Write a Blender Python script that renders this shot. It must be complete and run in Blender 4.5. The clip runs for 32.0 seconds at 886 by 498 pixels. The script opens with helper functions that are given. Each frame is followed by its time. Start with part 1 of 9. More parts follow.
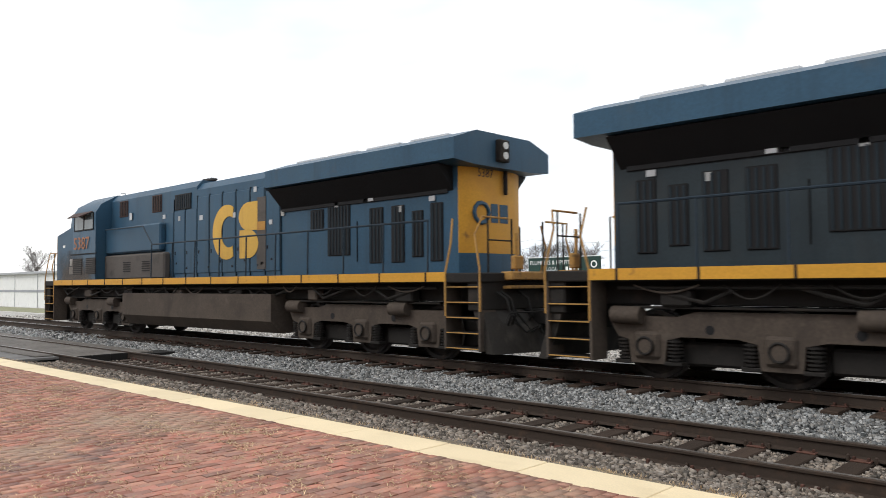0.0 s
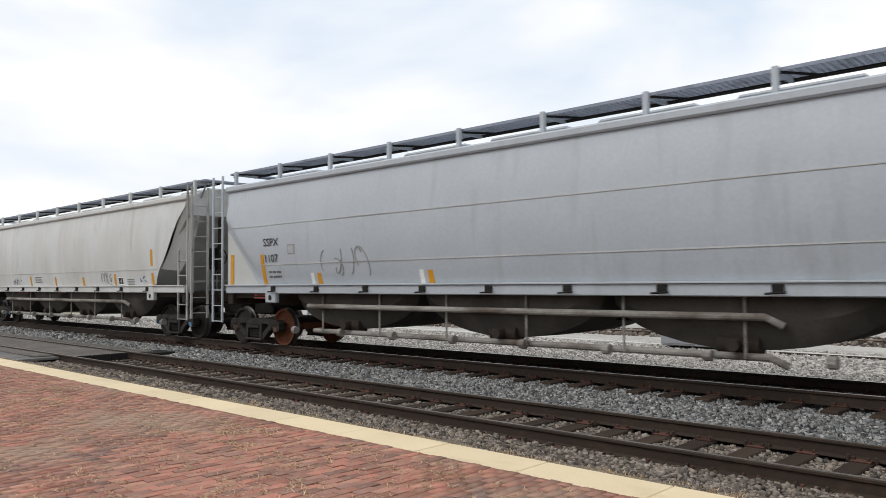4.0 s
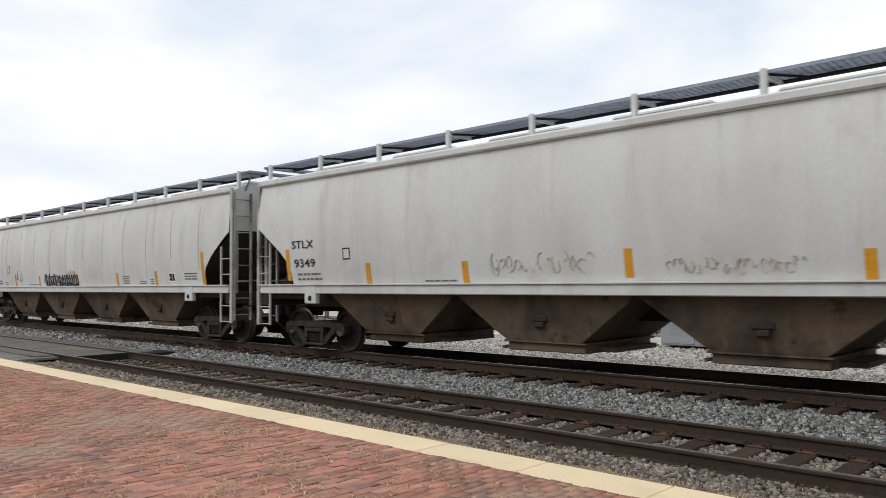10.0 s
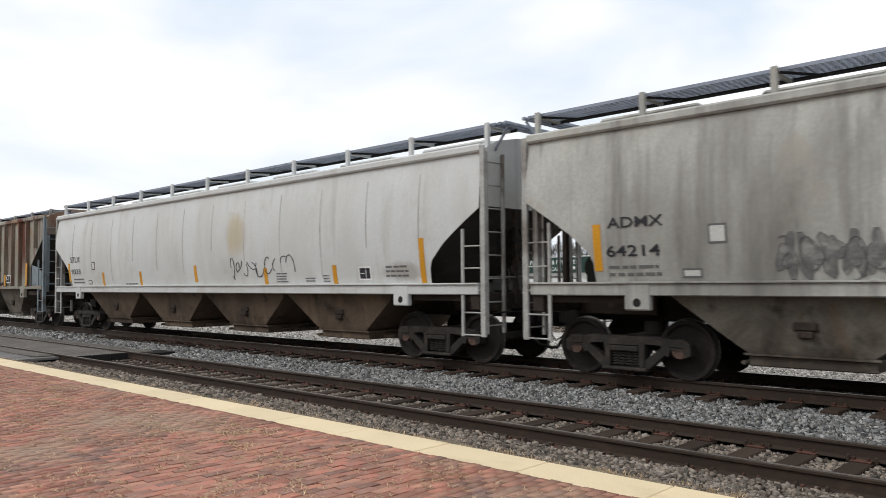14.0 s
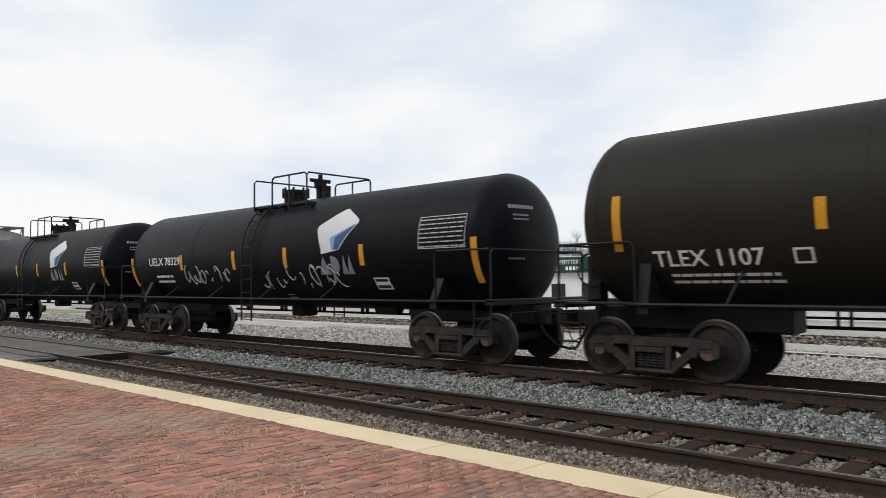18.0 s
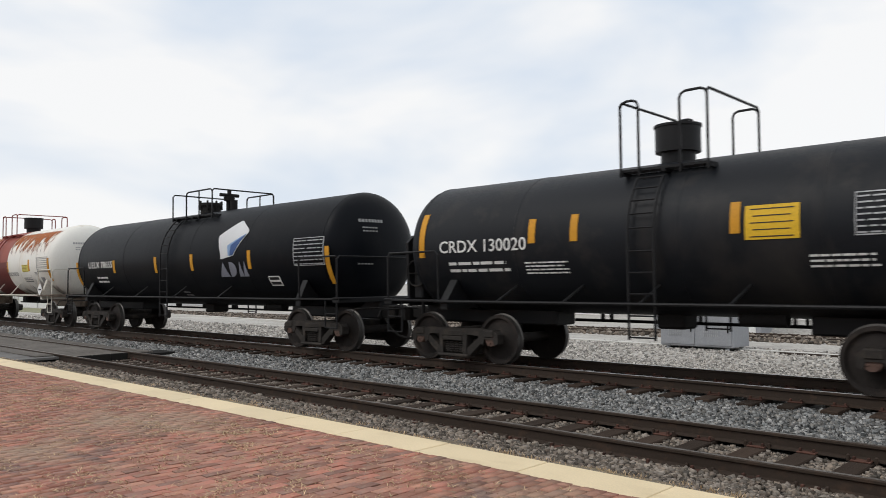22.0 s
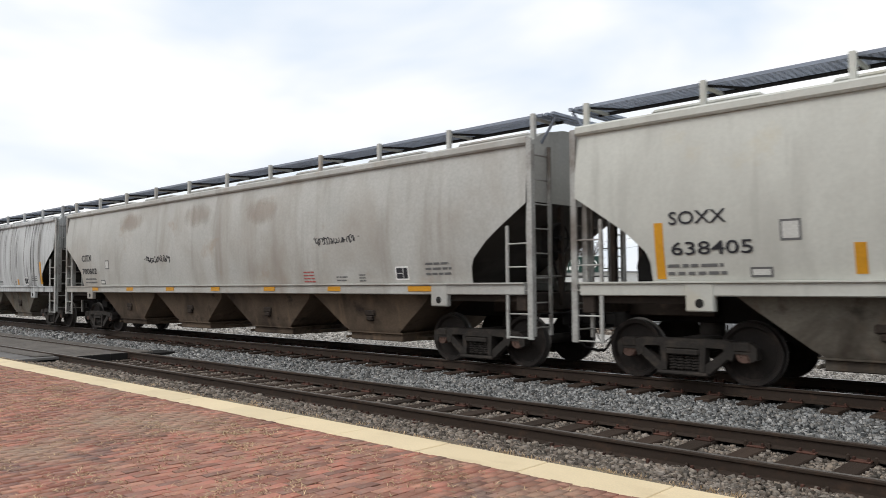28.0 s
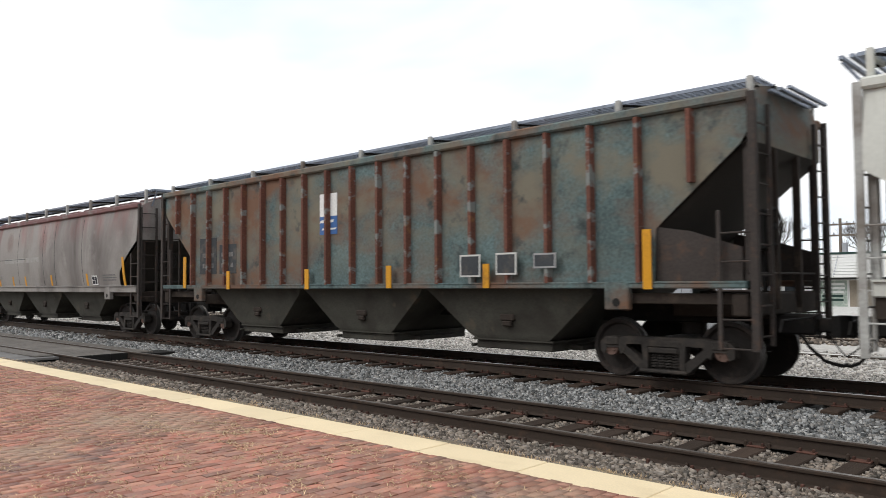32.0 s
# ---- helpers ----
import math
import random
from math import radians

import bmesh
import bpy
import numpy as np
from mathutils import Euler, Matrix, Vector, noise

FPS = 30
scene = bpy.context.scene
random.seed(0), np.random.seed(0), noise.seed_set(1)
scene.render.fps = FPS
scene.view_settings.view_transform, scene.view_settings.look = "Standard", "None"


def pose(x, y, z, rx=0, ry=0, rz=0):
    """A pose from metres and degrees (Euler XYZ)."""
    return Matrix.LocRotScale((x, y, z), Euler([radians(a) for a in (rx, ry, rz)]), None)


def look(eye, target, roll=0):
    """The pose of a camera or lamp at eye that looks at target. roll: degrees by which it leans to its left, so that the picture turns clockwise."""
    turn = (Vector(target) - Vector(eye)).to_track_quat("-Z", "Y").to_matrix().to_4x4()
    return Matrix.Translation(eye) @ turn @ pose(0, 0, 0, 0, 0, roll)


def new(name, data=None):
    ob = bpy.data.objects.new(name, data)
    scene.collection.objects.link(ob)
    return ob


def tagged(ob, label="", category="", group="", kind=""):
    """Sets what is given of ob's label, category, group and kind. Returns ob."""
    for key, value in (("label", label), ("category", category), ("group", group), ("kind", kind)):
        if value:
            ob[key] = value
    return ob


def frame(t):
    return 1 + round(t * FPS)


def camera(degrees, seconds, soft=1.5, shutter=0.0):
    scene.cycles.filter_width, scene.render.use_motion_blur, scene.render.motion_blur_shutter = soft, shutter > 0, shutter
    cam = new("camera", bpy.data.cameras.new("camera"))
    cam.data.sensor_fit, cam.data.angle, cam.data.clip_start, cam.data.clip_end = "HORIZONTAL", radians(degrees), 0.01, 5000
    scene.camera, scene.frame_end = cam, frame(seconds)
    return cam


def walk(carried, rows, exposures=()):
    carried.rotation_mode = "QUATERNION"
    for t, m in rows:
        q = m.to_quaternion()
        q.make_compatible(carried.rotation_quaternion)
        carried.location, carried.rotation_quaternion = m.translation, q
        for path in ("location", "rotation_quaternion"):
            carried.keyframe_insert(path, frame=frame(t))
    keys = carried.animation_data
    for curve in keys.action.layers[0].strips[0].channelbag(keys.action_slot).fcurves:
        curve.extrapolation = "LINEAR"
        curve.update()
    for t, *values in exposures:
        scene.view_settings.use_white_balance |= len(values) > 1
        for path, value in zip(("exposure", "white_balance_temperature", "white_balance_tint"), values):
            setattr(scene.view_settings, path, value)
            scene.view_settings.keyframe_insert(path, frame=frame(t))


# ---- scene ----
# ---------------------------------------------------------------- camera
# x runs along the tracks, y away from the platform, z = 0 at the near track's rail top.
EYE = pose(0, 0, 1.727, 90 + 2.536, 0, 43.317) @ pose(0, 0, 0, 0, 0, -0.47)
cam = camera(60.41, 32.0, 0.5, 0.10)
walk(cam, [(0.0, EYE), (32.0, EYE)], [(0.0, 0.33), (1.0, 0.55), (2.0, 0.17), (3.0, 0.04), (7.0, 0.05), (10.0, 0.03), (12.0, 0.22), (13.0, 0.09), (15.0, 0.08), (18.0, -0.08), (20.0, 0.0), (21.0, -0.07), (22.0, -0.10), (24.0, -0.15), (26.5, 0.0), (28.0, 0.08), (32.0, 0.27)])

PACE = 13.3            # the train's speed, metres a second
TRACK_A, TRACK_B, RAIL_B = 8.155, 11.87, 0.205
LOT = -0.4             # level of the gravel lot behind the tracks
PLAT = 0.10            # platform top

# ---------------------------------------------------------------- world and sun
world = bpy.data.worlds.new("overcast_sky")
scene.world = world
world.use_nodes = True
nt = world.node_tree
nt.nodes.clear()
out = nt.nodes.new("ShaderNodeOutputWorld")
bg = nt.nodes.new("ShaderNodeBackground")
sky = nt.nodes.new("ShaderNodeTexSky")
sky.sky_type, sky.sun_disc = "NISHITA", False
sky.sun_elevation, sky.sun_rotation = radians(42), radians(200)
tc = nt.nodes.new("ShaderNodeTexCoord")
mp = nt.nodes.new("ShaderNodeMapping")
mp.inputs["Scale"].default_value = (1.0, 1.0, 2.6)
nz = nt.nodes.new("ShaderNodeTexNoise")
nz.inputs["Scale"].default_value, nz.inputs["Detail"].default_value = 2.1, 4.5
nz.inputs["Roughness"].default_value, nz.inputs["Distortion"].default_value = 0.52, 0.25
cr = nt.nodes.new("ShaderNodeValToRGB")
cr.color_ramp.elements[0].position, cr.color_ramp.elements[0].color = 0.33, (0.70, 0.79, 0.91, 1)
cr.color_ramp.elements[1].position, cr.color_ramp.elements[1].color = 0.56, (1.0, 1.0, 1.0, 1)
scale_sky = nt.nodes.new("ShaderNodeMix")
scale_sky.data_type, scale_sky.blend_type = "RGBA", "MIX"
scale_sky.inputs[0].default_value = 0.94
dim = nt.nodes.new("ShaderNodeMix")
dim.data_type, dim.blend_type = "RGBA", "MULTIPLY"
dim.inputs[0].default_value, dim.inputs[7].default_value = 1.0, (0.12, 0.12, 0.12, 1)
nt.links.new(tc.outputs["Generated"], mp.inputs[0])
nt.links.new(mp.outputs[0], nz.inputs["Vector"])
nt.links.new(nz.outputs["Fac"], cr.inputs[0])
nt.links.new(sky.outputs[0], dim.inputs[6])
nt.links.new(dim.outputs[2], scale_sky.inputs[6])
nt.links.new(cr.outputs[0], scale_sky.inputs[7])
nt.links.new(scale_sky.outputs[2], bg.inputs[0])
bg.inputs[1].default_value = 1.04
nt.links.new(bg.outputs[0], out.inputs[0])

sun = new("sun", bpy.data.lights.new("sun", "SUN"))
sun.data.energy, sun.data.angle, sun.data.color = 1.1, radians(25), (1.0, 0.97, 0.92)
sun.matrix_world = look((-20, -40, 45), (0, 0, 0))


# ---------------------------------------------------------------- materials
def material(name, color, rough=0.6, metal=0.0, spots=None, spot_scale=3.0, spot_at=0.55, spot_soft=0.15,
             streak=None, streak_at=0.55, streak_soft=0.2, streak_scale=(6, 6, 0.5), vary=0.12, grain=40.0, bump=0.1,
             each=0.0, spec=None, fade=None, palette=(), wash=None, wash_at=0.5, wash_soft=0.3, wash_scale=(0.5, 0.5, 0.12)):
    """A surface: base colour broken by grain, patches (spots) and drawn-out marks (streak, and a broader wash); each: change from
    piece to piece; palette: colours that the pieces draw from."""
    m = bpy.data.materials.new(name)
    m.use_nodes = True
    n, l = m.node_tree.nodes, m.node_tree.links
    b = n["Principled BSDF"]
    b.inputs["Roughness"].default_value, b.inputs["Metallic"].default_value = rough, metal
    b.inputs["Specular IOR Level"].default_value = spec if spec is not None else (0.5 if rough < 0.3 else 0.2)
    co = n.new("ShaderNodeTexCoord")
    g = n.new("ShaderNodeTexNoise")
    g.inputs["Scale"].default_value, g.inputs["Detail"].default_value = grain, 4
    l.new(co.outputs["Object"], g.inputs["Vector"])

    def mix(kind, fac, a, c):
        x = n.new("ShaderNodeMix")
        x.data_type, x.blend_type = "RGBA", kind
        for sock, val in ((x.inputs[0], fac), (x.inputs[6], a), (x.inputs[7], c)):
            if isinstance(val, (int, float)):
                sock.default_value = val
            elif isinstance(val, tuple):
                sock.default_value = (*val[:3], 1)
            else:
                l.new(val, sock)
        return x.outputs[2]

    def ramp(sock, lo, hi, c0=(0, 0, 0), c1=(1, 1, 1)):
        r = n.new("ShaderNodeValToRGB")
        r.color_ramp.elements[0].position, r.color_ramp.elements[0].color = max(lo, 0), (*c0, 1)
        r.color_ramp.elements[1].position, r.color_ramp.elements[1].color = min(hi, 1), (*c1, 1)
        l.new(sock, r.inputs[0])
        return r.outputs[0]

    c = mix("MULTIPLY", 1.0, tuple(color), ramp(g.outputs["Fac"], 0.3, 0.7, (1 - vary,) * 3, (1 + vary,) * 3))
    broad = n.new("ShaderNodeTexNoise")
    broad.inputs["Scale"].default_value, broad.inputs["Detail"].default_value = 0.9, 5
    l.new(co.outputs["Object"], broad.inputs["Vector"])
    c = mix("MULTIPLY", 1.0, c, ramp(broad.outputs["Fac"], 0.3, 0.7, (1 - vary * 0.8,) * 3, (1 + vary * 0.8,) * 3))
    if each:
        oi = n.new("ShaderNodeObjectInfo")
        ge = n.new("ShaderNodeNewGeometry")
        ad = n.new("ShaderNodeMath")
        ad.operation = "ADD"
        fr = n.new("ShaderNodeMath")
        fr.operation = "FRACT"
        l.new(oi.outputs["Random"], ad.inputs[0])
        l.new(ge.outputs["Random Per Island"], ad.inputs[1])
        l.new(ad.outputs[0], fr.inputs[0])
        c = mix("MULTIPLY", 1.0, c, ramp(fr.outputs[0], 0, 1, (1 - each,) * 3, (1 + each, 1 + each * 0.8, 1 + each * 0.75)))
        if palette:
            sh = n.new("ShaderNodeMath")
            sh.operation = "MULTIPLY"
            sh.inputs[1].default_value = 7.31
            f2 = n.new("ShaderNodeMath")
            f2.operation = "FRACT"
            l.new(fr.outputs[0], sh.inputs[0])
            l.new(sh.outputs[0], f2.inputs[0])
            pr = n.new("ShaderNodeValToRGB")
            pr.color_ramp.interpolation = "CONSTANT"
            for k, tone in enumerate(palette):
                el = pr.color_ramp.elements[k] if k < 2 else pr.color_ramp.elements.new(k / len(palette))
                el.position, el.color = k / len(palette), (*tone, 1)
            l.new(f2.outputs[0], pr.inputs[0])
            c = mix("MIX", 0.5, c, mix("MULTIPLY", 1.0, pr.outputs[0], ramp(fr.outputs[0], 0, 1, (1 - each,) * 3, (1 + each,) * 3)))
    if wash:
        mw = n.new("ShaderNodeMapping")
        mw.inputs["Scale"].default_value = wash_scale
        wn_ = n.new("ShaderNodeTexNoise")
        wn_.inputs["Scale"].default_value, wn_.inputs["Detail"].default_value, wn_.inputs["Roughness"].default_value = 1.0, 8, 0.58
        wn_.inputs["Distortion"].default_value = 0.4
        l.new(co.outputs["Object"], mw.inputs[0])
        l.new(mw.outputs[0], wn_.inputs["Vector"])
        c = mix("MIX", ramp(wn_.outputs["Fac"], wash_at, wash_at + wash_soft), c, tuple(wash))
    if streak:
        ma = n.new("ShaderNodeMapping")
        ma.inputs["Scale"].default_value = streak_scale
        st = n.new("ShaderNodeTexNoise")
        st.inputs["Scale"].default_value, st.inputs["Detail"].default_value, st.inputs["Roughness"].default_value = 1.0, 6, 0.6
        l.new(co.outputs["Object"], ma.inputs[0])
        l.new(ma.outputs[0], st.inputs["Vector"])
        amount = ramp(st.outputs["Fac"], streak_at, streak_at + streak_soft)
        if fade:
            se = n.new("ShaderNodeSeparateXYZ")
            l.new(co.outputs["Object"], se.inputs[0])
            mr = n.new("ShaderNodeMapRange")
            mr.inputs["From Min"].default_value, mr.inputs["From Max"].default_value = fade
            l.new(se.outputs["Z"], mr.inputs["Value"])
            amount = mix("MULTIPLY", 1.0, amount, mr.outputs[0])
        c = mix("MIX", amount, c, tuple(streak))
    if spots:
        sp = n.new("ShaderNodeTexNoise")
        sp.inputs["Scale"].default_value, sp.inputs["Detail"].default_value, sp.inputs["Roughness"].default_value = spot_scale, 7, 0.62
        l.new(co.outputs["Object"], sp.inputs["Vector"])
        c = mix("MIX", ramp(sp.outputs["Fac"], spot_at, spot_at + spot_soft), c, tuple(spots))
    l.new(c, b.inputs["Base Color"])
    l.new(ramp(g.outputs["Fac"], 0.2, 0.8, (max(rough - 0.1, 0.05),) * 3, (min(rough + 0.1, 1),) * 3), b.inputs["Roughness"])
    if bump:
        bp = n.new("ShaderNodeBump")
        bp.inputs["Strength"].default_value, bp.inputs["Distance"].default_value = bump, 0.01
        l.new(g.outputs["Fac"], bp.inputs["Height"])
        l.new(bp.outputs[0], b.inputs["Normal"])
    return m


# ---------------------------------------------------------------- mesh helpers
class Shape:
    """Collects faces for one mesh."""

    def __init__(self):
        self.v, self.f = [], []

    def add(self, verts, faces):
        o = len(self.v)
        self.v += [tuple(p) for p in verts]
        self.f += [tuple(i + o for i in f) for f in faces]
        return self

    def box(self, x0, x1, y0, y1, z0, z1, c=0.0):
        """A box; c cuts its edges."""
        c = min(c, (x1 - x0) * 0.45, (y1 - y0) * 0.45, (z1 - z0) * 0.45)
        if c <= 0:
            v = [(x, y, z) for z in (z0, z1) for y in (y0, y1) for x in (x0, x1)]
            return self.add(v, [(0, 2, 3, 1), (4, 5, 7, 6), (0, 1, 5, 4), (2, 6, 7, 3), (0, 4, 6, 2), (1, 3, 7, 5)])
        ring = lambda d: [(x0 + c - d, y0), (x1 - c + d, y0), (x1, y0 + c - d), (x1, y1 - c + d), (x1 - c + d, y1), (x0 + c - d, y1), (x0, y1 - c + d), (x0, y0 + c - d)]
        inner = [(x0 + c, y0 + c), (x1 - c, y0 + c), (x1 - c, y1 - c), (x0 + c, y1 - c)]
        r = ring(0)
        v = [(x, y, z0) for x, y in inner] + [(x, y, z0 + c) for x, y in r] + [(x, y, z1 - c) for x, y in r] + [(x, y, z1) for x, y in inner]
        f = [(3, 2, 1, 0), (20, 21, 22, 23)]
        for k in range(8):
            j = (k + 1) % 8
            f.append((4 + k, 4 + j, 12 + j, 12 + k))
        own = [0, 1, 1, 2, 2, 3, 3, 0]
        for k in range(8):
            j = (k + 1) % 8
            a, b2 = own[k], own[j]
            f.append((a, b2, 4 + j, 4 + k) if a != b2 else (a, 4 + j, 4 + k))
            f.append((12 + k, 12 + j, 20 + b2, 20 + a) if a != b2 else (12 + k, 12 + j, 20 + a))
        return self.add(v, f)

    def rod(self, p, q, r, n=8, r2=None, cap=True):
        """A round bar from p to q."""
        p, q = Vector(p), Vector(q)
        d = (q - p).normalized()
        a = d.orthogonal().normalized()
        b = d.cross(a)
        r2 = r if r2 is None else r2
        v = [p + (a * math.cos(2 * math.pi * k / n) + b * math.sin(2 * math.pi * k / n)) * r for k in range(n)]
        v += [q + (a * math.cos(2 * math.pi * k / n) + b * math.sin(2 * math.pi * k / n)) * r2 for k in range(n)]
        f = [(k, (k + 1) % n, n + (k + 1) % n, n + k) for k in range(n)]
        if cap:
            f += [tuple(range(n - 1, -1, -1)), tuple(range(n, 2 * n))]
        return self.add(v, f)

    def pipe(self, pts, r, n=6):
        """A bent bar through the points."""
        pts = [Vector(p) for p in pts]
        rings = []
        a = None
        for i, p in enumerate(pts):
            d = (pts[min(i + 1, len(pts) - 1)] - pts[max(i - 1, 0)]).normalized()
            a = d.orthogonal().normalized() if a is None else (a - d * a.dot(d)).normalized()
            b = d.cross(a)
            rings.append([p + (a * math.cos(2 * math.pi * k / n) + b * math.sin(2 * math.pi * k / n)) * r for k in range(n)])
        f = []
        for i in range(len(pts) - 1):
            f += [(i * n + k, i * n + (k + 1) % n, (i + 1) * n + (k + 1) % n, (i + 1) * n + k) for k in range(n)]
        f += [tuple(range(n - 1, -1, -1)), tuple(range((len(pts) - 1) * n, len(pts) * n))]
        return self.add([p for ring in rings for p in ring], f)

    def loft(self, rings, closed=True, cap=True):
        """Skins rings of equally many points."""
        n = len(rings[0])
        f = []
        m = n if closed else n - 1
        for i in range(len(rings) - 1):
            f += [(i * n + k, i * n + (k + 1) % n, (i + 1) * n + (k + 1) % n, (i + 1) * n + k) for k in range(m)]
        if cap and closed:
            f += [tuple(range(n - 1, -1, -1)), tuple(range((len(rings) - 1) * n, len(rings) * n))]
        return self.add([p for r in rings for p in r], f)

    def prism(self, pts, axis, a, b):
        """The polygon pts drawn out along axis from a to b; pts are the other two coordinates in x, y, z order."""
        put = {"x": lambda u, w, t: (t, u, w), "y": lambda u, w, t: (u, t, w), "z": lambda u, w, t: (u, w, t)}[axis]
        return self.loft([[put(u, w, a) for u, w in pts], [put(u, w, b) for u, w in pts]])

    def mesh(self, name, smooth=35):
        me = bpy.data.meshes.new(name)
        me.from_pydata(self.v, [], self.f)
        bm = bmesh.new()
        bm.from_mesh(me)
        bmesh.ops.recalc_face_normals(bm, faces=bm.faces)
        bm.to_mesh(me)
        bm.free()
        if smooth:
            me.shade_smooth()
            me.set_sharp_from_angle(angle=radians(smooth))
        return me


def part(name, shape, mat, parent=None, label="", at=None, smooth=35):
    """One mesh object, under a thing or a part where one is given. shape: a Shape or a mesh that is shared."""
    me = shape if isinstance(shape, bpy.types.Mesh) else shape.mesh(name, smooth)
    if mat and not me.materials:
        me.materials.append(mat)
    ob = new(name, me)
    if parent:
        ob.parent = parent
    if at is not None:
        ob.matrix_basis = at if isinstance(at, Matrix) else Matrix.Translation(at)
    if label:
        tagged(ob, label)
    return ob


def lettering(text, size, mat, parent, at, name="lettering", depth=0.002, space=1.0, wide=1.0, label=""):
    """Words as a mesh; at places their lower left corner, x along the word, y up the letters."""
    cu = bpy.data.curves.new(name, "FONT")
    cu.body, cu.size, cu.extrude, cu.space_character = text, size, depth, space
    cu.resolution_u = 2
    tmp = bpy.data.objects.new(name, cu)
    me = bpy.data.meshes.new_from_object(tmp)
    bpy.data.objects.remove(tmp)
    bpy.data.curves.remove(cu)
    if wide != 1.0:
        me.transform(Matrix.Diagonal((wide, 1, 1, 1)))
    me.materials.clear()
    me.materials.append(mat)
    ob = new(name, me)
    ob.parent = parent
    ob.matrix_basis = at
    if label:
        tagged(ob, label)
    return ob


# ---------------------------------------------------------------- surfaces
M_BALLAST = material("ballast_bed", (0.055, 0.053, 0.050), 0.95, spots=(0.030, 0.028, 0.026), spot_scale=9, grain=30, bump=0.8, vary=0.3)
M_STONE = material("ballast_stone", (0.208, 0.217, 0.216), 0.8, each=0.70, grain=60, bump=0.25, vary=0.2, palette=((0.175, 0.192, 0.196), (0.238, 0.245, 0.240), (0.080, 0.085, 0.086), (0.215, 0.200, 0.175), (0.39, 0.39, 0.375)))
M_STONE_BROWN = material("dusty_ballast_stone", (0.180, 0.156, 0.130), 0.9, each=0.68, grain=60, bump=0.25, vary=0.2, palette=((0.185, 0.155, 0.122), (0.25, 0.225, 0.19), (0.085, 0.070, 0.058), (0.20, 0.185, 0.165)))
M_LOT = material("pale_gravel", (0.395, 0.375, 0.345), 0.95, wash=(0.50, 0.485, 0.455), wash_at=0.48, wash_soft=0.2, wash_scale=(0.10, 0.35, 1), spots=(0.22, 0.205, 0.185), spot_scale=14, spot_at=0.56, spot_soft=0.12, grain=9, vary=0.2, bump=0.5)
M_RAIL = material("rail_side", (0.042, 0.030, 0.023), 0.75, spots=(0.070, 0.044, 0.031), spot_scale=6, grain=50)
M_RAILTOP = material("rail_head_steel", (0.32, 0.31, 0.30), 0.35, 0.8, grain=60, vary=0.2)
M_RAILTOP_A = material("dull_rail_head", (0.22, 0.20, 0.185), 0.4, 0.6, spots=(0.10, 0.075, 0.06), spot_scale=3, grain=60, vary=0.2)
M_TIE = material("weathered_tie", (0.046, 0.033, 0.025), 0.9, streak=(0.017, 0.013, 0.010), streak_scale=(34, 1.5, 8), spots=(0.085, 0.070, 0.055), spot_scale=7, spot_at=0.62, each=0.35, grain=70, bump=0.6)
M_PLATE = material("tie_plate_rust", (0.070, 0.036, 0.027), 0.8, spots=(0.035, 0.026, 0.022), spot_scale=9, each=0.5, grain=60)
M_BRICK = material("platform_brick", (0.340, 0.158, 0.110), 0.75, each=0.30, spec=0.34, palette=((0.40, 0.152, 0.108), (0.28, 0.148, 0.108), (0.44, 0.238, 0.165), (0.225, 0.138, 0.115), (0.36, 0.168, 0.112), (0.40, 0.168, 0.125)), wash=(0.36, 0.262, 0.185), wash_at=0.48, wash_soft=0.24, wash_scale=(0.5, 0.8, 1), streak=(0.215, 0.145, 0.125), streak_at=0.56, streak_soft=0.16, streak_scale=(1.1, 1.9, 1), spots=(0.33, 0.230, 0.165), spot_scale=11, spot_at=0.56, grain=55, vary=0.26, bump=0.55)
M_SAND = material("joint_sand", (0.085, 0.062, 0.046), 0.95, spots=(0.24, 0.19, 0.13), spot_scale=2.2, spot_at=0.60, grain=80, vary=0.3, bump=0.5)
M_STRIP = material("cream_painted_slab", (0.73, 0.600, 0.390), 0.65, spec=0.35, wash=(0.60, 0.475, 0.295), wash_at=0.54, wash_soft=0.3, wash_scale=(1.2, 2.5, 1), spots=(0.40, 0.31, 0.20), spot_scale=8, spot_at=0.69, spot_soft=0.1, grain=60, vary=0.07, each=0.05, bump=0.15)
M_GRASS = material("dry_grass", (0.52, 0.395, 0.25), 0.9, each=0.35, grain=30)
M_DIRT = material("dirt", (0.185, 0.155, 0.112), 0.95, wash=(0.27, 0.235, 0.15), wash_at=0.5, wash_soft=0.2, wash_scale=(1.2, 2, 1), spots=(0.11, 0.095, 0.07), spot_scale=7, spot_at=0.55, grain=50, vary=0.3, bump=0.6)
M_ASPHALT = material("worn_asphalt", (0.16, 0.155, 0.15), 0.9, spots=(0.11, 0.105, 0.1), spot_scale=2, grain=60, vary=0.2, bump=0.4)
M_BLACK = material("black_rubber", (0.018, 0.017, 0.016), 0.8, grain=40)
M_WHITE = material("white_siding", (0.74, 0.74, 0.72), 0.6, spots=(0.62, 0.61, 0.58), spot_scale=2, spot_at=0.55, grain=20, vary=0.05)
M_GREY = material("grey_sheet_metal", (0.33, 0.34, 0.36), 0.5, 0.2, grain=20, vary=0.08, bump=0.05)
M_GREEN = material("dark_green_fascia", (0.022, 0.05, 0.042), 0.5, grain=20)
M_GLASS = material("window_glass", (0.03, 0.035, 0.04), 0.08, grain=5, bump=0)
M_POLE = material("pole_wood", (0.16, 0.13, 0.105), 0.9, streak=(0.08, 0.065, 0.05), streak_scale=(20, 20, 0.6), grain=40, bump=0.4)
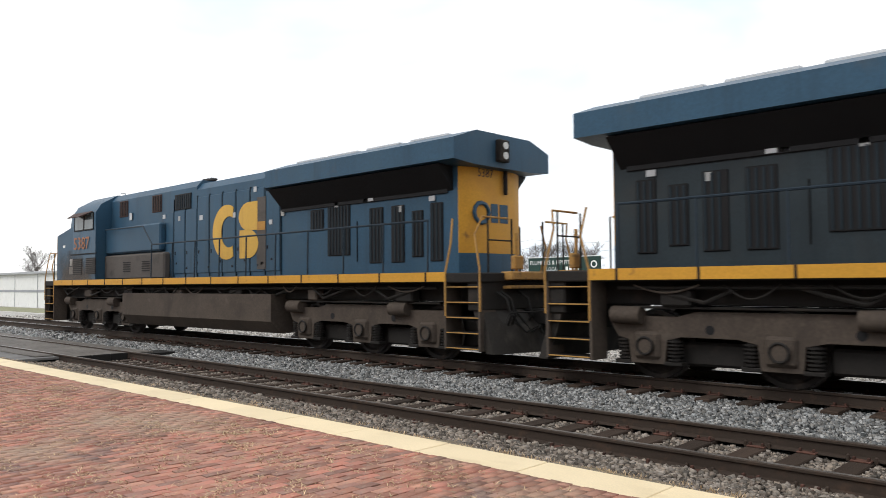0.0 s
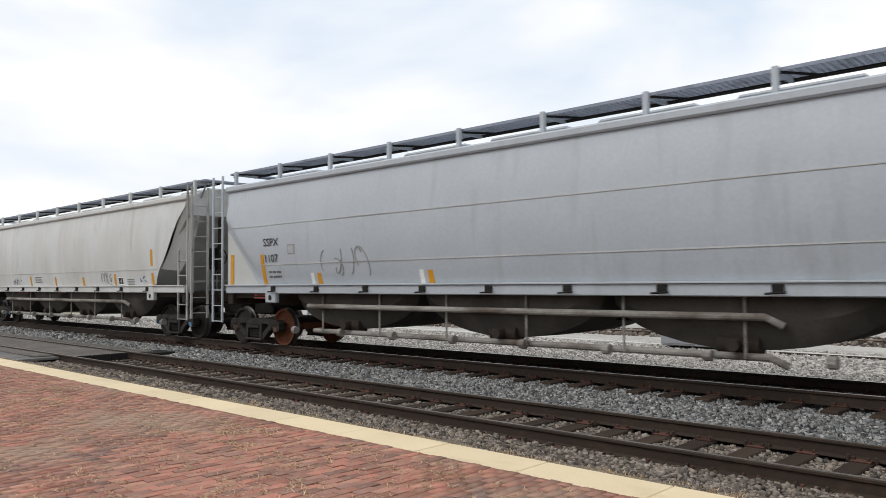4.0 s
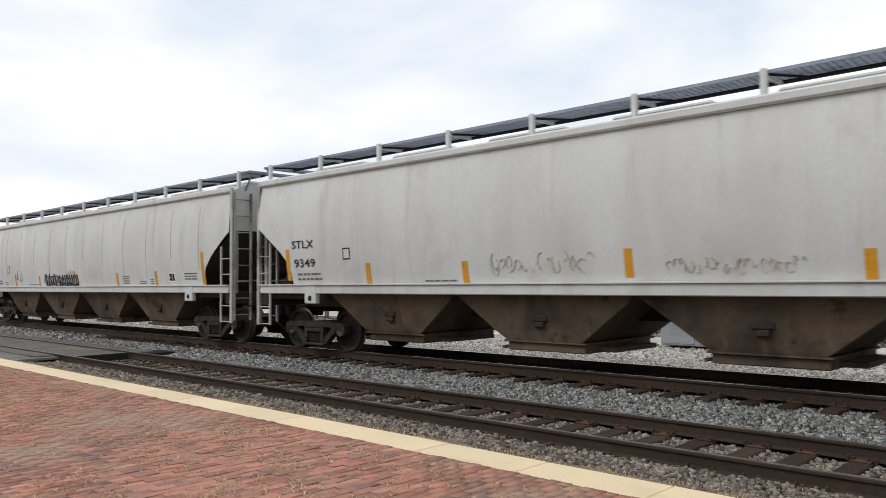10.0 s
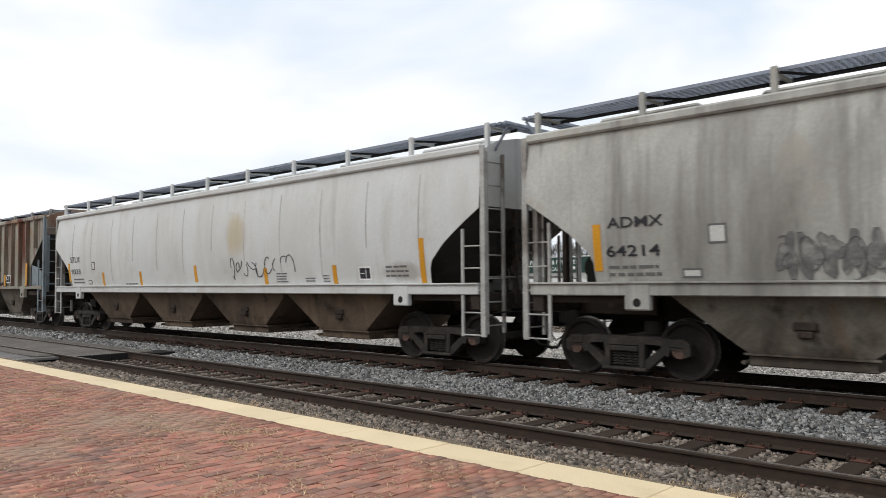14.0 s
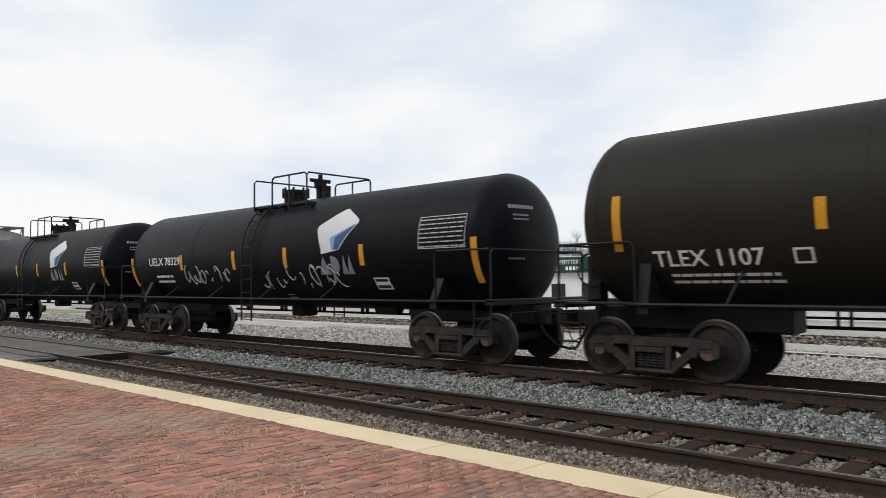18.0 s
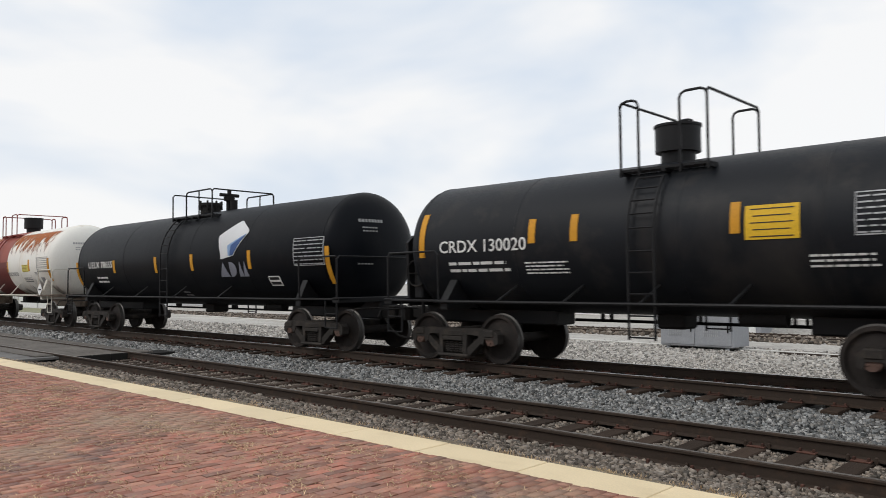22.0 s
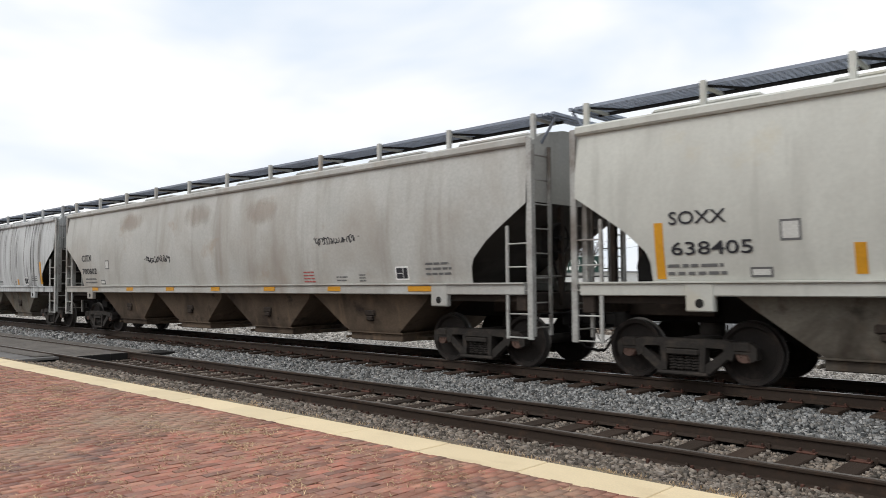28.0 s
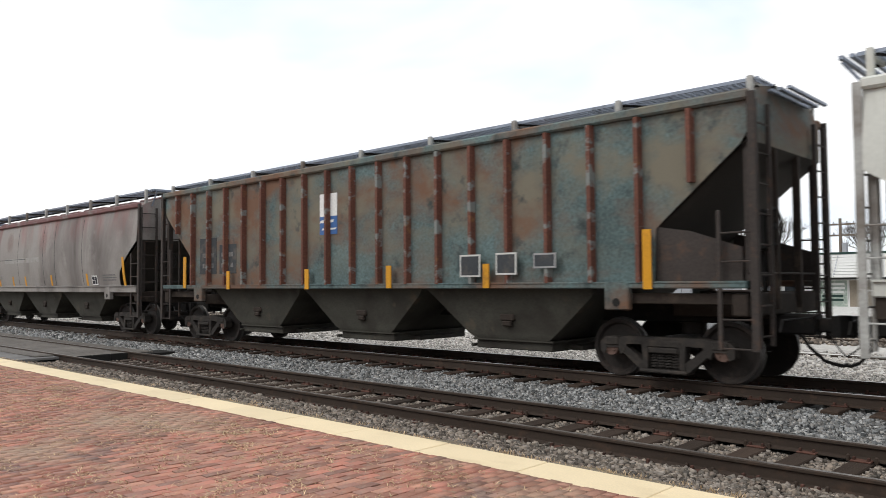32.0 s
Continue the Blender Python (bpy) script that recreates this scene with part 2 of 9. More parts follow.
M_BARK = material("bark", (0.10, 0.085, 0.075), 0.95, grain=20, vary=0.3, bump=0.4)
M_GALV = material("galvanised_steel", (0.42, 0.43, 0.44), 0.45, 0.7, grain=30)
M_TEXT_W = material("white_lettering", (0.75, 0.75, 0.73), 0.6, grain=30)
M_FIELD = material("winter_grass", (0.25, 0.25, 0.16), 0.95, spots=(0.27, 0.25, 0.15), spot_scale=0.4, grain=4, vary=0.25, bump=0.4)
M_CONC = material("pale_concrete", (0.55, 0.535, 0.50), 0.85, spots=(0.44, 0.42, 0.39), spot_scale=1.5, grain=30, vary=0.08)

# ---------------------------------------------------------------- ground and tracks
g = Shape()
xs = [-2600, -400, -120, -60, -40, -30, -20, -10, 0, 10, 60, 400, 2600]
prof = [(-1500, PLAT - 0.45), (-20, PLAT - 0.45), (5.1, -0.40), (6.0, -0.30), (9.8, -0.30), (10.0, -0.22), (13.6, -0.20), (15.2, LOT + 0.02), (16.5, LOT), (60, LOT), (400, LOT), (2800, LOT - 2)]
g.loft([[(x, y, z) for y, z in prof] for x in xs], closed=False)
ground = tagged(part("ground", g, M_LOT), "pale gravel ground that reaches to the horizon", kind="structure")

bed = Shape()
bprof = [(5.72, -0.02), (6.0, -0.06), (6.45, -0.16), (6.8, -0.19), (7.3, -0.20), (7.5, -0.235), (8.8, -0.235), (9.0, -0.20), (9.5, -0.19), (9.9, -0.17), (10.25, -0.08), (10.55, -0.035), (13.1, -0.035), (13.6, -0.12), (14.6, LOT + 0.06), (15.2, LOT + 0.03)]
bed.loft([[(x, y, z) for y, z in bprof] for x in (-260, -120, -60, -30, 0, 30, 90)], closed=False)
tagged(part("ballast_bed", bed, M_BALLAST), "grey crushed stone bed under both tracks", kind="structure")


def rail(y, top, mat_top, label):
    """One rail: foot, web and rounded head, drawn along x."""
    ring = [(-0.070, -0.17), (0.070, -0.17), (0.070, -0.160), (0.012, -0.140), (0.009, -0.045), (0.036, -0.034), (0.036, -0.010), (0.026, 0.0),
            (-0.026, 0.0), (-0.036, -0.010), (-0.036, -0.034), (-0.009, -0.045), (-0.012, -0.140), (-0.070, -0.160)]
    s = Shape()
    s.loft([[(x, y + u, top + w) for u, w in ring] for x in (-260, -60, -30, -15, 0, 90)])
    ob = part("rail", s, M_RAIL)
    cap = Shape().box(-260, 90, y - 0.026, y + 0.026, top - 0.004, top + 0.002)
    part("rail_head", cap, mat_top, ob, "running surface worn by wheels")
    return tagged(ob, label, "rail", "rails of the two tracks", "structure")


for y0, z0, m in ((TRACK_A, 0, M_RAILTOP_A), (TRACK_B, RAIL_B, M_RAILTOP)):
    for sgn in (-1, 1):
        rail(y0 + sgn * 0.7525, z0, m, "brown rusty steel rail spiked to wooden ties" if m is M_RAILTOP_A else "dark steel rail under the passing train")

# ---------------------------------------------------------------- platform
pl = Shape()
pl.box(-260, 60, -30, 5.22, PLAT - 0.5, PLAT - 0.012)
platform = tagged(part("platform", pl, M_SAND), "brick-paved station platform with sandy joints", kind="structure")
strip = tagged(part("platform_edge", Shape().box(-260, 60, 5.225, 5.70, -0.45, PLAT - 0.03), M_CONC), "concrete footing under the cream edge slabs", kind="structure")


# ---------------------------------------------------------------- train
def rgb(h):
    return tuple((int(h[i:i + 2], 16) / 255) ** 2.2 for i in (0, 2, 4))


M_TRUCK = material("truck_cast_steel", (0.034, 0.030, 0.027), 0.75, spots=(0.068, 0.055, 0.045), spot_scale=3.5, spot_at=0.52, grain=25, vary=0.25, bump=0.3)
M_WHEEL = material("wheel_steel", (0.026, 0.022, 0.020), 0.75, spots=(0.065, 0.05, 0.042), spot_scale=3, grain=25, vary=0.2)
M_WHEEL_RIM = material("bright_wheel_rim", (0.10, 0.095, 0.09), 0.45, 0.6, grain=30)
M_CAP_BLUE = material("blue_bearing_cap", (0.12, 0.25, 0.42), 0.5, grain=30)
M_CAP_BROWN = material("brown_bearing_cap", (0.12, 0.075, 0.06), 0.7, grain=30)
M_UNDER = material("underframe_black", (0.015, 0.014, 0.0135), 0.8, spots=(0.03, 0.025, 0.021), spot_scale=3, grain=25, vary=0.25)
M_YELLOW = material("yellow_reflector", (0.58, 0.275, 0.022), 0.45, spots=(0.36, 0.17, 0.03), spot_scale=4, spot_at=0.58, grain=30, vary=0.1)
M_DULL_TEXT = material("dull_grey_lettering", (0.33, 0.33, 0.325), 0.6, grain=30)
M_BLACK_TEXT = material("black_lettering", (0.03, 0.03, 0.035), 0.6, grain=30)


def wheel_mesh(r, cap):
    """Wheelset: two flanged wheels, an axle and bearing ends."""
    s = Shape()
    n = 40
    for sg in (-1, 1):
        prof = [(0.10, 0.80), (r * 0.45, 0.775), (r * 0.80, 0.765), (r * 0.87, 0.82), (r, 0.82), (r * 1.005, 0.72), (r * 1.06, 0.70), (r * 1.05, 0.68), (r * 0.87, 0.68), (r * 0.8, 0.70), (r * 0.4, 0.70), (0.10, 0.68)]
        s.loft([[(rr * math.cos(2 * math.pi * k / n), sg * yy, rr * math.sin(2 * math.pi * k / n)) for k in range(n)] for rr, yy in prof], cap=False)
    s.rod((0, -0.98, 0), (0, 0.98, 0), 0.09, 14)
    k0 = len(s.f)
    for sg in (-1, 1):
        s.rod((0, sg * 0.96, 0), (0, sg * 1.06, 0), 0.125, 20, 0.115)
        for k in range(3):
            a = k * 2.094
            s.rod((0.06 * math.cos(a), sg * 1.06, 0.06 * math.sin(a)), (0.06 * math.cos(a), sg * 1.078, 0.06 * math.sin(a)), 0.02, 6)
    me = s.mesh("wheelset")
    me.materials.append(M_WHEEL)
    me.materials.append(cap)
    me.materials.append(M_WHEEL_RIM)
    for p in me.polygons:
        y, rr = abs(p.center.y), math.hypot(p.center.x, p.center.z)
        if y > 0.95 and rr < 0.13:
            p.material_index = 1
        elif rr > r * 0.985 and y < 0.815:
            p.material_index = 2
    return me


def side_frame_mesh():
    s = Shape()
    w0, w1 = -0.09, 0.09
    top = [(0.0, 0.66), (0.62, 0.66), (0.80, 0.63), (1.02, 0.62), (1.10, 0.56), (1.10, 0.40), (1.02, 0.36), (0.98, 0.47), (0.78, 0.47), (0.74, 0.36), (0.68, 0.40), (0.62, 0.53), (0.0, 0.55)]
    for sg in (-1, 1):
        s.prism([(sg * a, b) for a, b in top], "y", w0, w1)
        s.prism([(sg * 0.70, 0.55), (sg * 0.70, 0.40), (sg * 0.38, 0.13), (sg * 0.26, 0.13), (sg * 0.26, 0.22)], "y", w0 * 0.9, w1 * 0.9)
        s.prism([(sg * 0.26, 0.56), (sg * 0.36, 0.56), (sg * 0.34, 0.18), (sg * 0.26, 0.18)], "y", w0 * 1.1, w1 * 1.1)
        s.box(*sorted((sg * 0.77, sg * 1.01)), -0.11, 0.13, 0.50, 0.64, 0.02)
    s.box(-0.40, 0.40, -0.14, 0.14, 0.11, 0.17, 0.02)
    s.box(-0.28, 0.28, -0.10, 0.12, 0.50, 0.62, 0.02)
    return s.mesh("side_frame")


def spring_mesh():
    """A coil spring as one winding bar."""
    pts = [(0.060 * math.cos(k * 0.7854), 0.060 * math.sin(k * 0.7854), 0.18 + 0.235 * k / 44) for k in range(45)]
    return Shape().pipe(pts, 0.017, 5).rod((0, 0, 0.16), (0, 0, 0.42), 0.040, 8).mesh("coil_spring")


R_WHEEL = 0.457
ME_WHEEL = {"blue": wheel_mesh(R_WHEEL, M_CAP_BLUE), "brown": wheel_mesh(R_WHEEL, M_CAP_BROWN)}
M_WHEEL_RUST = material("rust_orange_wheel", (0.15, 0.055, 0.03), 0.85, spots=(0.06, 0.03, 0.02), spot_scale=5, grain=25, vary=0.25)
ME_WHEEL["rust"] = wheel_mesh(R_WHEEL, M_CAP_BROWN)
ME_WHEEL["rust"].materials[0] = M_WHEEL_RUST
ME_FRAME, ME_SPRING = side_frame_mesh(), spring_mesh()
ME_SPRING_CAP = Shape().box(-0.25, 0.25, -0.12, 0.12, 0.415, 0.50, 0.015).mesh("spring_cap")
ME_SPRING_CAP.materials.append(M_TRUCK)
ME_FRAME.materials.append(M_TRUCK)
ME_SPRING.materials.append(M_TRUCK)
ME_BOLSTER = Shape().box(-0.20, 0.20, -1.0, 1.0, 0.42, 0.66, 0.04).box(-0.27, 0.27, -0.90, -0.86, 0.12, 0.66, 0.01).box(-0.27, 0.27, 0.86, 0.90, 0.12, 0.66, 0.01).rod((0, 0, 0.62), (0, 0, 0.85), 0.2, 16).box(-0.82, -0.62, -0.75, 0.75, 0.40, 0.46, 0.01).box(0.62, 0.82, -0.75, 0.75, 0.40, 0.46, 0.01).mesh("truck")
ME_BOLSTER.materials.append(M_TRUCK)
ROLLING = []          # wheelset, its radius, its x on the car, the car's start
CARS = []             # car, its start


def truck(car, x, s0, cap="brown"):
    t = part("truck", ME_BOLSTER, None, car, at=(x, 0, 0))
    for sg in (-1, 1):
        part("side_frame", ME_FRAME, None, t, at=(0, sg * 0.99, 0))
        for dx in (-0.18, -0.06, 0.06, 0.18):
            part("coil_spring", ME_SPRING, None, t, at=(dx, sg * 0.99, 0))
        part("spring_cap", ME_SPRING_CAP, None, t, at=(0, sg * 0.99, 0))
    for dx in (-0.915, 0.915):
        kind = "brown" if cap == "rust" and (dx < 0 or x > 0) else cap
        w = part("wheelset", ME_WHEEL[kind], None, t, "orange rusty steel wheelset" if kind == "rust" else "steel wheelset with %s bearing caps" % kind, at=(dx, 0, R_WHEEL))
        ROLLING.append((w, R_WHEEL, dx, 0, x + s0))
    return t


def start_car(name, spot, label, category):
    """An empty for a car. spot: where its body begins and ends and where its couplings meet, at the clip's start; local x = 0 is the body's middle."""
    left, right, join_left, join_right = spot
    s0 = (left + right) / 2
    car = new(name)
    car.empty_display_size = 0.3
    car.location = (s0, TRACK_B, RAIL_B)
    tagged(car, label, category, "cars of the passing train")
    CARS.append((car, s0))
    return car, s0, (right - left) / 2, (s0 - join_left, join_right - s0)


def couplers(car, ends, inner):
    """Draft gear, coupler head, and air hose at both ends."""
    for sg, H in ((-1, ends[0]), (1, ends[1])):
        c = Shape()
        c.box(*sorted((sg * inner, sg * (H - 0.35))), -0.22, 0.22, 0.72, 1.02, 0.03)
        c.box(*sorted((sg * (H - 0.35), sg * (H - 0.12))), -0.11, 0.11, 0.76, 0.96, 0.02)
        c.prism([(sg * (H - 0.14), -0.2), (sg * (H - 0.14), 0.2), (sg * (H + 0.02), 0.2 * sg), (sg * (H + 0.10), 0.0), (sg * (H - 0.02), -0.2 * sg)], "z", 0.70, 1.0)
        part("coupler", c, M_UNDER, car)
        h = Shape()
        h.pipe([(sg * (H - 0.5), -0.34, 0.74), (sg * (H - 0.40), -0.32, 0.56), (sg * (H - 0.22), -0.22, 0.36), (sg * (H - 0.05), -0.05, 0.29), (sg * (H + 0.02), 0.0, 0.31)], 0.026)
        h.pipe([(sg * (H - 0.3), 0.2, 0.74), (sg * (H - 0.1), 0.05, 0.5), (sg * H, 0, 0.42)], 0.012)
        part("air_hose", h, M_BLACK, car)
        part("cut_lever", Shape().pipe([(sg * (H - 0.42), -1.4, 0.82), (sg * (H - 0.42), -1.3, 0.98), (sg * (H - 0.38), -0.2, 0.98), (sg * (H - 0.25), -0.1, 1.05)], 0.014), M_UNDER, car)


# ------------------------------------------------ covered hopper
def hopper(spot, label, body, bay, bays=4, ribs="seam", cap="brown", eave=3.92, cut=1.25, edge=None, sill=None, bulge=0.12, board=True, sharp=False, pneumatic=False, ending="notch", ladder=None, inset=2.2, seam=None):
    """Covered hopper: bulging or ribbed sides, sloped end sheets, sills, roof with walkway, ladders, bays and trucks."""
    car, s0, E, ends = start_car("hopper_car", spot, label, "hopper car")
    H = E + 0.66
    edge = edge or body
    sill = sill or body
    ladder = ladder or (edge if ending == "gusset" else M_LADDER_GREY)
    cut_z, cut_x = {"notch": ((1.35, 1.9, 2.27, 2.52, 2.86), (1.30, 1.27, 0.88, 0.52, 0.0)), "long": ((1.5, 1.98, 2.23, 2.6, 3.33, 3.86), (1.9, 1.55, 1.25, 0.95, 0.48, 0.0)),
                    "gusset": ((1.0, 5.0), (0.0, 0.0)), "sharp": ((1.4, 2.31, 3.5), (1.46, 1.42, 0.03))}[ending]
    # cross-section from the sill up
    rows = []
    for k in range(17):
        u = k / 16
        z = 1.50 + (eave - 1.50) * u
        y = 1.46 + bulge * math.sin(math.pi * min(1, u * 1.02)) ** 0.8 if bulge else 1.46
        rows.append((E - float(np.interp(z, cut_z, cut_x)), y, z))
    # the belly of a gusseted car ends on a slanting crease
    swell = lambda x, y, z: y if ending != "gusset" else 1.46 + (y - 1.46) * min(1.0, max(0.0, (E - abs(x) - max(0.0, 3.1 - z) * 1.03) / 0.14))
    sh = Shape()
    for sg in (-1, 1):
        cols = 25 if ending != "gusset" else 121
        ring = []
        for j in range(cols):
            q = -1 + 2 * j / (cols - 1)
            ring.append([(q * x, sg * swell(q * x, y, z), z) for x, y, z in rows])
        sh.loft(ring, closed=False)
    # roof
    sh.loft([[(x, -1.46, eave), (x, -1.0, eave + 0.22), (x, -0.4, eave + 0.33), (x, 0.4, eave + 0.33), (x, 1.0, eave + 0.22), (x, 1.46, eave)] for x in (-E, E)], closed=False)
    TOP = 3.45 if ending in ("long", "sharp") else 2.9
    # end sheets: upright above, sloping below to the bays
    for sg in (-1, 1):
        sh.add([(sg * E, -1.46, eave), (sg * E, -1.0, eave + 0.22), (sg * E, -0.4, eave + 0.33), (sg * E, 0.4, eave + 0.33), (sg * E, 1.0, eave + 0.22), (sg * E, 1.46, eave), (sg * E, 1.46, TOP), (sg * E, -1.46, TOP)], [tuple(range(8))])
    part("body", sh, body, car)
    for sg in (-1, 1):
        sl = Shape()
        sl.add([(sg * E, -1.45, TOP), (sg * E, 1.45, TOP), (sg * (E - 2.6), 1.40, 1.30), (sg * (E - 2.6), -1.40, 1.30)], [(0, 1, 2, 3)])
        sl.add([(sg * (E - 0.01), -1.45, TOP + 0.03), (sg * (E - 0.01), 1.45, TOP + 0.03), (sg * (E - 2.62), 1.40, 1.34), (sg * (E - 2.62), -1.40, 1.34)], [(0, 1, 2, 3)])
        # The underside's shade is put into this dark sheet colour, except on long ends.
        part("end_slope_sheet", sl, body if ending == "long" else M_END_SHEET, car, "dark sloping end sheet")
        if ending == "sharp" and sg > 0:
            for y in (-1.42, 1.42):
                gp = Shape().prism([(sg * (E - 1.44), 1.49), (sg * (E - 1.44), 2.33), (sg * (E - 0.9), 2.24), (sg * (E - 0.15), 1.98), (sg * (E - 0.15), 1.49)], "y", y - 0.012, y + 0.012)
                part("gusset_plate", gp, ladder, car, "dull gusset plate")
        if ending == "long":
            for y in (-1, 1):
                zz = [3.88, 3.6, 3.33, 3.0, 2.6, 2.23, 1.98]
                cs_ = Shape().loft([[(sg * (E - float(np.interp(z, cut_z, cut_x)) - 0.02), y * 1.50, z), (sg * min(E, E - float(np.interp(z, cut_z, cut_x)) + 0.55), y * 1.16, z - 0.06)] for z in zz], closed=False)
                part("corner_sheet", cs_, body, car)
    # ribs
    if ribs == "seam":
        k = int(2 * E / 1.45)
        for j in range(1, k):
            x = -E + 2 * E * j / k
            lower = 1.5 + 0.9 * ((j * 37) % 10) / 10
            for sg in (-1, 1):
                pts = [(y, z) for xx, y, z in rows if abs(x) < xx - 0.05 and lower < z < eave - 0.2]
                if len(pts) > 2:
                    r = Shape()
                    r.loft([[(x - 0.026, sg * (y - 0.02), z), (x - 0.014, sg * (y + 0.006), z), (x + 0.014, sg * (y + 0.006), z), (x + 0.026, sg * (y - 0.02), z)] for y, z in pts])
                    part("side_seam", r, seam or M_SEAM, car, "smudged dark weld seam")
    elif ribs == "post":
        k = int(2 * E / 0.82)
        for j in range(1, k):
            x = -E + 2 * E * j / k
            for sg in (-1, 1):
                z0 = min([z for xx, y, z in rows if abs(x) < xx - 0.05] or [2.9])
                r = Shape()
                r.prism([(x - 0.05, sg * 1.45), (x - 0.032, sg * 1.585), (x + 0.032, sg * 1.585), (x + 0.05, sg * 1.45)], "z", z0, eave - 0.05)
                part("side_post", r, edge, car)
    # Paler gusset and grey edge line colour in the light across the crease.
    if ending == "gusset":
        for sg in (-1, 1):
            for ex in (-1, 1):
                part("end_gusset", Shape().prism([(ex * (E - 0.01), 1.51), (ex * (E - 0.01), 2.88), (ex * (E - 1.40), 1.51)], "y", *sorted((sg * 1.455, sg * 1.468))), CAR_GREY_LIT, car, "triangular gusset sheet, paler grey for the light it catches")
                part("gusset_edge", Shape().pipe([(ex * (E - 0.02), sg * 1.466, 3.10), (ex * (E - 1.66), sg * 1.47, 1.51)], 0.014), M_SEAM, car)
    if ending in ("long", "gusset"):
        for z in (1.98,) if ending == "long" else (1.98, 2.92):
            for sg in (-1, 1):
                yy = 1.46 + bulge * math.sin(math.pi * min(1, (z - 1.5) / (eave - 1.5) * 1.02)) ** 0.8
                xe = E - 1.7 if ending == "long" else E - 1.35 * (3.1 - z) - 0.1
                part("side_crease", Shape().box(-xe, xe, *sorted((sg * (yy - 0.02), sg * (yy + 0.010))), z - 0.008, z + 0.008), M_SEAM, car)
    if pneumatic:
        for z, y in ((1.02, -1.42), (0.46, -1.25)):
            pp = Shape().pipe([(-E + 3.2, y + 0.3, z), (-E + 3.35, y, z), (E - 4.1, y, z), (E - 3.9, y + 0.1, z - 0.12)], 0.055, 10)
            part("unloading_pipe", pp, PIPE_GRIME, car)
        for k in range(6):
            x = -E + 3.8 + k * (2 * E - 8.2) / 5
            part("pipe_hanger", Shape().rod((x, -1.36, 1.3), (x, -1.36, 0.44), 0.02, 6), PIPE_GRIME, car)
        for k in range(9):
            x = -E + 2.2 + k * (2 * E - 4.4) / 8
            part("sill_clip", Shape().box(x - 0.10, x + 0.06, -1.60, -1.56, 1.36, 1.47, 0.01).rod((x - 0.18, -1.62, 1.34), (x + 0.1, -1.62, 1.36), 0.016, 5), M_UNDER, car)
            part("pipe_clamp", Shape().rod((x + 0.5, -1.36, 0.46), (x + 0.62, -1.36, 0.46), 0.085, 10), PIPE_GRIME, car)
    # top chord and sills
    for sg in (-1, 1):
        ch = Shape().box(-E - 0.02, E + 0.02, *sorted((sg * 1.42, sg * 1.55)), eave - 0.05, eave + 0.10, 0.03)
        part("top_chord", ch, body if sharp else edge, car)
        si = Shape().box(-H + 0.72, H - 0.72, *sorted((sg * 1.40, sg * 1.56)), 1.41 if sharp else 1.30, 1.50, 0.015)
        si.box(-H + 0.72, H - 0.72, *sorted((sg * 1.36, sg * (1.57 if sharp else 1.60))), 1.485, 1.515, 0.004)
        part("side_sill", si, sill, car)
        for ex in (-1, 1):
            j = Shape().box(*sorted((ex * (H - 2.5), ex * (H - 2.92))), *sorted((sg * 1.45, sg * 1.575)), 1.08, 1.50, 0.02)
            jp = part("jacking_pad", j, sill, car)
            part("pad_hole", Shape().rod((ex * (H - 2.71), sg * 1.57, 1.2), (ex * (H - 2.71), sg * 1.580, 1.2), 0.065, 14), M_BLACK, jp)
    # walkway on the roof
    if board:
        k = int(2 * E / 1.9)
        over = 0.05 if sharp else 0.12
        for sg in (-1, 1):
            wb = Shape()
            zb = eave + (0.27 if sharp else 0.46)
            for q_ in range(10):
                y = 0.62 + 0.0625 * q_
                wb.box(-E - over, E + over, *sorted((sg * y, sg * (y + 0.012))), zb + 0.01, zb + 0.035)
            x = -E - over
            while x < E + over:
                wb.box(x, x + 0.014, *sorted((sg * 0.62, sg * 1.19)), zb + 0.012, zb + 0.033)
                x += 0.10
            part("roof_walkway", wb, M_GALV_DARK, car, "open steel grating walkway")
            part("walkway_beam", Shape().box(-E - over, E + over, *sorted((sg * 0.58, sg * 0.618)), zb - 0.04, zb + 0.04), M_UNDER, car, "dark edge beam under the walkway")
            part("walkway_rim", Shape().box(-E - over, E + over, *sorted((sg * 1.196, sg * 1.212)), zb - 0.005, zb + 0.045), M_GALV_DARK, car)
            for j in range(k + 1):
                xx = -E + 0.05 + (2 * E - 0.1) * j / k
                b = Shape().box(xx - 0.045, xx + 0.045, *sorted((sg * 1.22, sg * 1.30)), eave + 0.06, zb + 0.06, 0.01)
                b.box(xx - 0.03, xx + 0.03, *sorted((sg * 0.6, sg * 1.28)), zb - 0.05, zb, 0.005)
                part("walkway_bracket", b, edge if edge is body else M_LADDER_GREY, car)
                if j < k:
                    part("walkway_brace", Shape().rod((xx + 0.04, sg * 1.2, zb - 0.015), (xx + 0.42, sg * 0.62, zb - 0.015), 0.022, 5), M_UNDER, car)
        for x in range(-3, 4):
            hc = Shape().box(x * E / 3.6 - 0.9, x * E / 3.6 + 0.9, -0.45, 0.45, eave + 0.30, eave + 0.42, 0.04)
            part("roof_hatch", hc, edge, car)
        for ex in (-1, 1):
            ep = Shape()
            for k2 in range(3):
                ep.box(*sorted((ex * (E + 0.02 + 0.13 * k2), ex * (E + 0.08 + 0.13 * k2))), -0.8 if sharp else -1.2, 0.8 if sharp else 1.2, zb - (0.1 if sharp else 0), zb + (-0.06 if sharp else 0.05))
            for y in () if sharp else (-1.1, 1.1):
                ep.pipe([(ex * (E + 0.32), y, zb - 0.02), (ex * E, y, eave + 0.02)], 0.025)
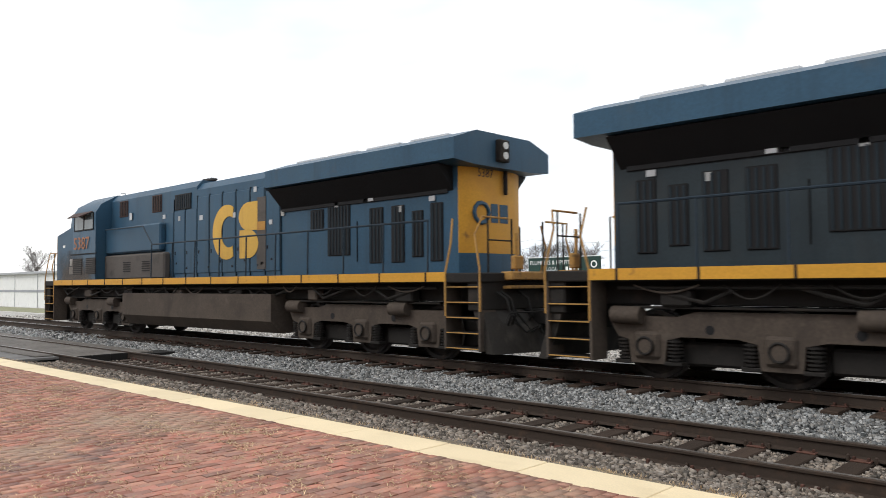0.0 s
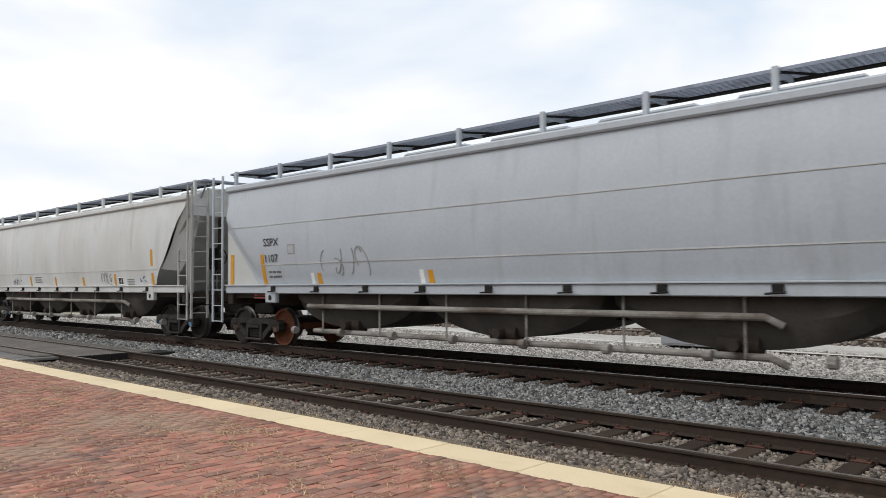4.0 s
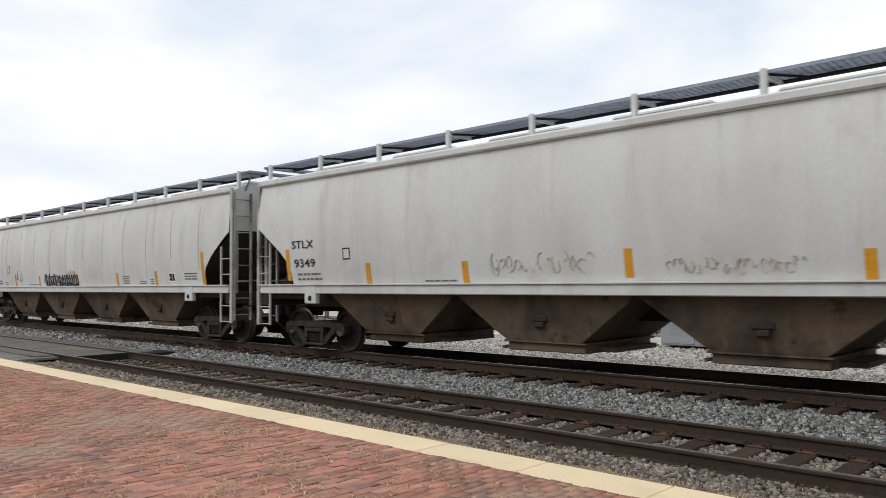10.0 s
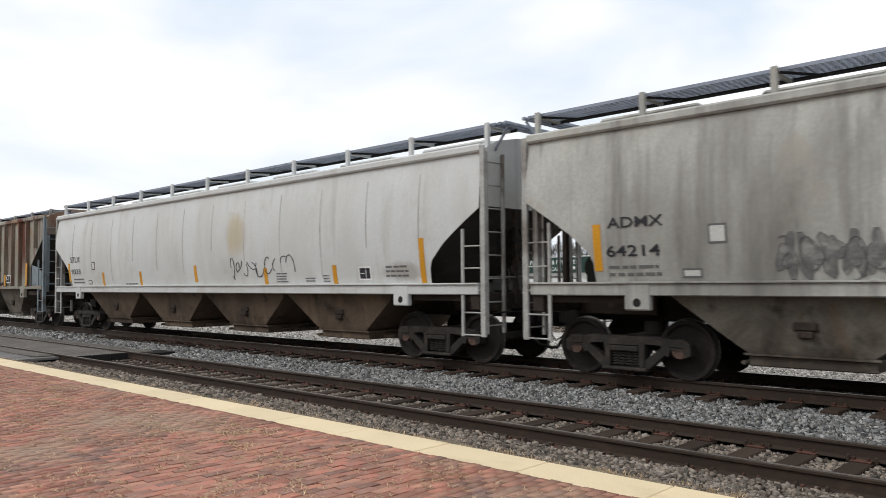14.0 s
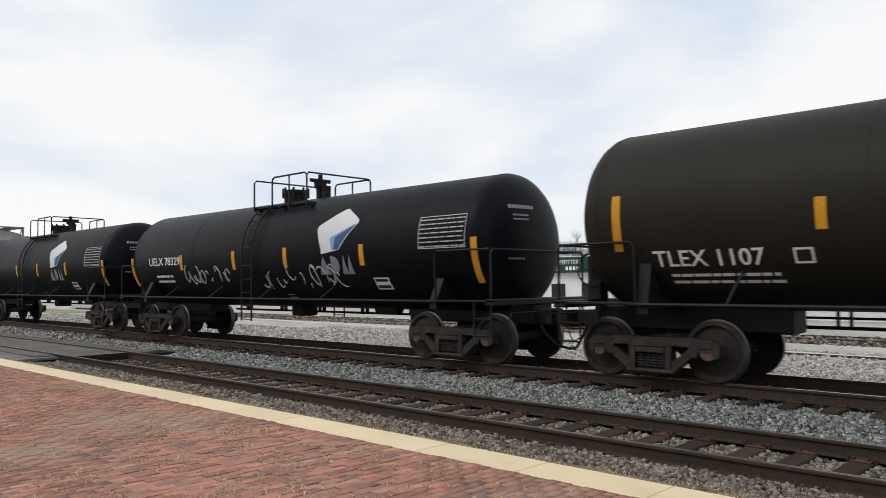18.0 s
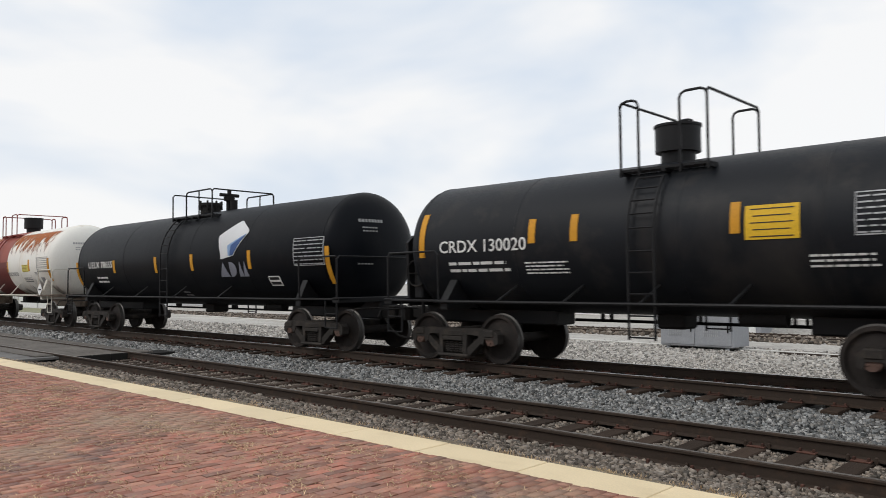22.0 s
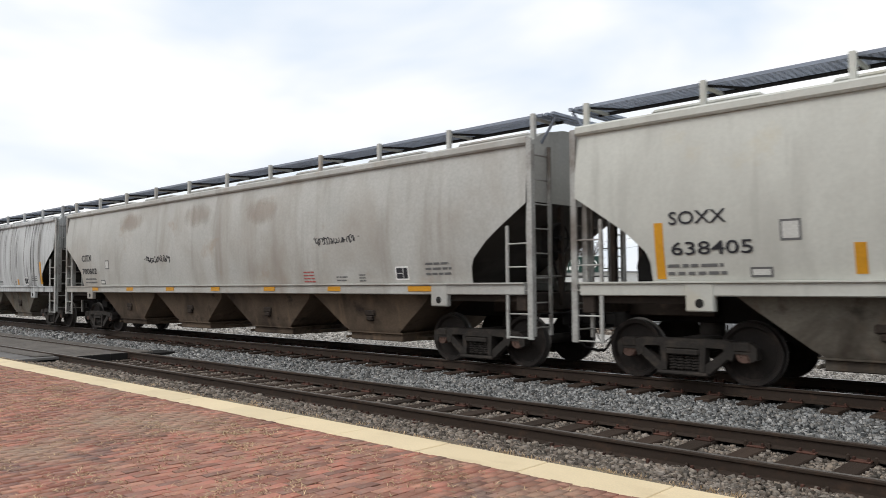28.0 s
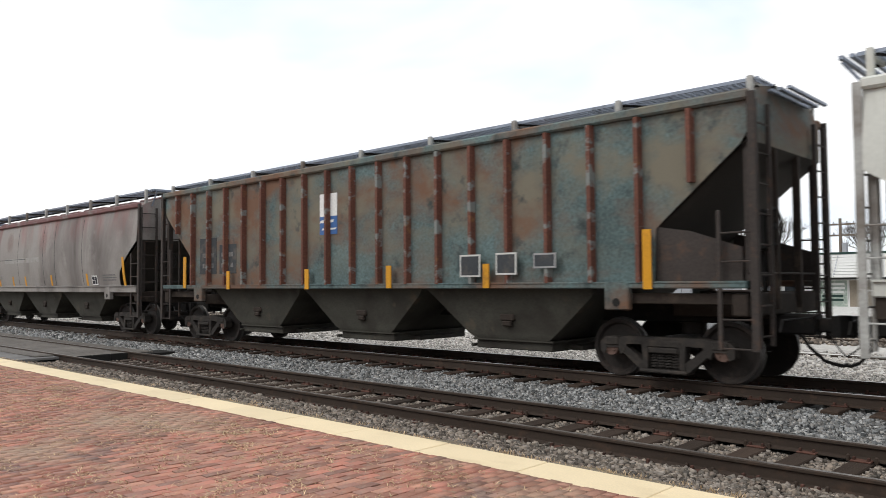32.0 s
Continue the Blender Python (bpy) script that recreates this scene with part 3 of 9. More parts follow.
            part("end_platform", ep, M_GALV_DARK, car)
    # ladders and end frames
    for ex in (-1, 1):
        for sg in (-1, 1):
            ld = Shape()
            stiles = {"gusset": ((E + 0.62, eave + 0.4), (E + 0.16, eave + 0.4)), "long": ((E + 0.05, eave + 0.42), (E - 0.44, 2.5))}.get(ending, ((E + 0.05, eave + 0.05), (E - 0.44, 2.5)))
            for xa, zt in stiles:
                wide_ = 0.055 if ending in ("notch", "sharp") and zt > 3 else 0.030
                ld.box(*sorted((ex * (xa - wide_), ex * (xa + wide_))), *sorted((sg * 1.505, sg * 1.55)), 0.55, zt, 0.008)
            z = 0.58
            while z < 2.5 or (ending == "gusset" and z < eave):
                ld.rod((ex * stiles[0][0], sg * 1.53, z), (ex * stiles[1][0], sg * 1.53, z), 0.014, 6)
                z += 0.40
            part("side_ladder", ld, ladder, car)
            if ending == "gusset":
                continue
            xl = E + 0.16 if ending == "long" else E + 0.07
            le = Shape()
            for ya in (1.46, 0.98):
                le.box(*sorted((ex * (xl - 0.03), ex * (xl + 0.03))), *sorted((sg * (ya - 0.03), sg * (ya + 0.03))), 0.6, eave + (0.3 if ending == "long" else -0.05), 0.008)
            z = 0.75
            while z < eave - 0.1:
                le.rod((ex * xl, sg * 1.46, z), (ex * xl, sg * 0.98, z), 0.014, 6)
                z += 0.42
            part("end_ladder", le, ladder, car)
        es = Shape().box(*sorted((ex * (H - 0.95), ex * (H - 0.72))), -1.5, 1.5, 1.02, 1.34, 0.02)
        es.box(*sorted((ex * (H - 2.4), ex * (H - 0.9))), -0.35, 0.35, 0.95, 1.25, 0.02)
        part("end_sill", es, M_END_GRIME, car)
        for sg in (-1, 1):
            part("sill_step", Shape().box(*sorted((ex * (H - 2.7), ex * (H - 0.75))), *sorted((sg * 1.30, sg * 1.42)), 1.18, 1.34, 0.01), M_END_GRIME, car)
            part("end_post", Shape().box(*sorted((ex * (E - 0.12), ex * (E - 0.02))), *sorted((sg * 1.28, sg * 1.42)), 1.3, TOP, 0.01), ladder, car)
            part("end_post", Shape().box(*sorted((ex * (E - 0.10), ex * E)), *sorted((sg * 0.42, sg * 0.52)), 1.1, TOP, 0.01), M_END_GRIME, car)
    bw = Shape()
    bw.rod((H - 0.72, -0.55, 2.3), (H - 0.66, -0.55, 2.3), 0.05, 10)
    bw.pipe([(H - 0.68, -0.55 + 0.27 * math.cos(a * 0.5236), 2.3 + 0.27 * math.sin(a * 0.5236)) for a in range(13)], 0.018)
    for a in range(4):
        bw.rod((H - 0.68, -0.55, 2.3), (H - 0.68, -0.55 + 0.27 * math.cos(a * 1.57), 2.3 + 0.27 * math.sin(a * 1.57)), 0.012, 5)
    part("brake_wheel", bw, M_UNDER, car)
    part("brake_gear_box", Shape().box(H - 0.98, H - 0.74, -0.75, -0.38, 1.95, 2.55, 0.03).rod((H - 0.86, -0.55, 1.3), (H - 0.86, -0.55, 1.95), 0.03, 6), M_UNDER, car)
    part("brake_chain", Shape().pipe([(H - 0.86, -0.5, 1.95), (H - 0.9, -0.3, 1.5), (H - 1.0, -0.1, 1.2)], 0.018, 5), M_UNDER, car)
    part("end_handhold", Shape().pipe([(H - 0.74, -1.42, 1.62), (H - 0.68, -1.40, 1.62), (H - 0.68, 1.40, 1.62), (H - 0.74, 1.42, 1.62)], 0.016), ladder, car)
    ar = Shape().rod((-H + 1.6, 0.2, 1.75), (-H + 1.6, -0.9, 1.75), 0.23, 16)
    ar.box(-H + 1.2, -H + 1.5, -0.6, -0.3, 1.5, 1.85, 0.03)
    part("air_reservoir", ar, M_UNDER, car)
    # bays
    span = 2 * (E - 2.45)
    for j in range(bays):
        c = -span / 2 + span * (j + 0.5) / bays
        w = span / bays * 0.49
        b = Shape()
        top, bot = (1.42 if sharp else 1.31), 0.50
        if pneumatic:
            arc_ = [(math.cos(math.pi * q_ / 14), -math.sin(math.pi * q_ / 14)) for q_ in range(15)]
            b.loft([[(c + w * k_ * u, y, top + (top - 0.52) * (k_ if abs(y) < 1.2 else 0.5) * v) for u, v in arc_] for y, k_ in ((-1.32, 0.86), (-1.1, 0.98), (0.0, 1.0), (1.1, 0.98), (1.32, 0.86))])
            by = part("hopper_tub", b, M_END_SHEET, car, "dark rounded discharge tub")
            part("tub_valve", Shape().rod((c - 0.3, -1.1, 0.62), (c + 0.3, -1.1, 0.62), 0.16, 12).rod((c, -1.42, 0.62), (c, -1.0, 0.62), 0.09, 10), M_END_GRIME, by)
            continue
        b.loft([[(c - w, -1.38, top), (c + w, -1.38, top), (c + w, 1.38, top), (c - w, 1.38, top)],
                    [(c - w * 0.92, -1.30, top - 0.14), (c + w * 0.92, -1.30, top - 0.14), (c + w * 0.92, 1.30, top - 0.14), (c - w * 0.92, 1.30, top - 0.14)],
                    [(c - w * 0.50, -1.20, bot + 0.10), (c + w * 0.50, -1.20, bot + 0.10), (c + w * 0.50, 1.20, bot + 0.10), (c - w * 0.50, 1.20, bot + 0.10)],
                    [(c - w * 0.42, -1.16, bot), (c + w * 0.42, -1.16, bot), (c + w * 0.42, 1.16, bot), (c - w * 0.42, 1.16, bot)]])
        by = part("hopper_bay", b, bay, car, "dust-stained discharge bay")
        wg = w * 0.44
        o = Shape().box(c - wg, c + wg, -1.10, 1.10, 0.32, 0.50, 0.015)
        o.box(c - wg - 0.05, c + wg + 0.05, -1.16, 1.16, 0.47, 0.505, 0.005)
        o.box(c + wg, c + wg + 0.34, -0.7, 0.7, 0.34, 0.42, 0.01)
        o.rod((c - wg - 0.05, -1.18, 0.37), (c - wg - 0.05, 1.18, 0.37), 0.03, 8)
        part("bay_vibrator_bracket", Shape().box(c - 0.16, c + 0.16, -1.29, -1.20, 0.84, 0.96, 0.02).box(c - 0.10, c + 0.10, -1.30, -1.22, 0.74, 0.84, 0.02), M_END_GRIME, by)
        part("outlet_gate", o, bay, by)
    cs = Shape().box(-H + 0.8, H - 0.8, -0.18, 0.18, 0.85, 1.30, 0.02)
    part("center_sill", cs, M_UNDER, car)
    for x in (-1, 1):
        truck(car, x * (H - inset), s0, cap)
    couplers(car, ends, H - 0.9)
    return car, (lambda z: 1.46 + (bulge * math.sin(math.pi * min(1, max(0, (z - 1.5) / (eave - 1.5)) * 1.02)) ** 0.8 if bulge else 0.13))


# ------------------------------------------------ tank car
def tank(spot, label, shell, radius, axis, cap="brown", band=None, band_at=(0, 0), trim=None, dome=0.0, ladder_x=0.0, deck=(-1.5, 1.5), dome_x=None, dome_kind="lid", rails=(), top=4.5, ladder_mat=None, housing=(), dome_mat=None, frame_mat=None, lower_band=False, inset=2.02, shield=False):
    """Tank car: shell with dished heads, cradles, side rails, ladder, top platform with railing, stub sills and trucks."""
    car, s0, E, ends = start_car("tank_car", spot, label, "tank car")
    trim = trim or shell
    H = E + 0.72
    head = radius * 0.42
    n = 56
    prof = [(-E + head * (1 - math.cos(math.pi / 2 * k / 9)), max(0.02, radius * math.sin(math.pi / 2 * k / 9) ** 0.82)) for k in range(10)]
    xs2 = prof + [(-p, r) for p, r in reversed(prof)]
    rings = [[(x, r * math.cos(2 * math.pi * k / n), axis + r * math.sin(2 * math.pi * k / n)) for k in range(n)] for x, r in xs2]
    part("tank_shell", Shape().loft(rings), shell, car)
    for x in (-E + head, E - head, -E * 0.45, E * 0.12, E * 0.5):
        wr = [[(x + dx, rr * math.cos(2 * math.pi * k / n), axis + rr * math.sin(2 * math.pi * k / n)) for k in range(n)] for dx, rr in ((-0.02, radius - 0.003), (-0.012, radius + 0.004), (0.012, radius + 0.004), (0.02, radius - 0.003))]
        part("weld_seam", Shape().loft(wr, cap=False), shell, car)
    # rows of small writing on both heads
    on_head = lambda ex, y, z: (ex * (E + 0.006 - head * (1 - math.cos(math.asin(min(1.0, (math.hypot(y, z - axis) / radius) ** 1.2195))))), y, z)
    for ex in (-1, 1):
        hd = Shape()
        for z, y0_, y1_ in ((axis + 0.62, -0.66, -0.02), (axis + 0.48, -0.58, -0.18), (axis + 0.40, -0.58, -0.22), (axis - 0.35, -0.72, -0.36)):
            y = y0_
            while y < y1_:
                pts = [on_head(ex, y, z), on_head(ex, y + 0.058, z), on_head(ex, y + 0.058, z + (0.07 if z > axis + 0.5 else 0.032)), on_head(ex, y, z + (0.07 if z > axis + 0.5 else 0.032))]
                hd.add(pts + [(p[0] - ex * 0.03, p[1], p[2]) for p in pts], [(0, 1, 2, 3), (7, 6, 5, 4), (0, 4, 5, 1), (1, 5, 6, 2), (2, 6, 7, 3), (3, 7, 4, 0)])
                y += 0.085
        tagged(part("head_lettering", hd, M_DULL_TEXT, car, smooth=0), kind="stuff")
    # hand brake and valves on the end platform
    bx = -H + 0.95
    part("brake_stand", Shape().box(bx - 0.12, bx + 0.12, -0.95, -0.65, 1.2, 1.95, 0.03).rod((bx, -0.8, 0.9), (bx, -0.8, 1.3), 0.04, 8), frame_mat or trim, car)
    part("brake_wheel", Shape().pipe([(bx + 0.27 * math.cos(k * 0.5236), -1.0, 1.72 + 0.27 * math.sin(k * 0.5236)) for k in range(13)], 0.018).rod((bx, -1.0, 1.72), (bx, -0.93, 1.72), 0.04, 8).rod((bx - 0.26, -1.0, 1.72), (bx + 0.26, -1.0, 1.72), 0.012, 5).rod((bx, -1.0, 1.46), (bx, -1.0, 1.98), 0.012, 5), M_UNDER, car)
    part("control_valve", Shape().box(bx + 0.3, bx + 0.62, -0.6, -0.2, 1.18, 1.55, 0.04).rod((bx + 0.45, -0.65, 1.4), (bx + 0.45, -0.15, 1.4), 0.10, 12).pipe([(bx + 0.45, -0.6, 1.45), (bx + 0.2, -0.7, 1.62), (bx - 0.1, -0.6, 1.4), (bx - 0.2, -0.4, 1.15)], 0.022), M_CAP_BROWN if frame_mat else M_UNDER, car)
    if shield:
        for ex in (-1, 1):
            sp_ = Shape().loft([[(ex * (E + d), y, z) for y, z in ((-0.98, 1.05), (0.98, 1.05), (1.02, 2.35), (0.85, 2.50), (-0.85, 2.50), (-1.02, 2.35))] for d in (-0.02, 0.05)])
            part("head_shield", sp_, trim, car, "half-height steel head shield")
    if band:
        x0, x1 = band_at
        br = [[(x, rr * math.cos(2 * math.pi * k / n), axis + rr * math.sin(2 * math.pi * k / n)) for k in range(n)] for x, rr in ((x0, radius - 0.01), (x0, radius + 0.006), (x1, radius + 0.006), (x1, radius - 0.01))]
        part("center_band", Shape().loft(br, cap=False), band, car, "dull red painted band round the middle")
        if lower_band:
            lo_ = [[(x, rr * math.cos(math.pi - 0.036 + (math.pi + 0.072) * k / 28), axis + rr * math.sin(math.pi - 0.036 + (math.pi + 0.072) * k / 28)) for k in range(29)] for x, rr in ((x0 + 0.01, radius + 0.004), (x0 + 0.012, radius + 0.010), (x1 - 0.012, radius + 0.010), (x1 - 0.01, radius + 0.004))]
            part("band_repaint", Shape().loft(lo_, closed=False), RED_DARK, car, "darker red repaint on the lower half of the band")
    # stub sills, bolsters, side rail
    for ex in (-1, 1):
        st = Shape().box(*sorted((ex * (H - 3.9), ex * (H - 0.55))), -0.3, 0.3, 0.72, 1.12, 0.03)
        st.box(*sorted((ex * (H - 0.75), ex * (H - 0.52))), -1.5, 1.5, 1.10, 1.22, 0.015)
        st.box(*sorted((ex * (H - 2.0), ex * (H - 0.52))), -1.5, -1.15, 1.16, 1.2, 0.008)
        st.box(*sorted((ex * (H - 2.0), ex * (H - 0.52))), 1.15, 1.5, 1.16, 1.2, 0.008)
        part("stub_sill", st, frame_mat or trim, car)
        cr2 = Shape()
        seg = 15
        xc = ex * (H - inset - 0.08)
        arc = [(radius * 1.015 * math.sin(a), axis - radius * 1.015 * math.cos(a)) for a in [(-1.05 + 2.1 * k / seg) for k in range(seg + 1)]]
        cr2.prism(arc + [(1.42, 1.18), (1.42, 1.02), (-1.42, 1.02), (-1.42, 1.18)], "x", xc - 0.09, xc + 0.09)
        part("saddle", cr2, trim, car)
        hr = Shape()
        for sg in (-1, 1):
            hr.pipe([(ex * (H - 2.0), sg * 1.45, 1.2), (ex * (H - 2.0), sg * 1.47, 2.05), (ex * (H - 1.93), sg * 1.47, 2.12), (ex * (H - 0.65), sg * 1.47, 2.12)], 0.022)
        hr.pipe([(ex * (H - 0.62), -1.47, 1.2), (ex * (H - 0.62), -1.47, 2.06), (ex * (H - 0.62), -1.4, 2.12), (ex * (H - 0.62), 1.4, 2.12), (ex * (H - 0.62), 1.47, 2.06), (ex * (H - 0.62), 1.47, 1.2)], 0.022)
        part("end_handrail", hr, trim, car)
        for sg in (-1, 1):
            sp = Shape()
            for xa in (H - 0.62, H - 1.02):
                sp.rod((ex * xa, sg * 1.47, 1.15), (ex * xa, sg * 1.47, 0.55), 0.018, 6)
            for z in (0.56, 0.86):
                sp.rod((ex * (H - 0.62), sg * 1.47, z), (ex * (H - 1.02), sg * 1.47, z), 0.016, 6)
            part("step", sp, trim, car)
    for sg in (-1, 1):
        sr = Shape().pipe([(-H + 1.9, sg * 1.47, 1.17), (H - 1.9, sg * 1.47, 1.17)], 0.028, 8)
        part("side_rail", sr, trim, car)
        x = -H + 3.4
        while x < H - 3.2:
            part("rail_strut", Shape().rod((x, sg * 1.45, 1.17), (x + 0.14, sg * (radius * 0.80), axis - radius * 0.60), 0.022, 6), trim, car)
            x += (2 * H - 6.6) / 4
    # far-side brake pipe with its hangers
    bp = Shape().pipe([(-H + 3.6, 0.75, 0.78), (H - 3.6, 0.75, 0.78)], 0.03)
    bp.pipe([(-H + 3.6, 0.95, 0.92), (H - 3.6, 0.95, 0.92)], 0.022)
    x = -H + 4.2
    while x < H - 4:
        bp.box(x - 0.014, x + 0.014, 0.72, 0.82, 0.76, 1.25)
        bp.box(x + 0.17, x + 0.198, 0.72, 0.82, 0.76, 1.25)
        x += 1.75
    part("brake_pipe", bp, M_UNDER, car)
    part("brake_cylinder", Shape().rod((H - 4.9, -0.3, 0.94), (H - 4.2, -0.3, 0.94), 0.12, 14), M_UNDER, car)
    ab = Shape().box(-0.25, 0.25, -0.25, 0.25, axis - radius - 0.22, axis - radius + 0.1, 0.04)
    part("bottom_outlet", ab, M_UNDER, car)
    # top platform, ladder, railing
    d0, d1 = deck
    zt = axis + radius
    for y in (-0.95, -0.85, -0.75, -0.65, 0.65, 0.75, 0.85, 0.95):
        part("deck_bar", Shape().box(d0, d1, y - 0.03, y + 0.03, zt - 0.22, zt - 0.18), ladder_mat or trim, car)
    for x in (d0, (d0 + d1) / 2, d1):
        part("deck_beam", Shape().box(x - 0.03, x + 0.03, -1.0, 1.0, zt - 0.27, zt - 0.22), ladder_mat or trim, car)
    for x in (d0, d1):
        cr3 = Shape().pipe([(x, -1.0, zt - 0.3), (x, -1.0, top - 0.06), (x, -0.94, top), (x, 0.94, top), (x, 1.0, top - 0.06), (x, 1.0, zt - 0.3)], 0.022)
        part("platform_railing", cr3, ladder_mat or trim, car)
    for sg in (-1, 1):
        lx = ladder_x
        e = sg * 1.0
        for a, b in rails:
            rl = Shape().pipe([(a, e, zt - 0.3), (a, e, top - 0.1), (a + 0.03, e, top - 0.03), (a + 0.1, e, top), (b - 0.1, e, top), (b - 0.03, e, top - 0.03), (b, e, top - 0.1), (b, e, zt - 0.3)], 0.022)
            if b - a > 1.2:
                for q in range(1, int((b - a) / 1.1) + 1):
                    x = a + (b - a) * q / (int((b - a) / 1.1) + 1)
                    rl.rod((x, e, zt - 0.3), (x, e, top), 0.02, 6)
            part("platform_railing", rl, ladder_mat or trim, car)
        ld = Shape()
        a0, a1 = math.radians(52), math.radians(-42)
        arc = [(sg * (radius + 0.10) * math.cos(a0 + (a1 - a0) * k / 10), axis + (radius + 0.10) * math.sin(a0 + (a1 - a0) * k / 10)) for k in range(11)]
        arc = [p for p in arc if abs(p[0]) > 0.9]
        mx = max(abs(p[0]) for p in arc)
        path = [(y, z) for y, z in arc if z > axis] + [(sg * mx, 0.62)]
        for dx in (-0.22, 0.22):
            ld.pipe([(lx + dx, y, z) for y, z in path], 0.022)
        z = 0.66
        while z < axis:
            ld.rod((lx - 0.22, sg * mx, z), (lx + 0.22, sg * mx, z), 0.014, 6)
            z += 0.33
        for y, z in path[:-1]:
            ld.rod((lx - 0.22, y, z), (lx + 0.22, y, z), 0.014, 6)
        part("side_ladder", ld, ladder_mat or trim, car)
    for hx in housing:
        part("valve_cabinet", Shape().box(hx - 0.17, hx + 0.17, -1.5, -1.12, 1.22, 2.95, 0.02), trim, car, "tall narrow cream steel housing")
    dx0 = (d0 + d1) / 2 if dome_x is None else dome_x
    if dome_kind == "drum":
        part("manway", Shape().rod((dx0, 0, zt - 0.1), (dx0, 0, zt + 0.16), 0.28, 20), dome_mat or trim, car)
        part("valve_housing", Shape().rod((dx0, 0, zt + 0.16), (dx0, 0, zt + 0.58), 0.37, 24), dome_mat or trim, car)
        part("housing_lid", Shape().rod((dx0, 0, zt + 0.58), (dx0, 0, zt + 0.62), 0.39, 24), dome_mat or trim, car)
    elif dome_kind == "wide":
        part("manway", Shape().rod((dx0, 0, zt - 0.1), (dx0, 0, zt + 0.2), 0.42, 24, 0.46), dome_mat or trim, car)
        part("manway_collar", Shape().rod((dx0, 0, zt + 0.2), (dx0, 0, zt + 0.46), 0.52, 24, 0.56), dome_mat or trim, car)
        part("manway_lid", Shape().rod((dx0, 0, zt + 0.46), (dx0, 0, zt + 0.5), 0.60, 24), dome_mat or trim, car)
    elif dome_kind == "tier":
        for nm, za, zb_, r1 in (("manway", -0.1, 0.10, 0.56), ("manway_collar", 0.10, 0.22, 0.36), ("manway_lid", 0.22, 0.32, 0.46), ("valve", 0.32, 0.46, 0.14), ("valve_cap", 0.46, 0.56, 0.24)):
            part(nm, Shape().rod((dx0, 0, zt + za), (dx0, 0, zt + zb_), r1, 20), dome_mat or trim, car)
        for q_ in range(6):
            a_ = q_ * 1.047
            part("bolt", Shape().rod((dx0 + 0.5 * math.cos(a_), 0.5 * math.sin(a_), zt + 0.05), (dx0 + 0.5 * math.cos(a_), 0.5 * math.sin(a_), zt + 0.30), 0.035, 6), dome_mat or trim, car)
    else:
        dm = Shape().rod((dx0 - 0.4, 0, zt - 0.1), (dx0 - 0.4, 0, zt + 0.22), 0.30, 20).rod((dx0 - 0.4, 0, zt + 0.22), (dx0 - 0.4, 0, zt + 0.30), 0.34, 20)
        mw = part("manway", dm, M_UNDER, car)
        for k in range(8):
            a = k * 0.785
            part("bolt", Shape().rod((dx0 - 0.4 + 0.33 * math.cos(a), 0.33 * math.sin(a), zt + 0.1), (dx0 - 0.4 + 0.33 * math.cos(a), 0.33 * math.sin(a), zt + 0.36), 0.03, 6), M_UNDER, mw)
        vl = Shape().rod((dx0 + 0.65, 0, zt - 0.1), (dx0 + 0.65, 0, zt + 0.35), 0.09, 12).rod((dx0 + 0.65, 0, zt + 0.3), (dx0 + 0.65, 0, zt + 0.42), 0.16, 12).rod((dx0 + 0.65, 0, zt + 0.42), (dx0 + 0.65, 0, zt + 0.62), 0.06, 10)
        vl.rod((dx0 + 0.65, -0.3, zt + 0.46), (dx0 + 0.65, 0.3, zt + 0.46), 0.05, 8).rod((dx0 + 0.9, 0, zt - 0.1), (dx0 + 0.9, 0, zt + 0.3), 0.11, 12)
        part("valve", vl, M_UNDER, car)
    for x in (-1, 1):
        truck(car, x * (H - inset), s0, cap)
    couplers(car, ends, H - 0.9)
    return car, (lambda z: math.sqrt(max(0.01, (radius + 0.004) ** 2 - (z - axis) ** 2)))


M_GALV_DARK = material("weathered_grating", (0.24, 0.27, 0.325), 0.5, 0.3, spots=(0.12, 0.13, 0.15), spot_scale=2, grain=30)
M_SEAM = material("smudged_seam", (0.48, 0.48, 0.46), 0.7, streak=(0.33, 0.32, 0.30), streak_at=0.45, streak_soft=0.2, streak_scale=(0.5, 0.5, 1.3), grain=25, vary=0.15)
M_END_GRIME = material("black_brown_end_grime", (0.036, 0.028, 0.023), 0.85, spots=(0.075, 0.055, 0.042), spot_scale=3, spot_at=0.55, grain=25, vary=0.2)
# Grime and the shade under the sloping sheets, both in the colour.
M_END_SHEET = material("grimy_shaded_end_sheet", (0.062, 0.056, 0.050), 0.8, wash=(0.13, 0.12, 0.105), wash_at=0.52, wash_scale=(0.8, 0.8, 0.5), grain=25, vary=0.15)
M_LADDER_GREY = material("grimy_grey_ladder", (0.40, 0.40, 0.38), 0.7, wash=(0.15, 0.125, 0.105), wash_at=0.47, wash_soft=0.2, wash_scale=(0.8, 0.8, 0.9), spots=(0.10, 0.065, 0.045), spot_scale=4, spot_at=0.6, grain=25, vary=0.15)
M_LADDER_DARK = material("dark_rusted_ladder", (0.05, 0.042, 0.038), 0.75, spots=(0.09, 0.055, 0.04), spot_scale=4, grain=25, vary=0.2)
M_SEAM_DARK = material("dark_seam", (0.27, 0.26, 0.24), 0.7, streak=(0.15, 0.14, 0.13), streak_at=0.45, streak_soft=0.2, streak_scale=(0.5, 0.5, 1.3), grain=25, vary=0.15)
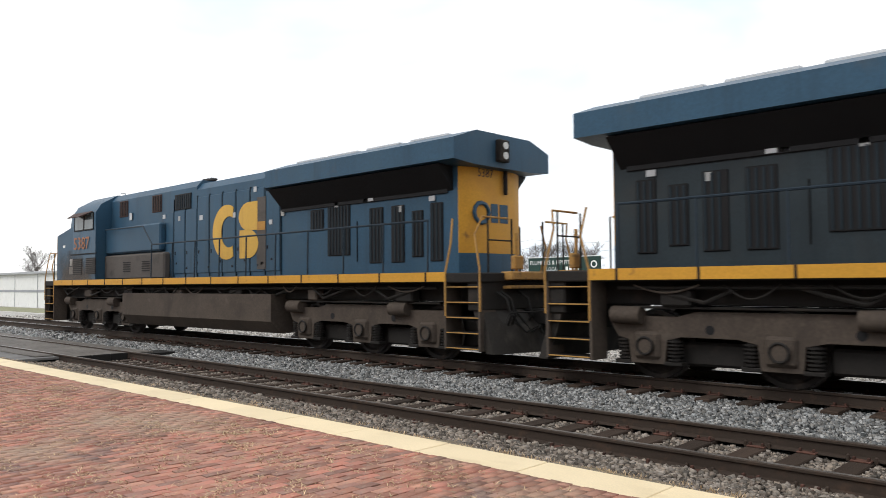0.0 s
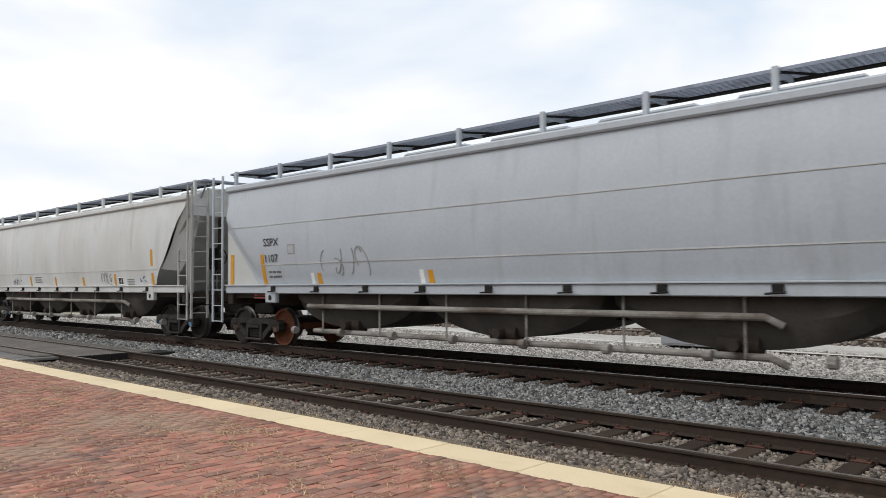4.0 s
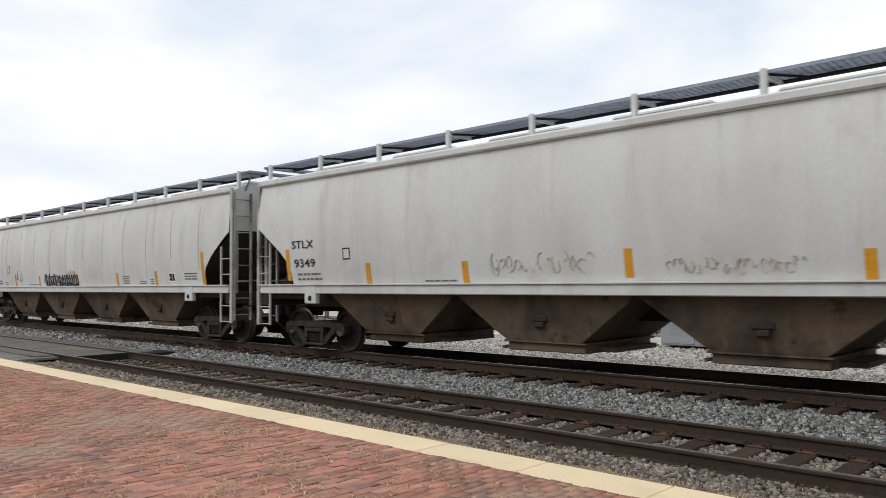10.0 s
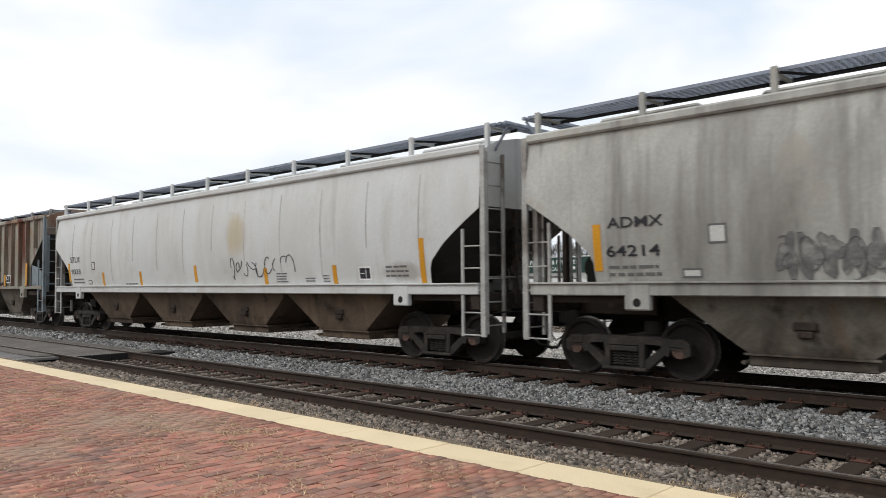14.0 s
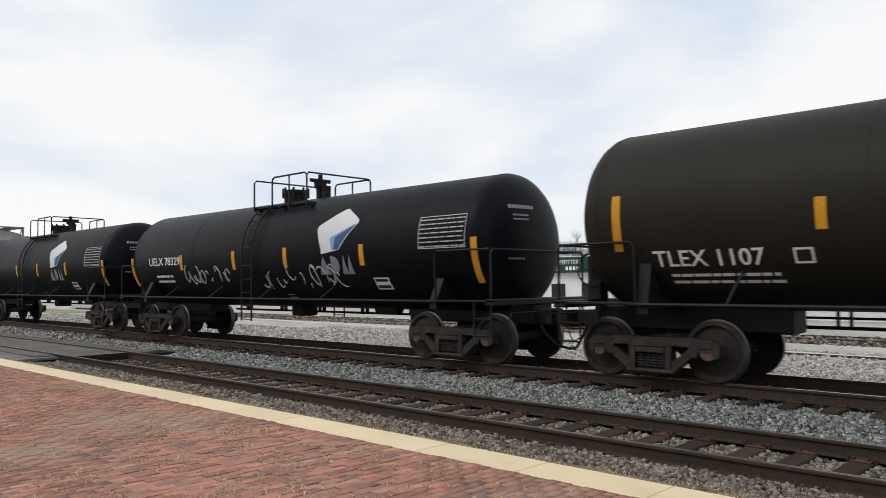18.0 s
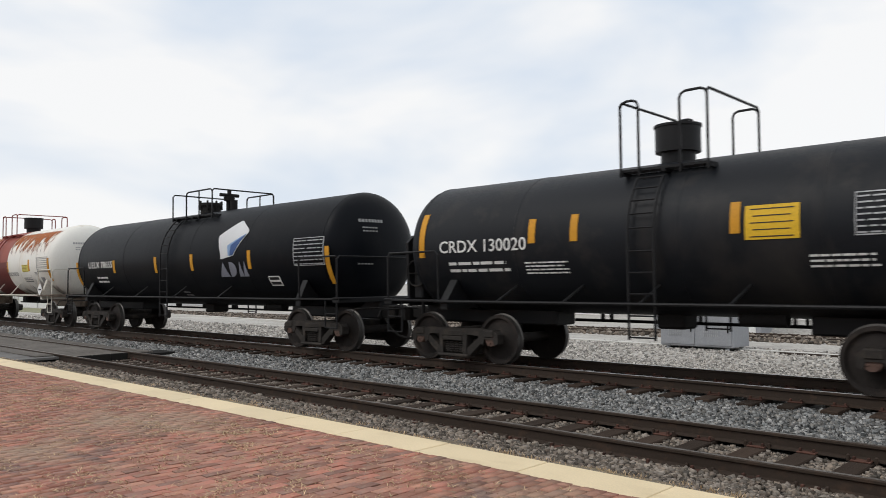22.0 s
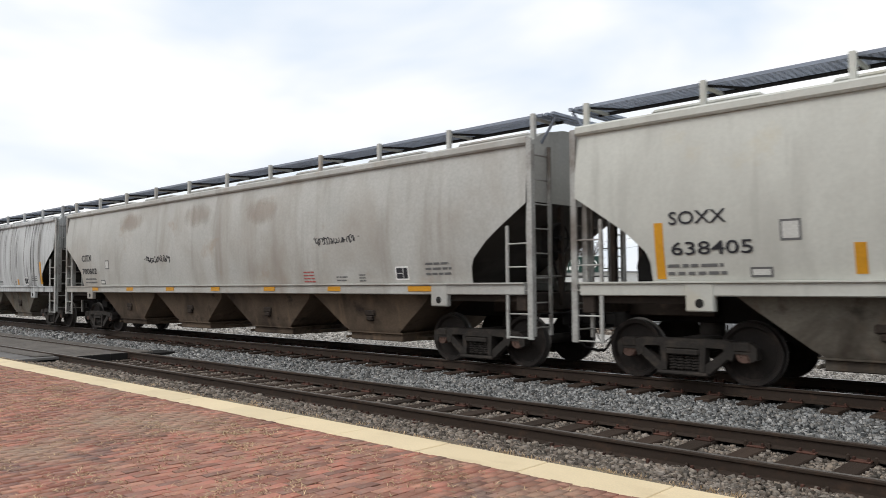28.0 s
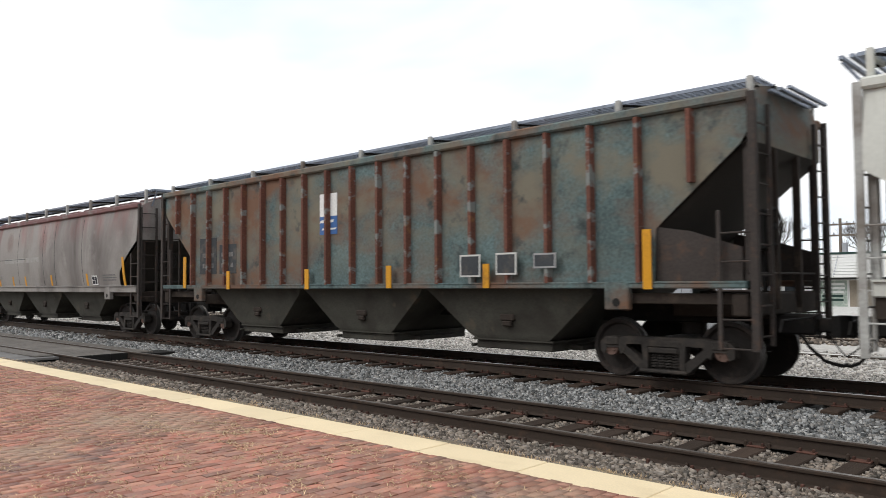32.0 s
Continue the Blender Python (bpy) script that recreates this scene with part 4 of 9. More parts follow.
M_GUSSET = material("blue_grey_plate", (0.22, 0.26, 0.28), 0.7, spots=(0.12, 0.11, 0.10), spot_scale=3, grain=25, vary=0.15)
CAR_WHITE = material("off_white_hopper_paint", (0.575, 0.590, 0.580), 0.55, wash=(0.49, 0.485, 0.46), wash_at=0.46, wash_soft=0.3, wash_scale=(0.7, 0.7, 0.25), streak=(0.40, 0.395, 0.37), streak_at=0.56, streak_soft=0.3, streak_scale=(3.0, 3.0, 0.22), spots=(0.42, 0.40, 0.36), spot_scale=1.1, spot_at=0.57, spot_soft=0.3, grain=20, vary=0.05, bump=0.05)
CAR_GREY = material("light_grey_hopper_paint", (0.43, 0.465, 0.50), 0.5, streak=(0.36, 0.38, 0.40), streak_scale=(2.5, 2.5, 0.25), grain=20, vary=0.05, bump=0.05)
CAR_SOOT = material("sooty_grey_hopper_paint", (0.47, 0.47, 0.435), 0.65, wash=(0.19, 0.182, 0.165), wash_at=0.45, wash_soft=0.22, wash_scale=(0.36, 0.36, 0.16), streak=(0.15, 0.144, 0.133), streak_at=0.52, streak_soft=0.26, streak_scale=(2.8, 2.8, 0.15), spots=(0.34, 0.315, 0.265), spot_scale=0.8, spot_at=0.57, grain=20, vary=0.1, bump=0.05)
CAR_SOOT_STREAKED = material("black_streaked_grey_hopper_paint", (0.50, 0.515, 0.515), 0.65, wash=(0.26, 0.26, 0.255), wash_at=0.47, wash_soft=0.22, wash_scale=(0.8, 0.8, 0.14), streak=(0.085, 0.083, 0.08), streak_at=0.50, streak_soft=0.18, streak_scale=(4.6, 4.6, 0.24), grain=20, vary=0.08, bump=0.05)
CAR_TAN = material("tan_grey_hopper_paint", (0.45, 0.45, 0.425), 0.65, wash=(0.31, 0.275, 0.235), wash_at=0.47, wash_soft=0.26, wash_scale=(0.55, 0.55, 0.3), streak=(0.26, 0.235, 0.205), streak_at=0.52, streak_soft=0.35, streak_scale=(2.2, 2.2, 0.18), spots=(0.33, 0.235, 0.16), spot_scale=0.8, spot_at=0.60, spot_soft=0.22, grain=20, vary=0.08, bump=0.05)
CAR_PINK = material("faded_red_grey_paint", (0.262, 0.245, 0.228), 0.65, wash=(0.112, 0.096, 0.091), wash_at=0.50, wash_soft=0.20, wash_scale=(0.45, 0.45, 0.14), streak=(0.26, 0.078, 0.078), streak_at=0.48, streak_soft=0.22, streak_scale=(0.9, 0.9, 0.25), fade=(2.9, 4.1), spots=(0.30, 0.282, 0.265), spot_scale=0.7, spot_at=0.56, grain=20, vary=0.1, bump=0.05)
CAR_PINK_EDGE = material("faded_red_chord", (0.165, 0.085, 0.083), 0.7, spots=(0.22, 0.20, 0.19), spot_scale=1.5, spot_at=0.52, grain=20, vary=0.1)
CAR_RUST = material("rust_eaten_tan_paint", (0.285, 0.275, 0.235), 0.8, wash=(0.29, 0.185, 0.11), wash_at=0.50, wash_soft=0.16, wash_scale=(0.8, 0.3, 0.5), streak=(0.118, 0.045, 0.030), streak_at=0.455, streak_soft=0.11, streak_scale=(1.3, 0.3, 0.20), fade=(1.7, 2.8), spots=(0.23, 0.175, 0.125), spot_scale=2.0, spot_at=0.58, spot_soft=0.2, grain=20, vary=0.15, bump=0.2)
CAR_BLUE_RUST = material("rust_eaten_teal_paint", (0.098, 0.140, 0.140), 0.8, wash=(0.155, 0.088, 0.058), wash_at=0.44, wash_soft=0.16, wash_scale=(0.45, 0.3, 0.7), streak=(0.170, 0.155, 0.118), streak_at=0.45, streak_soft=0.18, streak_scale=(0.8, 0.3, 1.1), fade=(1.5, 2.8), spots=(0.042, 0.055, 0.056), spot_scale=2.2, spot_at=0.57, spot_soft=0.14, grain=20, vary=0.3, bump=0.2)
BAY_BROWN = material("brake_dust_brown", (0.122, 0.090, 0.064), 0.85, wash=(0.048, 0.035, 0.026), wash_at=0.46, wash_soft=0.2, wash_scale=(0.8, 0.8, 0.9), streak=(0.19, 0.132, 0.086), streak_at=0.58, streak_scale=(3, 3, 0.5), spots=(0.034, 0.026, 0.021), spot_scale=2.6, spot_at=0.57, grain=25, vary=0.15)
BAY_DARK = material("black_olive_bay", (0.058, 0.056, 0.046), 0.8, wash=(0.028, 0.024, 0.020), wash_at=0.47, wash_soft=0.2, wash_scale=(0.7, 0.7, 0.9), spots=(0.10, 0.080, 0.058), spot_scale=2.2, spot_at=0.60, grain=25, vary=0.18)
BAY_GREY = material("dusty_grey_bay", (0.165, 0.150, 0.124), 0.85, wash=(0.058, 0.048, 0.038), wash_at=0.47, wash_soft=0.16, wash_scale=(0.8, 0.8, 0.9), streak=(0.14, 0.097, 0.064), streak_at=0.54, streak_scale=(3, 3, 0.5), spots=(0.04, 0.034, 0.028), spot_at=0.58, spot_scale=2.2, grain=25, vary=0.15)
TANK_BLACK = material("black_tank_paint", (0.0036, 0.0047, 0.0070), 0.46, spec=0.10, wash=(0.0095, 0.010, 0.0115), wash_at=0.54, wash_soft=0.2, wash_scale=(0.8, 0.8, 0.4), spots=(0.0085, 0.009, 0.0105), spot_scale=1.2, spot_at=0.55, grain=30, vary=0.1, bump=0.04)
TANK_BROWN = material("dusty_brown_black_tank_paint", (0.018, 0.0155, 0.012), 0.55, spec=0.14, spots=(0.019, 0.016, 0.013), spot_scale=1.0, grain=30, vary=0.12, bump=0.04)
TANK_WHITE = material("white_tank_paint", (0.76, 0.745, 0.69), 0.42, wash=(0.68, 0.59, 0.46), wash_at=0.55, wash_soft=0.25, wash_scale=(0.6, 0.6, 0.5), streak=(0.52, 0.46, 0.38), streak_at=0.58, streak_scale=(2, 2, 0.3), grain=25, vary=0.05, bump=0.04)
RED_BAND = material("dull_red_paint", (0.275, 0.068, 0.048), 0.5, wash=(0.20, 0.045, 0.034), wash_at=0.48, wash_scale=(0.9, 0.9, 0.5), streak=(0.16, 0.042, 0.033), streak_at=0.56, streak_scale=(4, 4, 0.3), grain=25, vary=0.1)
RED_DARK = material("dark_red_repaint", (0.135, 0.029, 0.025), 0.5, streak=(0.09, 0.022, 0.019), streak_scale=(3, 3, 0.4), grain=25, vary=0.12)
GRIME_CREAM = material("grimy_cream_frame", (0.17, 0.135, 0.105), 0.8, spots=(0.07, 0.05, 0.038), spot_scale=2.5, spot_at=0.48, grain=25, vary=0.2)
RED_TRIM = material("dull_red_trim", (0.22, 0.05, 0.04), 0.55, grain=25)
TANK_DUSTY = material("dusty_black_tank_paint", (0.011, 0.0125, 0.0155), 0.48, spec=0.16, wash=(0.040, 0.036, 0.033), wash_at=0.52, wash_soft=0.22, wash_scale=(0.7, 0.7, 0.35), spots=(0.025, 0.024, 0.024), spot_scale=1.6, spot_at=0.55, grain=30, vary=0.12, bump=0.04)
BLACK_TRIM = material("black_trim", (0.012, 0.012, 0.013), 0.5, grain=25)
CREAM_TRIM = material("cream_trim", (0.64, 0.61, 0.54), 0.55, wash=(0.36, 0.28, 0.21), wash_at=0.52, wash_scale=(0.9, 0.9, 0.9), spots=(0.22, 0.15, 0.10), spot_scale=4, spot_at=0.62, grain=25)
# The car's grey made paler for the light on the flat gusset.
CAR_GREY_LIT = material("lit_grey_gusset_paint", (0.52, 0.535, 0.52), 0.6, wash=(0.44, 0.44, 0.42), wash_at=0.5, wash_scale=(0.6, 0.6, 0.3), grain=20, vary=0.05)
PIPE_GRIME = material("grimy_off_white_pipe", (0.30, 0.285, 0.26), 0.7, wash=(0.11, 0.085, 0.068), wash_at=0.46, wash_soft=0.2, wash_scale=(0.9, 0.9, 2), grain=25, vary=0.15)
CAR_UNDER_PALE = material("dusty_pale_underbody", (0.20, 0.195, 0.18), 0.8, spots=(0.10, 0.095, 0.085), spot_scale=2, grain=25, vary=0.15)
CAR_PALE = material("pale_grey_yellowed_paint", (0.54, 0.545, 0.50), 0.6, wash=(0.40, 0.395, 0.36), wash_at=0.50, wash_soft=0.3, wash_scale=(0.6, 0.6, 0.22), streak=(0.34, 0.335, 0.305), streak_at=0.55, streak_soft=0.3, streak_scale=(2.4, 2.4, 0.18), spots=(0.52, 0.44, 0.28), spot_scale=0.6, spot_at=0.58, spot_soft=0.25, grain=20, vary=0.05, bump=0.05)
CAR_RUST_POST = material("rusted_tan_post", (0.19, 0.165, 0.13), 0.8, streak=(0.12, 0.058, 0.04), streak_at=0.45, streak_scale=(3, 3, 0.4), grain=25, vary=0.2)
CAR_BLUE_POST = material("rust_red_post", (0.135, 0.058, 0.042), 0.8, streak=(0.20, 0.215, 0.205), streak_at=0.54, streak_soft=0.06, streak_scale=(2, 2, 2.6), spots=(0.24, 0.12, 0.05), spot_scale=5, spot_at=0.6, grain=25, vary=0.2)


# ------------------------------------------------ paint and lettering on a car's near side
K, W, Y = M_BLACK_TEXT, M_TEXT_W, M_YELLOW
G = material("faded_grey_lettering", (0.30, 0.30, 0.30), 0.6, grain=30)
R = material("red_lettering", (0.36, 0.09, 0.08), 0.6, grain=30)
BL = material("blue_paint_mark", (0.06, 0.14, 0.34), 0.6, grain=30)
GP = material("pale_grey_panel", (0.44, 0.45, 0.46), 0.6, grain=30)
WB = material("off_white_panel", (0.55, 0.55, 0.52), 0.6, grain=30)
TB = material("black_panel", (0.02, 0.02, 0.022), 0.5, grain=30)
PLACARD_Y = material("bright_yellow_placard", (0.70, 0.43, 0.03), 0.5, grain=30, vary=0.1)
PY = material("pale_yellow_placard", (0.60, 0.52, 0.13), 0.55, grain=30)
FAINT = material("faded_black_stencil", (0.13, 0.13, 0.13), 0.6, grain=30)
SIDE = {}


def blotch(name, color, strength, scale, lo=0.68, hi=0.86):
    """Thin see-through paint or rust with a ragged outline."""
    m = material(name, color, 0.8, grain=25, vary=0.2)
    n, l = m.node_tree.nodes, m.node_tree.links
    co, uv, no = n.new("ShaderNodeTexCoord"), n.new("ShaderNodeUVMap"), n.new("ShaderNodeTexNoise")
    mp = n.new("ShaderNodeMapping")
    mp.inputs["Scale"].default_value = scale
    no.inputs["Scale"].default_value, no.inputs["Detail"].default_value, no.inputs["Roughness"].default_value = 1.0, 6, 0.6
    l.new(co.outputs["Object"], mp.inputs[0])
    l.new(mp.outputs[0], no.inputs["Vector"])
    gr = n.new("ShaderNodeTexGradient")
    gr.gradient_type = "LINEAR"
    l.new(uv.outputs[0], gr.inputs[0])
    ad = n.new("ShaderNodeMath")
    ad.operation = "ADD"
    l.new(no.outputs["Fac"], ad.inputs[0])
    l.new(gr.outputs["Fac"], ad.inputs[1])
    rp = n.new("ShaderNodeValToRGB")
    rp.color_ramp.elements[0].position, rp.color_ramp.elements[0].color = lo, (0, 0, 0, 1)
    rp.color_ramp.elements[1].position, rp.color_ramp.elements[1].color = hi, (strength, strength, strength, 1)
    l.new(ad.outputs[0], rp.inputs[0])
    l.new(rp.outputs[0], n["Principled BSDF"].inputs["Alpha"])
    return m


YS = blotch("yellow_stain", (0.66, 0.46, 0.15), 0.26, (3.0, 3.0, 0.5), 0.55, 1.1)
BS = blotch("brown_stain", (0.30, 0.20, 0.13), 0.26, (3.0, 3.0, 1.0), 0.60, 1.1)
SMUDGE = material("rusty_smudge", (0.45, 0.41, 0.37), 0.7, grain=25, vary=0.15)
RS = blotch("orange_rust", (0.335, 0.105, 0.032), 0.95, (5.0, 1.2, 3.0), 0.76, 0.96)
GS = blotch("brown_grime", (0.110, 0.066, 0.038), 0.85, (2.0, 2.0, 0.7), 0.56, 1.0)
PS = blotch("faded_red_stain", (0.32, 0.09, 0.085), 0.20, (4.0, 4.0, 0.3), 0.55, 1.1)


def sheet(c, x0, x1, z0, z1, mat, name, out=0.006, nx=1, label="", skew=0.0):
    """A thin painted patch that follows the car's side."""
    car, surf = c
    nz = max(1, int((z1 - z0) / 0.12))
    s = Shape()
    rows = []
    for k in range(nz + 1):
        z = z0 + (z1 - z0) * k / nz
        y = -surf(z) - out
        rows.append([(x0 + skew * k / nz, y, z), (x1 + skew * k / nz, y, z), (x1 + skew * k / nz, y + 0.02, z), (x0 + skew * k / nz, y + 0.02, z)])
    s.loft(rows)
    return part(name, s, mat, car, label)


def mark(c, x, z0, z1, flat=False):
    sheet((c[0], lambda z: 1.478) if flat else c, x - 0.07, x + 0.07, z0, z1, Y, "reflector_strip")


def sill_mark(c, x0, x1):
    part("reflector_strip", Shape().box(x0, x1, -1.572, -1.55, 1.36, 1.46), Y, c[0])


def panel(c, x0, x1, z0, z1, mat, edge):
    sheet(c, x0, x1, z0, z1, edge, "stencil_panel", 0.005)
    m = min(0.03, (x1 - x0) * 0.12)
    ob = sheet(c, x0 + m, x1 - m, z0 + m, z1 - m, mat, "stencil_field", 0.008)
    if mat is K:
        xm = x0 + (x1 - x0) * 0.6
        sheet(c, xm - 0.006, xm + 0.006, z0 + m, z1 - m, edge, "stencil_rule", 0.011)
        zm = (z0 + z1) / 2
        sheet(c, x0 + m * 2, xm - 0.03, zm - 0.006, zm + 0.006, edge, "stencil_rule", 0.011)


def placard(c, x0, x1, z0, z1, mat):
    sheet(c, x0, x1, z0, z1, PLACARD_Y if mat is Y else mat, "placard", 0.006)
    if mat in (Y, PY):
        n = 5
        for k in range(n):
            z = z0 + (z1 - z0) * (k + 0.35) / n
            w = (x1 - x0) * (0.40 - 0.05 * (k % 2))
            sheet(c, (x0 + x1) / 2 - w, (x0 + x1) / 2 + w, z, z + (z1 - z0) * 0.03, K, "placard_line", 0.010)


def bars(c, x0, x1, z0, z1, rows, mat):
    """Lines of writing too small to read."""
    car, surf = c
    rnd = random.Random(int(x0 * 100) + int(z0 * 1000))
    s = Shape()
    step = (z1 - z0) / rows
    for k in range(rows):
        za = z0 + step * (k + 0.22)
        zb = za + step * (0.42 if rows < 5 else 0.27)
        x = x0
        end = x1 - rnd.random() * (x1 - x0) * (0.12 if rows < 7 else 0.03)
        while x < end:
            if rows >= 7 and k != 2 and x0 + (x1 - x0) * 0.40 < x < x0 + (x1 - x0) * 0.48:
                x = x0 + (x1 - x0) * 0.48
            w = min(end - x, step * rnd.uniform(0.8, 2.6))
            ya, yb = -surf(za) - 0.007, -surf(zb) - 0.007
            s.add([(x, ya, za), (x + w, ya, za), (x + w, yb, zb), (x, yb, zb), (x, ya + 0.01, za), (x + w, ya + 0.01, za), (x + w, yb + 0.01, zb), (x, yb + 0.01, zb)],
                  [(0, 1, 2, 3), (7, 6, 5, 4), (0, 4, 5, 1), (1, 5, 6, 2), (2, 6, 7, 3), (3, 7, 4, 0)])
            x += w + step * rnd.uniform(0.25, 0.5)
    if rows >= 7:
        for xa, xb, za, zb in ((x0 - 0.03, x1 + 0.03, z0 - 0.01, z0 + 0.006), (x0 - 0.03, x1 + 0.03, z1 - 0.002, z1 + 0.014), (x0 - 0.03, x0 - 0.018, z0, z1), (x1 + 0.018, x1 + 0.03, z0, z1)):
            sheet(c, xa, xb, za, zb, G if mat is K else GP, "table_rule", 0.006)
    tagged(part("stencil_block", s, (G if rows >= 7 else FAINT) if mat is K else GP if rows >= 7 and mat is W else mat, car, smooth=0), kind="stuff")


def words(c, text, x, z, width, height, mat):
    """Readable letters laid on the car's side."""
    car, surf = c
    cu = bpy.data.curves.new("lettering", "FONT")
    cu.body, cu.size, cu.extrude, cu.resolution_u, cu.offset = text, 1.0, 0.0, 3, 0.009
    tmp = bpy.data.objects.new("lettering", cu)
    me = bpy.data.meshes.new_from_object(tmp)
    bpy.data.objects.remove(tmp)
    bpy.data.curves.remove(cu)
    xs_ = [v.co.x for v in me.vertices]
    ys_ = [v.co.y for v in me.vertices]
    kx, ky = width / (max(xs_) - min(xs_)), height / (max(ys_) - min(ys_))
    for v in me.vertices:
        zz = z + (v.co.y - min(ys_)) * ky
        v.co = (x + (v.co.x - min(xs_)) * kx, -surf(zz) - 0.014, zz)
    # each word a part of its own: split where the gap between letters is wide
    spans = sorted((min(me.vertices[i].co.x for i in p.vertices), max(me.vertices[i].co.x for i in p.vertices)) for p in me.polygons)
    cuts, reach = [], spans[0][1]
    for lo_, hi_ in spans:
        if lo_ - reach > 0.3 * height:
            cuts.append((lo_ + reach) / 2)
        reach = max(reach, hi_)
    bounds = [-1e9] + cuts + [1e9]
    for lo_, hi_ in zip(bounds, bounds[1:]):
        faces = [tuple(p.vertices) for p in me.polygons if lo_ < p.center.x < hi_]
        used = sorted({i for fc in faces for i in fc})
        index = {i: k for k, i in enumerate(used)}
        word = bpy.data.meshes.new("lettering")
        word.from_pydata([tuple(me.vertices[i].co) for i in used], [], [tuple(index[i] for i in fc) for fc in faces])
        word.materials.append(mat)
        part("lettering", word, None, car)
    bpy.data.meshes.remove(me)


def diamond(c, x, z, r):
    car, surf = c
    y = -max(surf(z - r * 0.6), surf(z + r), 0 if SIDE_KIND.get(id(car)) == "black" else 1.46) - 0.035
    part("placard", Shape().prism([(x - r, z), (x, z - r), (x + r, z), (x, z + r)], "y", y, y + 0.012), W, car, "white diamond-shaped placard")
    part("placard_line", Shape().box(x - r * 0.5, x + r * 0.5, y - 0.004, y, z - r * 0.12, z + r * 0.12), K, car)


def scrawl(c, x0, x1, z0, z1, mat, seed, fill=None):
    """Thin sprayed strokes that spell nothing; fill: bulging shapes of that paint under them."""
    car, surf = c
    rnd = random.Random(seed)
    s = Shape()
    hgt = z1 - z0
    n = max(3, int((x1 - x0) / (hgt * 0.40)))
    for k in range(n):
        wide = (x1 - x0) / n
        cx = x0 + wide * (k + 0.5)
        if fill:
            zc, ph = z0 + hgt * rnd.uniform(0.46, 0.54), rnd.uniform(0, 6.28)
            edge_ = []
            for j in range(22):
                a = j * 0.2856
                rr = 0.92 + 0.30 * math.sin(3 * a + ph) + 0.20 * math.sin(5 * a + 2 * ph)
                u, w = cx + wide * 0.52 * rr * math.cos(a), min(max(zc + hgt * 0.46 * rr * math.sin(a), z0), z1)
                edge_.append((u, w))
            fl = Shape()
            fl.add([(u, -surf(w) - 0.005, w) for u, w in edge_] + [(cx, -surf(zc) - 0.005, zc)], [(j, (j + 1) % 22, 22) for j in range(22)])
            tagged(part("sprayed_fill", fl, fill, car, smooth=0), kind="stuff")
            s.pipe([(u, -surf(w) - 0.006, w) for u, w in edge_ + edge_[:1]], 0.013 if mat is K else 0.005, 4)
        for stroke in range(rnd.choice((1, 2, 2))):
            a0, turn, q = rnd.uniform(0, 6.28), rnd.uniform(-5.5, 5.5), rnd.uniform(0.45, 1.0)
            slant, drift = rnd.uniform(-0.25, 0.25), rnd.uniform(-0.5, 0.5)
            zc = z0 + hgt * rnd.uniform(0.38, 0.62)
            pts = []
            for j in range(13):
                v = j / 12
                a = a0 + turn * v
                w = zc + hgt * 0.5 * q * math.sin(a) * (1 - 0.35 * v)
                w = min(max(w, z0), z1)
                u = cx + wide * (0.55 * math.cos(a) * (1 - 0.5 * v) + drift * (v - 0.5)) + slant * (w - zc)
                pts.append((u, -surf(w) - 0.003, w))
            s.pipe(pts, 0.011 if mat in (K, FAINT) else 0.014, 4)
    tagged(part("sprayed_scrawl", s, mat, car), kind="stuff")


def stain(c, x0, x1, z0, z1, mat):
    """A blotch that fades towards its lower edge."""
    car, surf = c
    me = bpy.data.meshes.new("stain")
    nx, nz_ = 16, 12
    vs, fs = [], []
    for i in range(nx + 1):
        for j in range(nz_ + 1):
            z = z0 + (z1 - z0) * j / nz_
            vs.append((x0 + (x1 - x0) * i / nx, -surf(z) - 0.004, z))
    for i in range(nx):
        for j in range(nz_):
            a = i * (nz_ + 1) + j
            fs.append((a, a + nz_ + 1, a + nz_ + 2, a + 1))
    me.from_pydata(vs, [], fs)
    uv = me.uv_layers.new(name="fade")
    for lp in me.loops:
        q = lp.vertex_index
        i, j = q // (nz_ + 1), q % (nz_ + 1)
        if mat is RS:
            f = float(np.interp(j / nz_, (0, 0.35, 0.75, 0.92, 1), (0.02, 0.26, 0.46, 0.50, 0.12))) * min(1, 7.0 * min(i, nx - i) / nx + 0.35)
        elif mat in (GS, LGS):
            f = 0.55 * (1 - j / nz_) * min(1, 3.0 * min(i, nx - i) / nx + 0.1)
        else:
            f = 0.60 * max(0.0, 1 - (2 * i / nx - 1) ** 2 - (2 * j / nz_ - 1) ** 2)
        uv.data[lp.index].uv = (f, 0)
    me.materials.append(mat)
    me.shade_smooth()
    part("rust_patch" if mat in (RS, GS) else "grime_stain" if mat is LGS else "paint_stain", me, None, car)


EMB_W = material("emblem_white", (0.62, 0.63, 0.64), 0.6, grain=25, vary=0.06)
EMB_B = material("emblem_blue", (0.045, 0.09, 0.23), 0.6, grain=25)
EMB_L = material("emblem_pale_blue", (0.22, 0.33, 0.52), 0.6, grain=25)
EMB_O = material("emblem_outline_grey", (0.20, 0.21, 0.25), 0.6, grain=25)


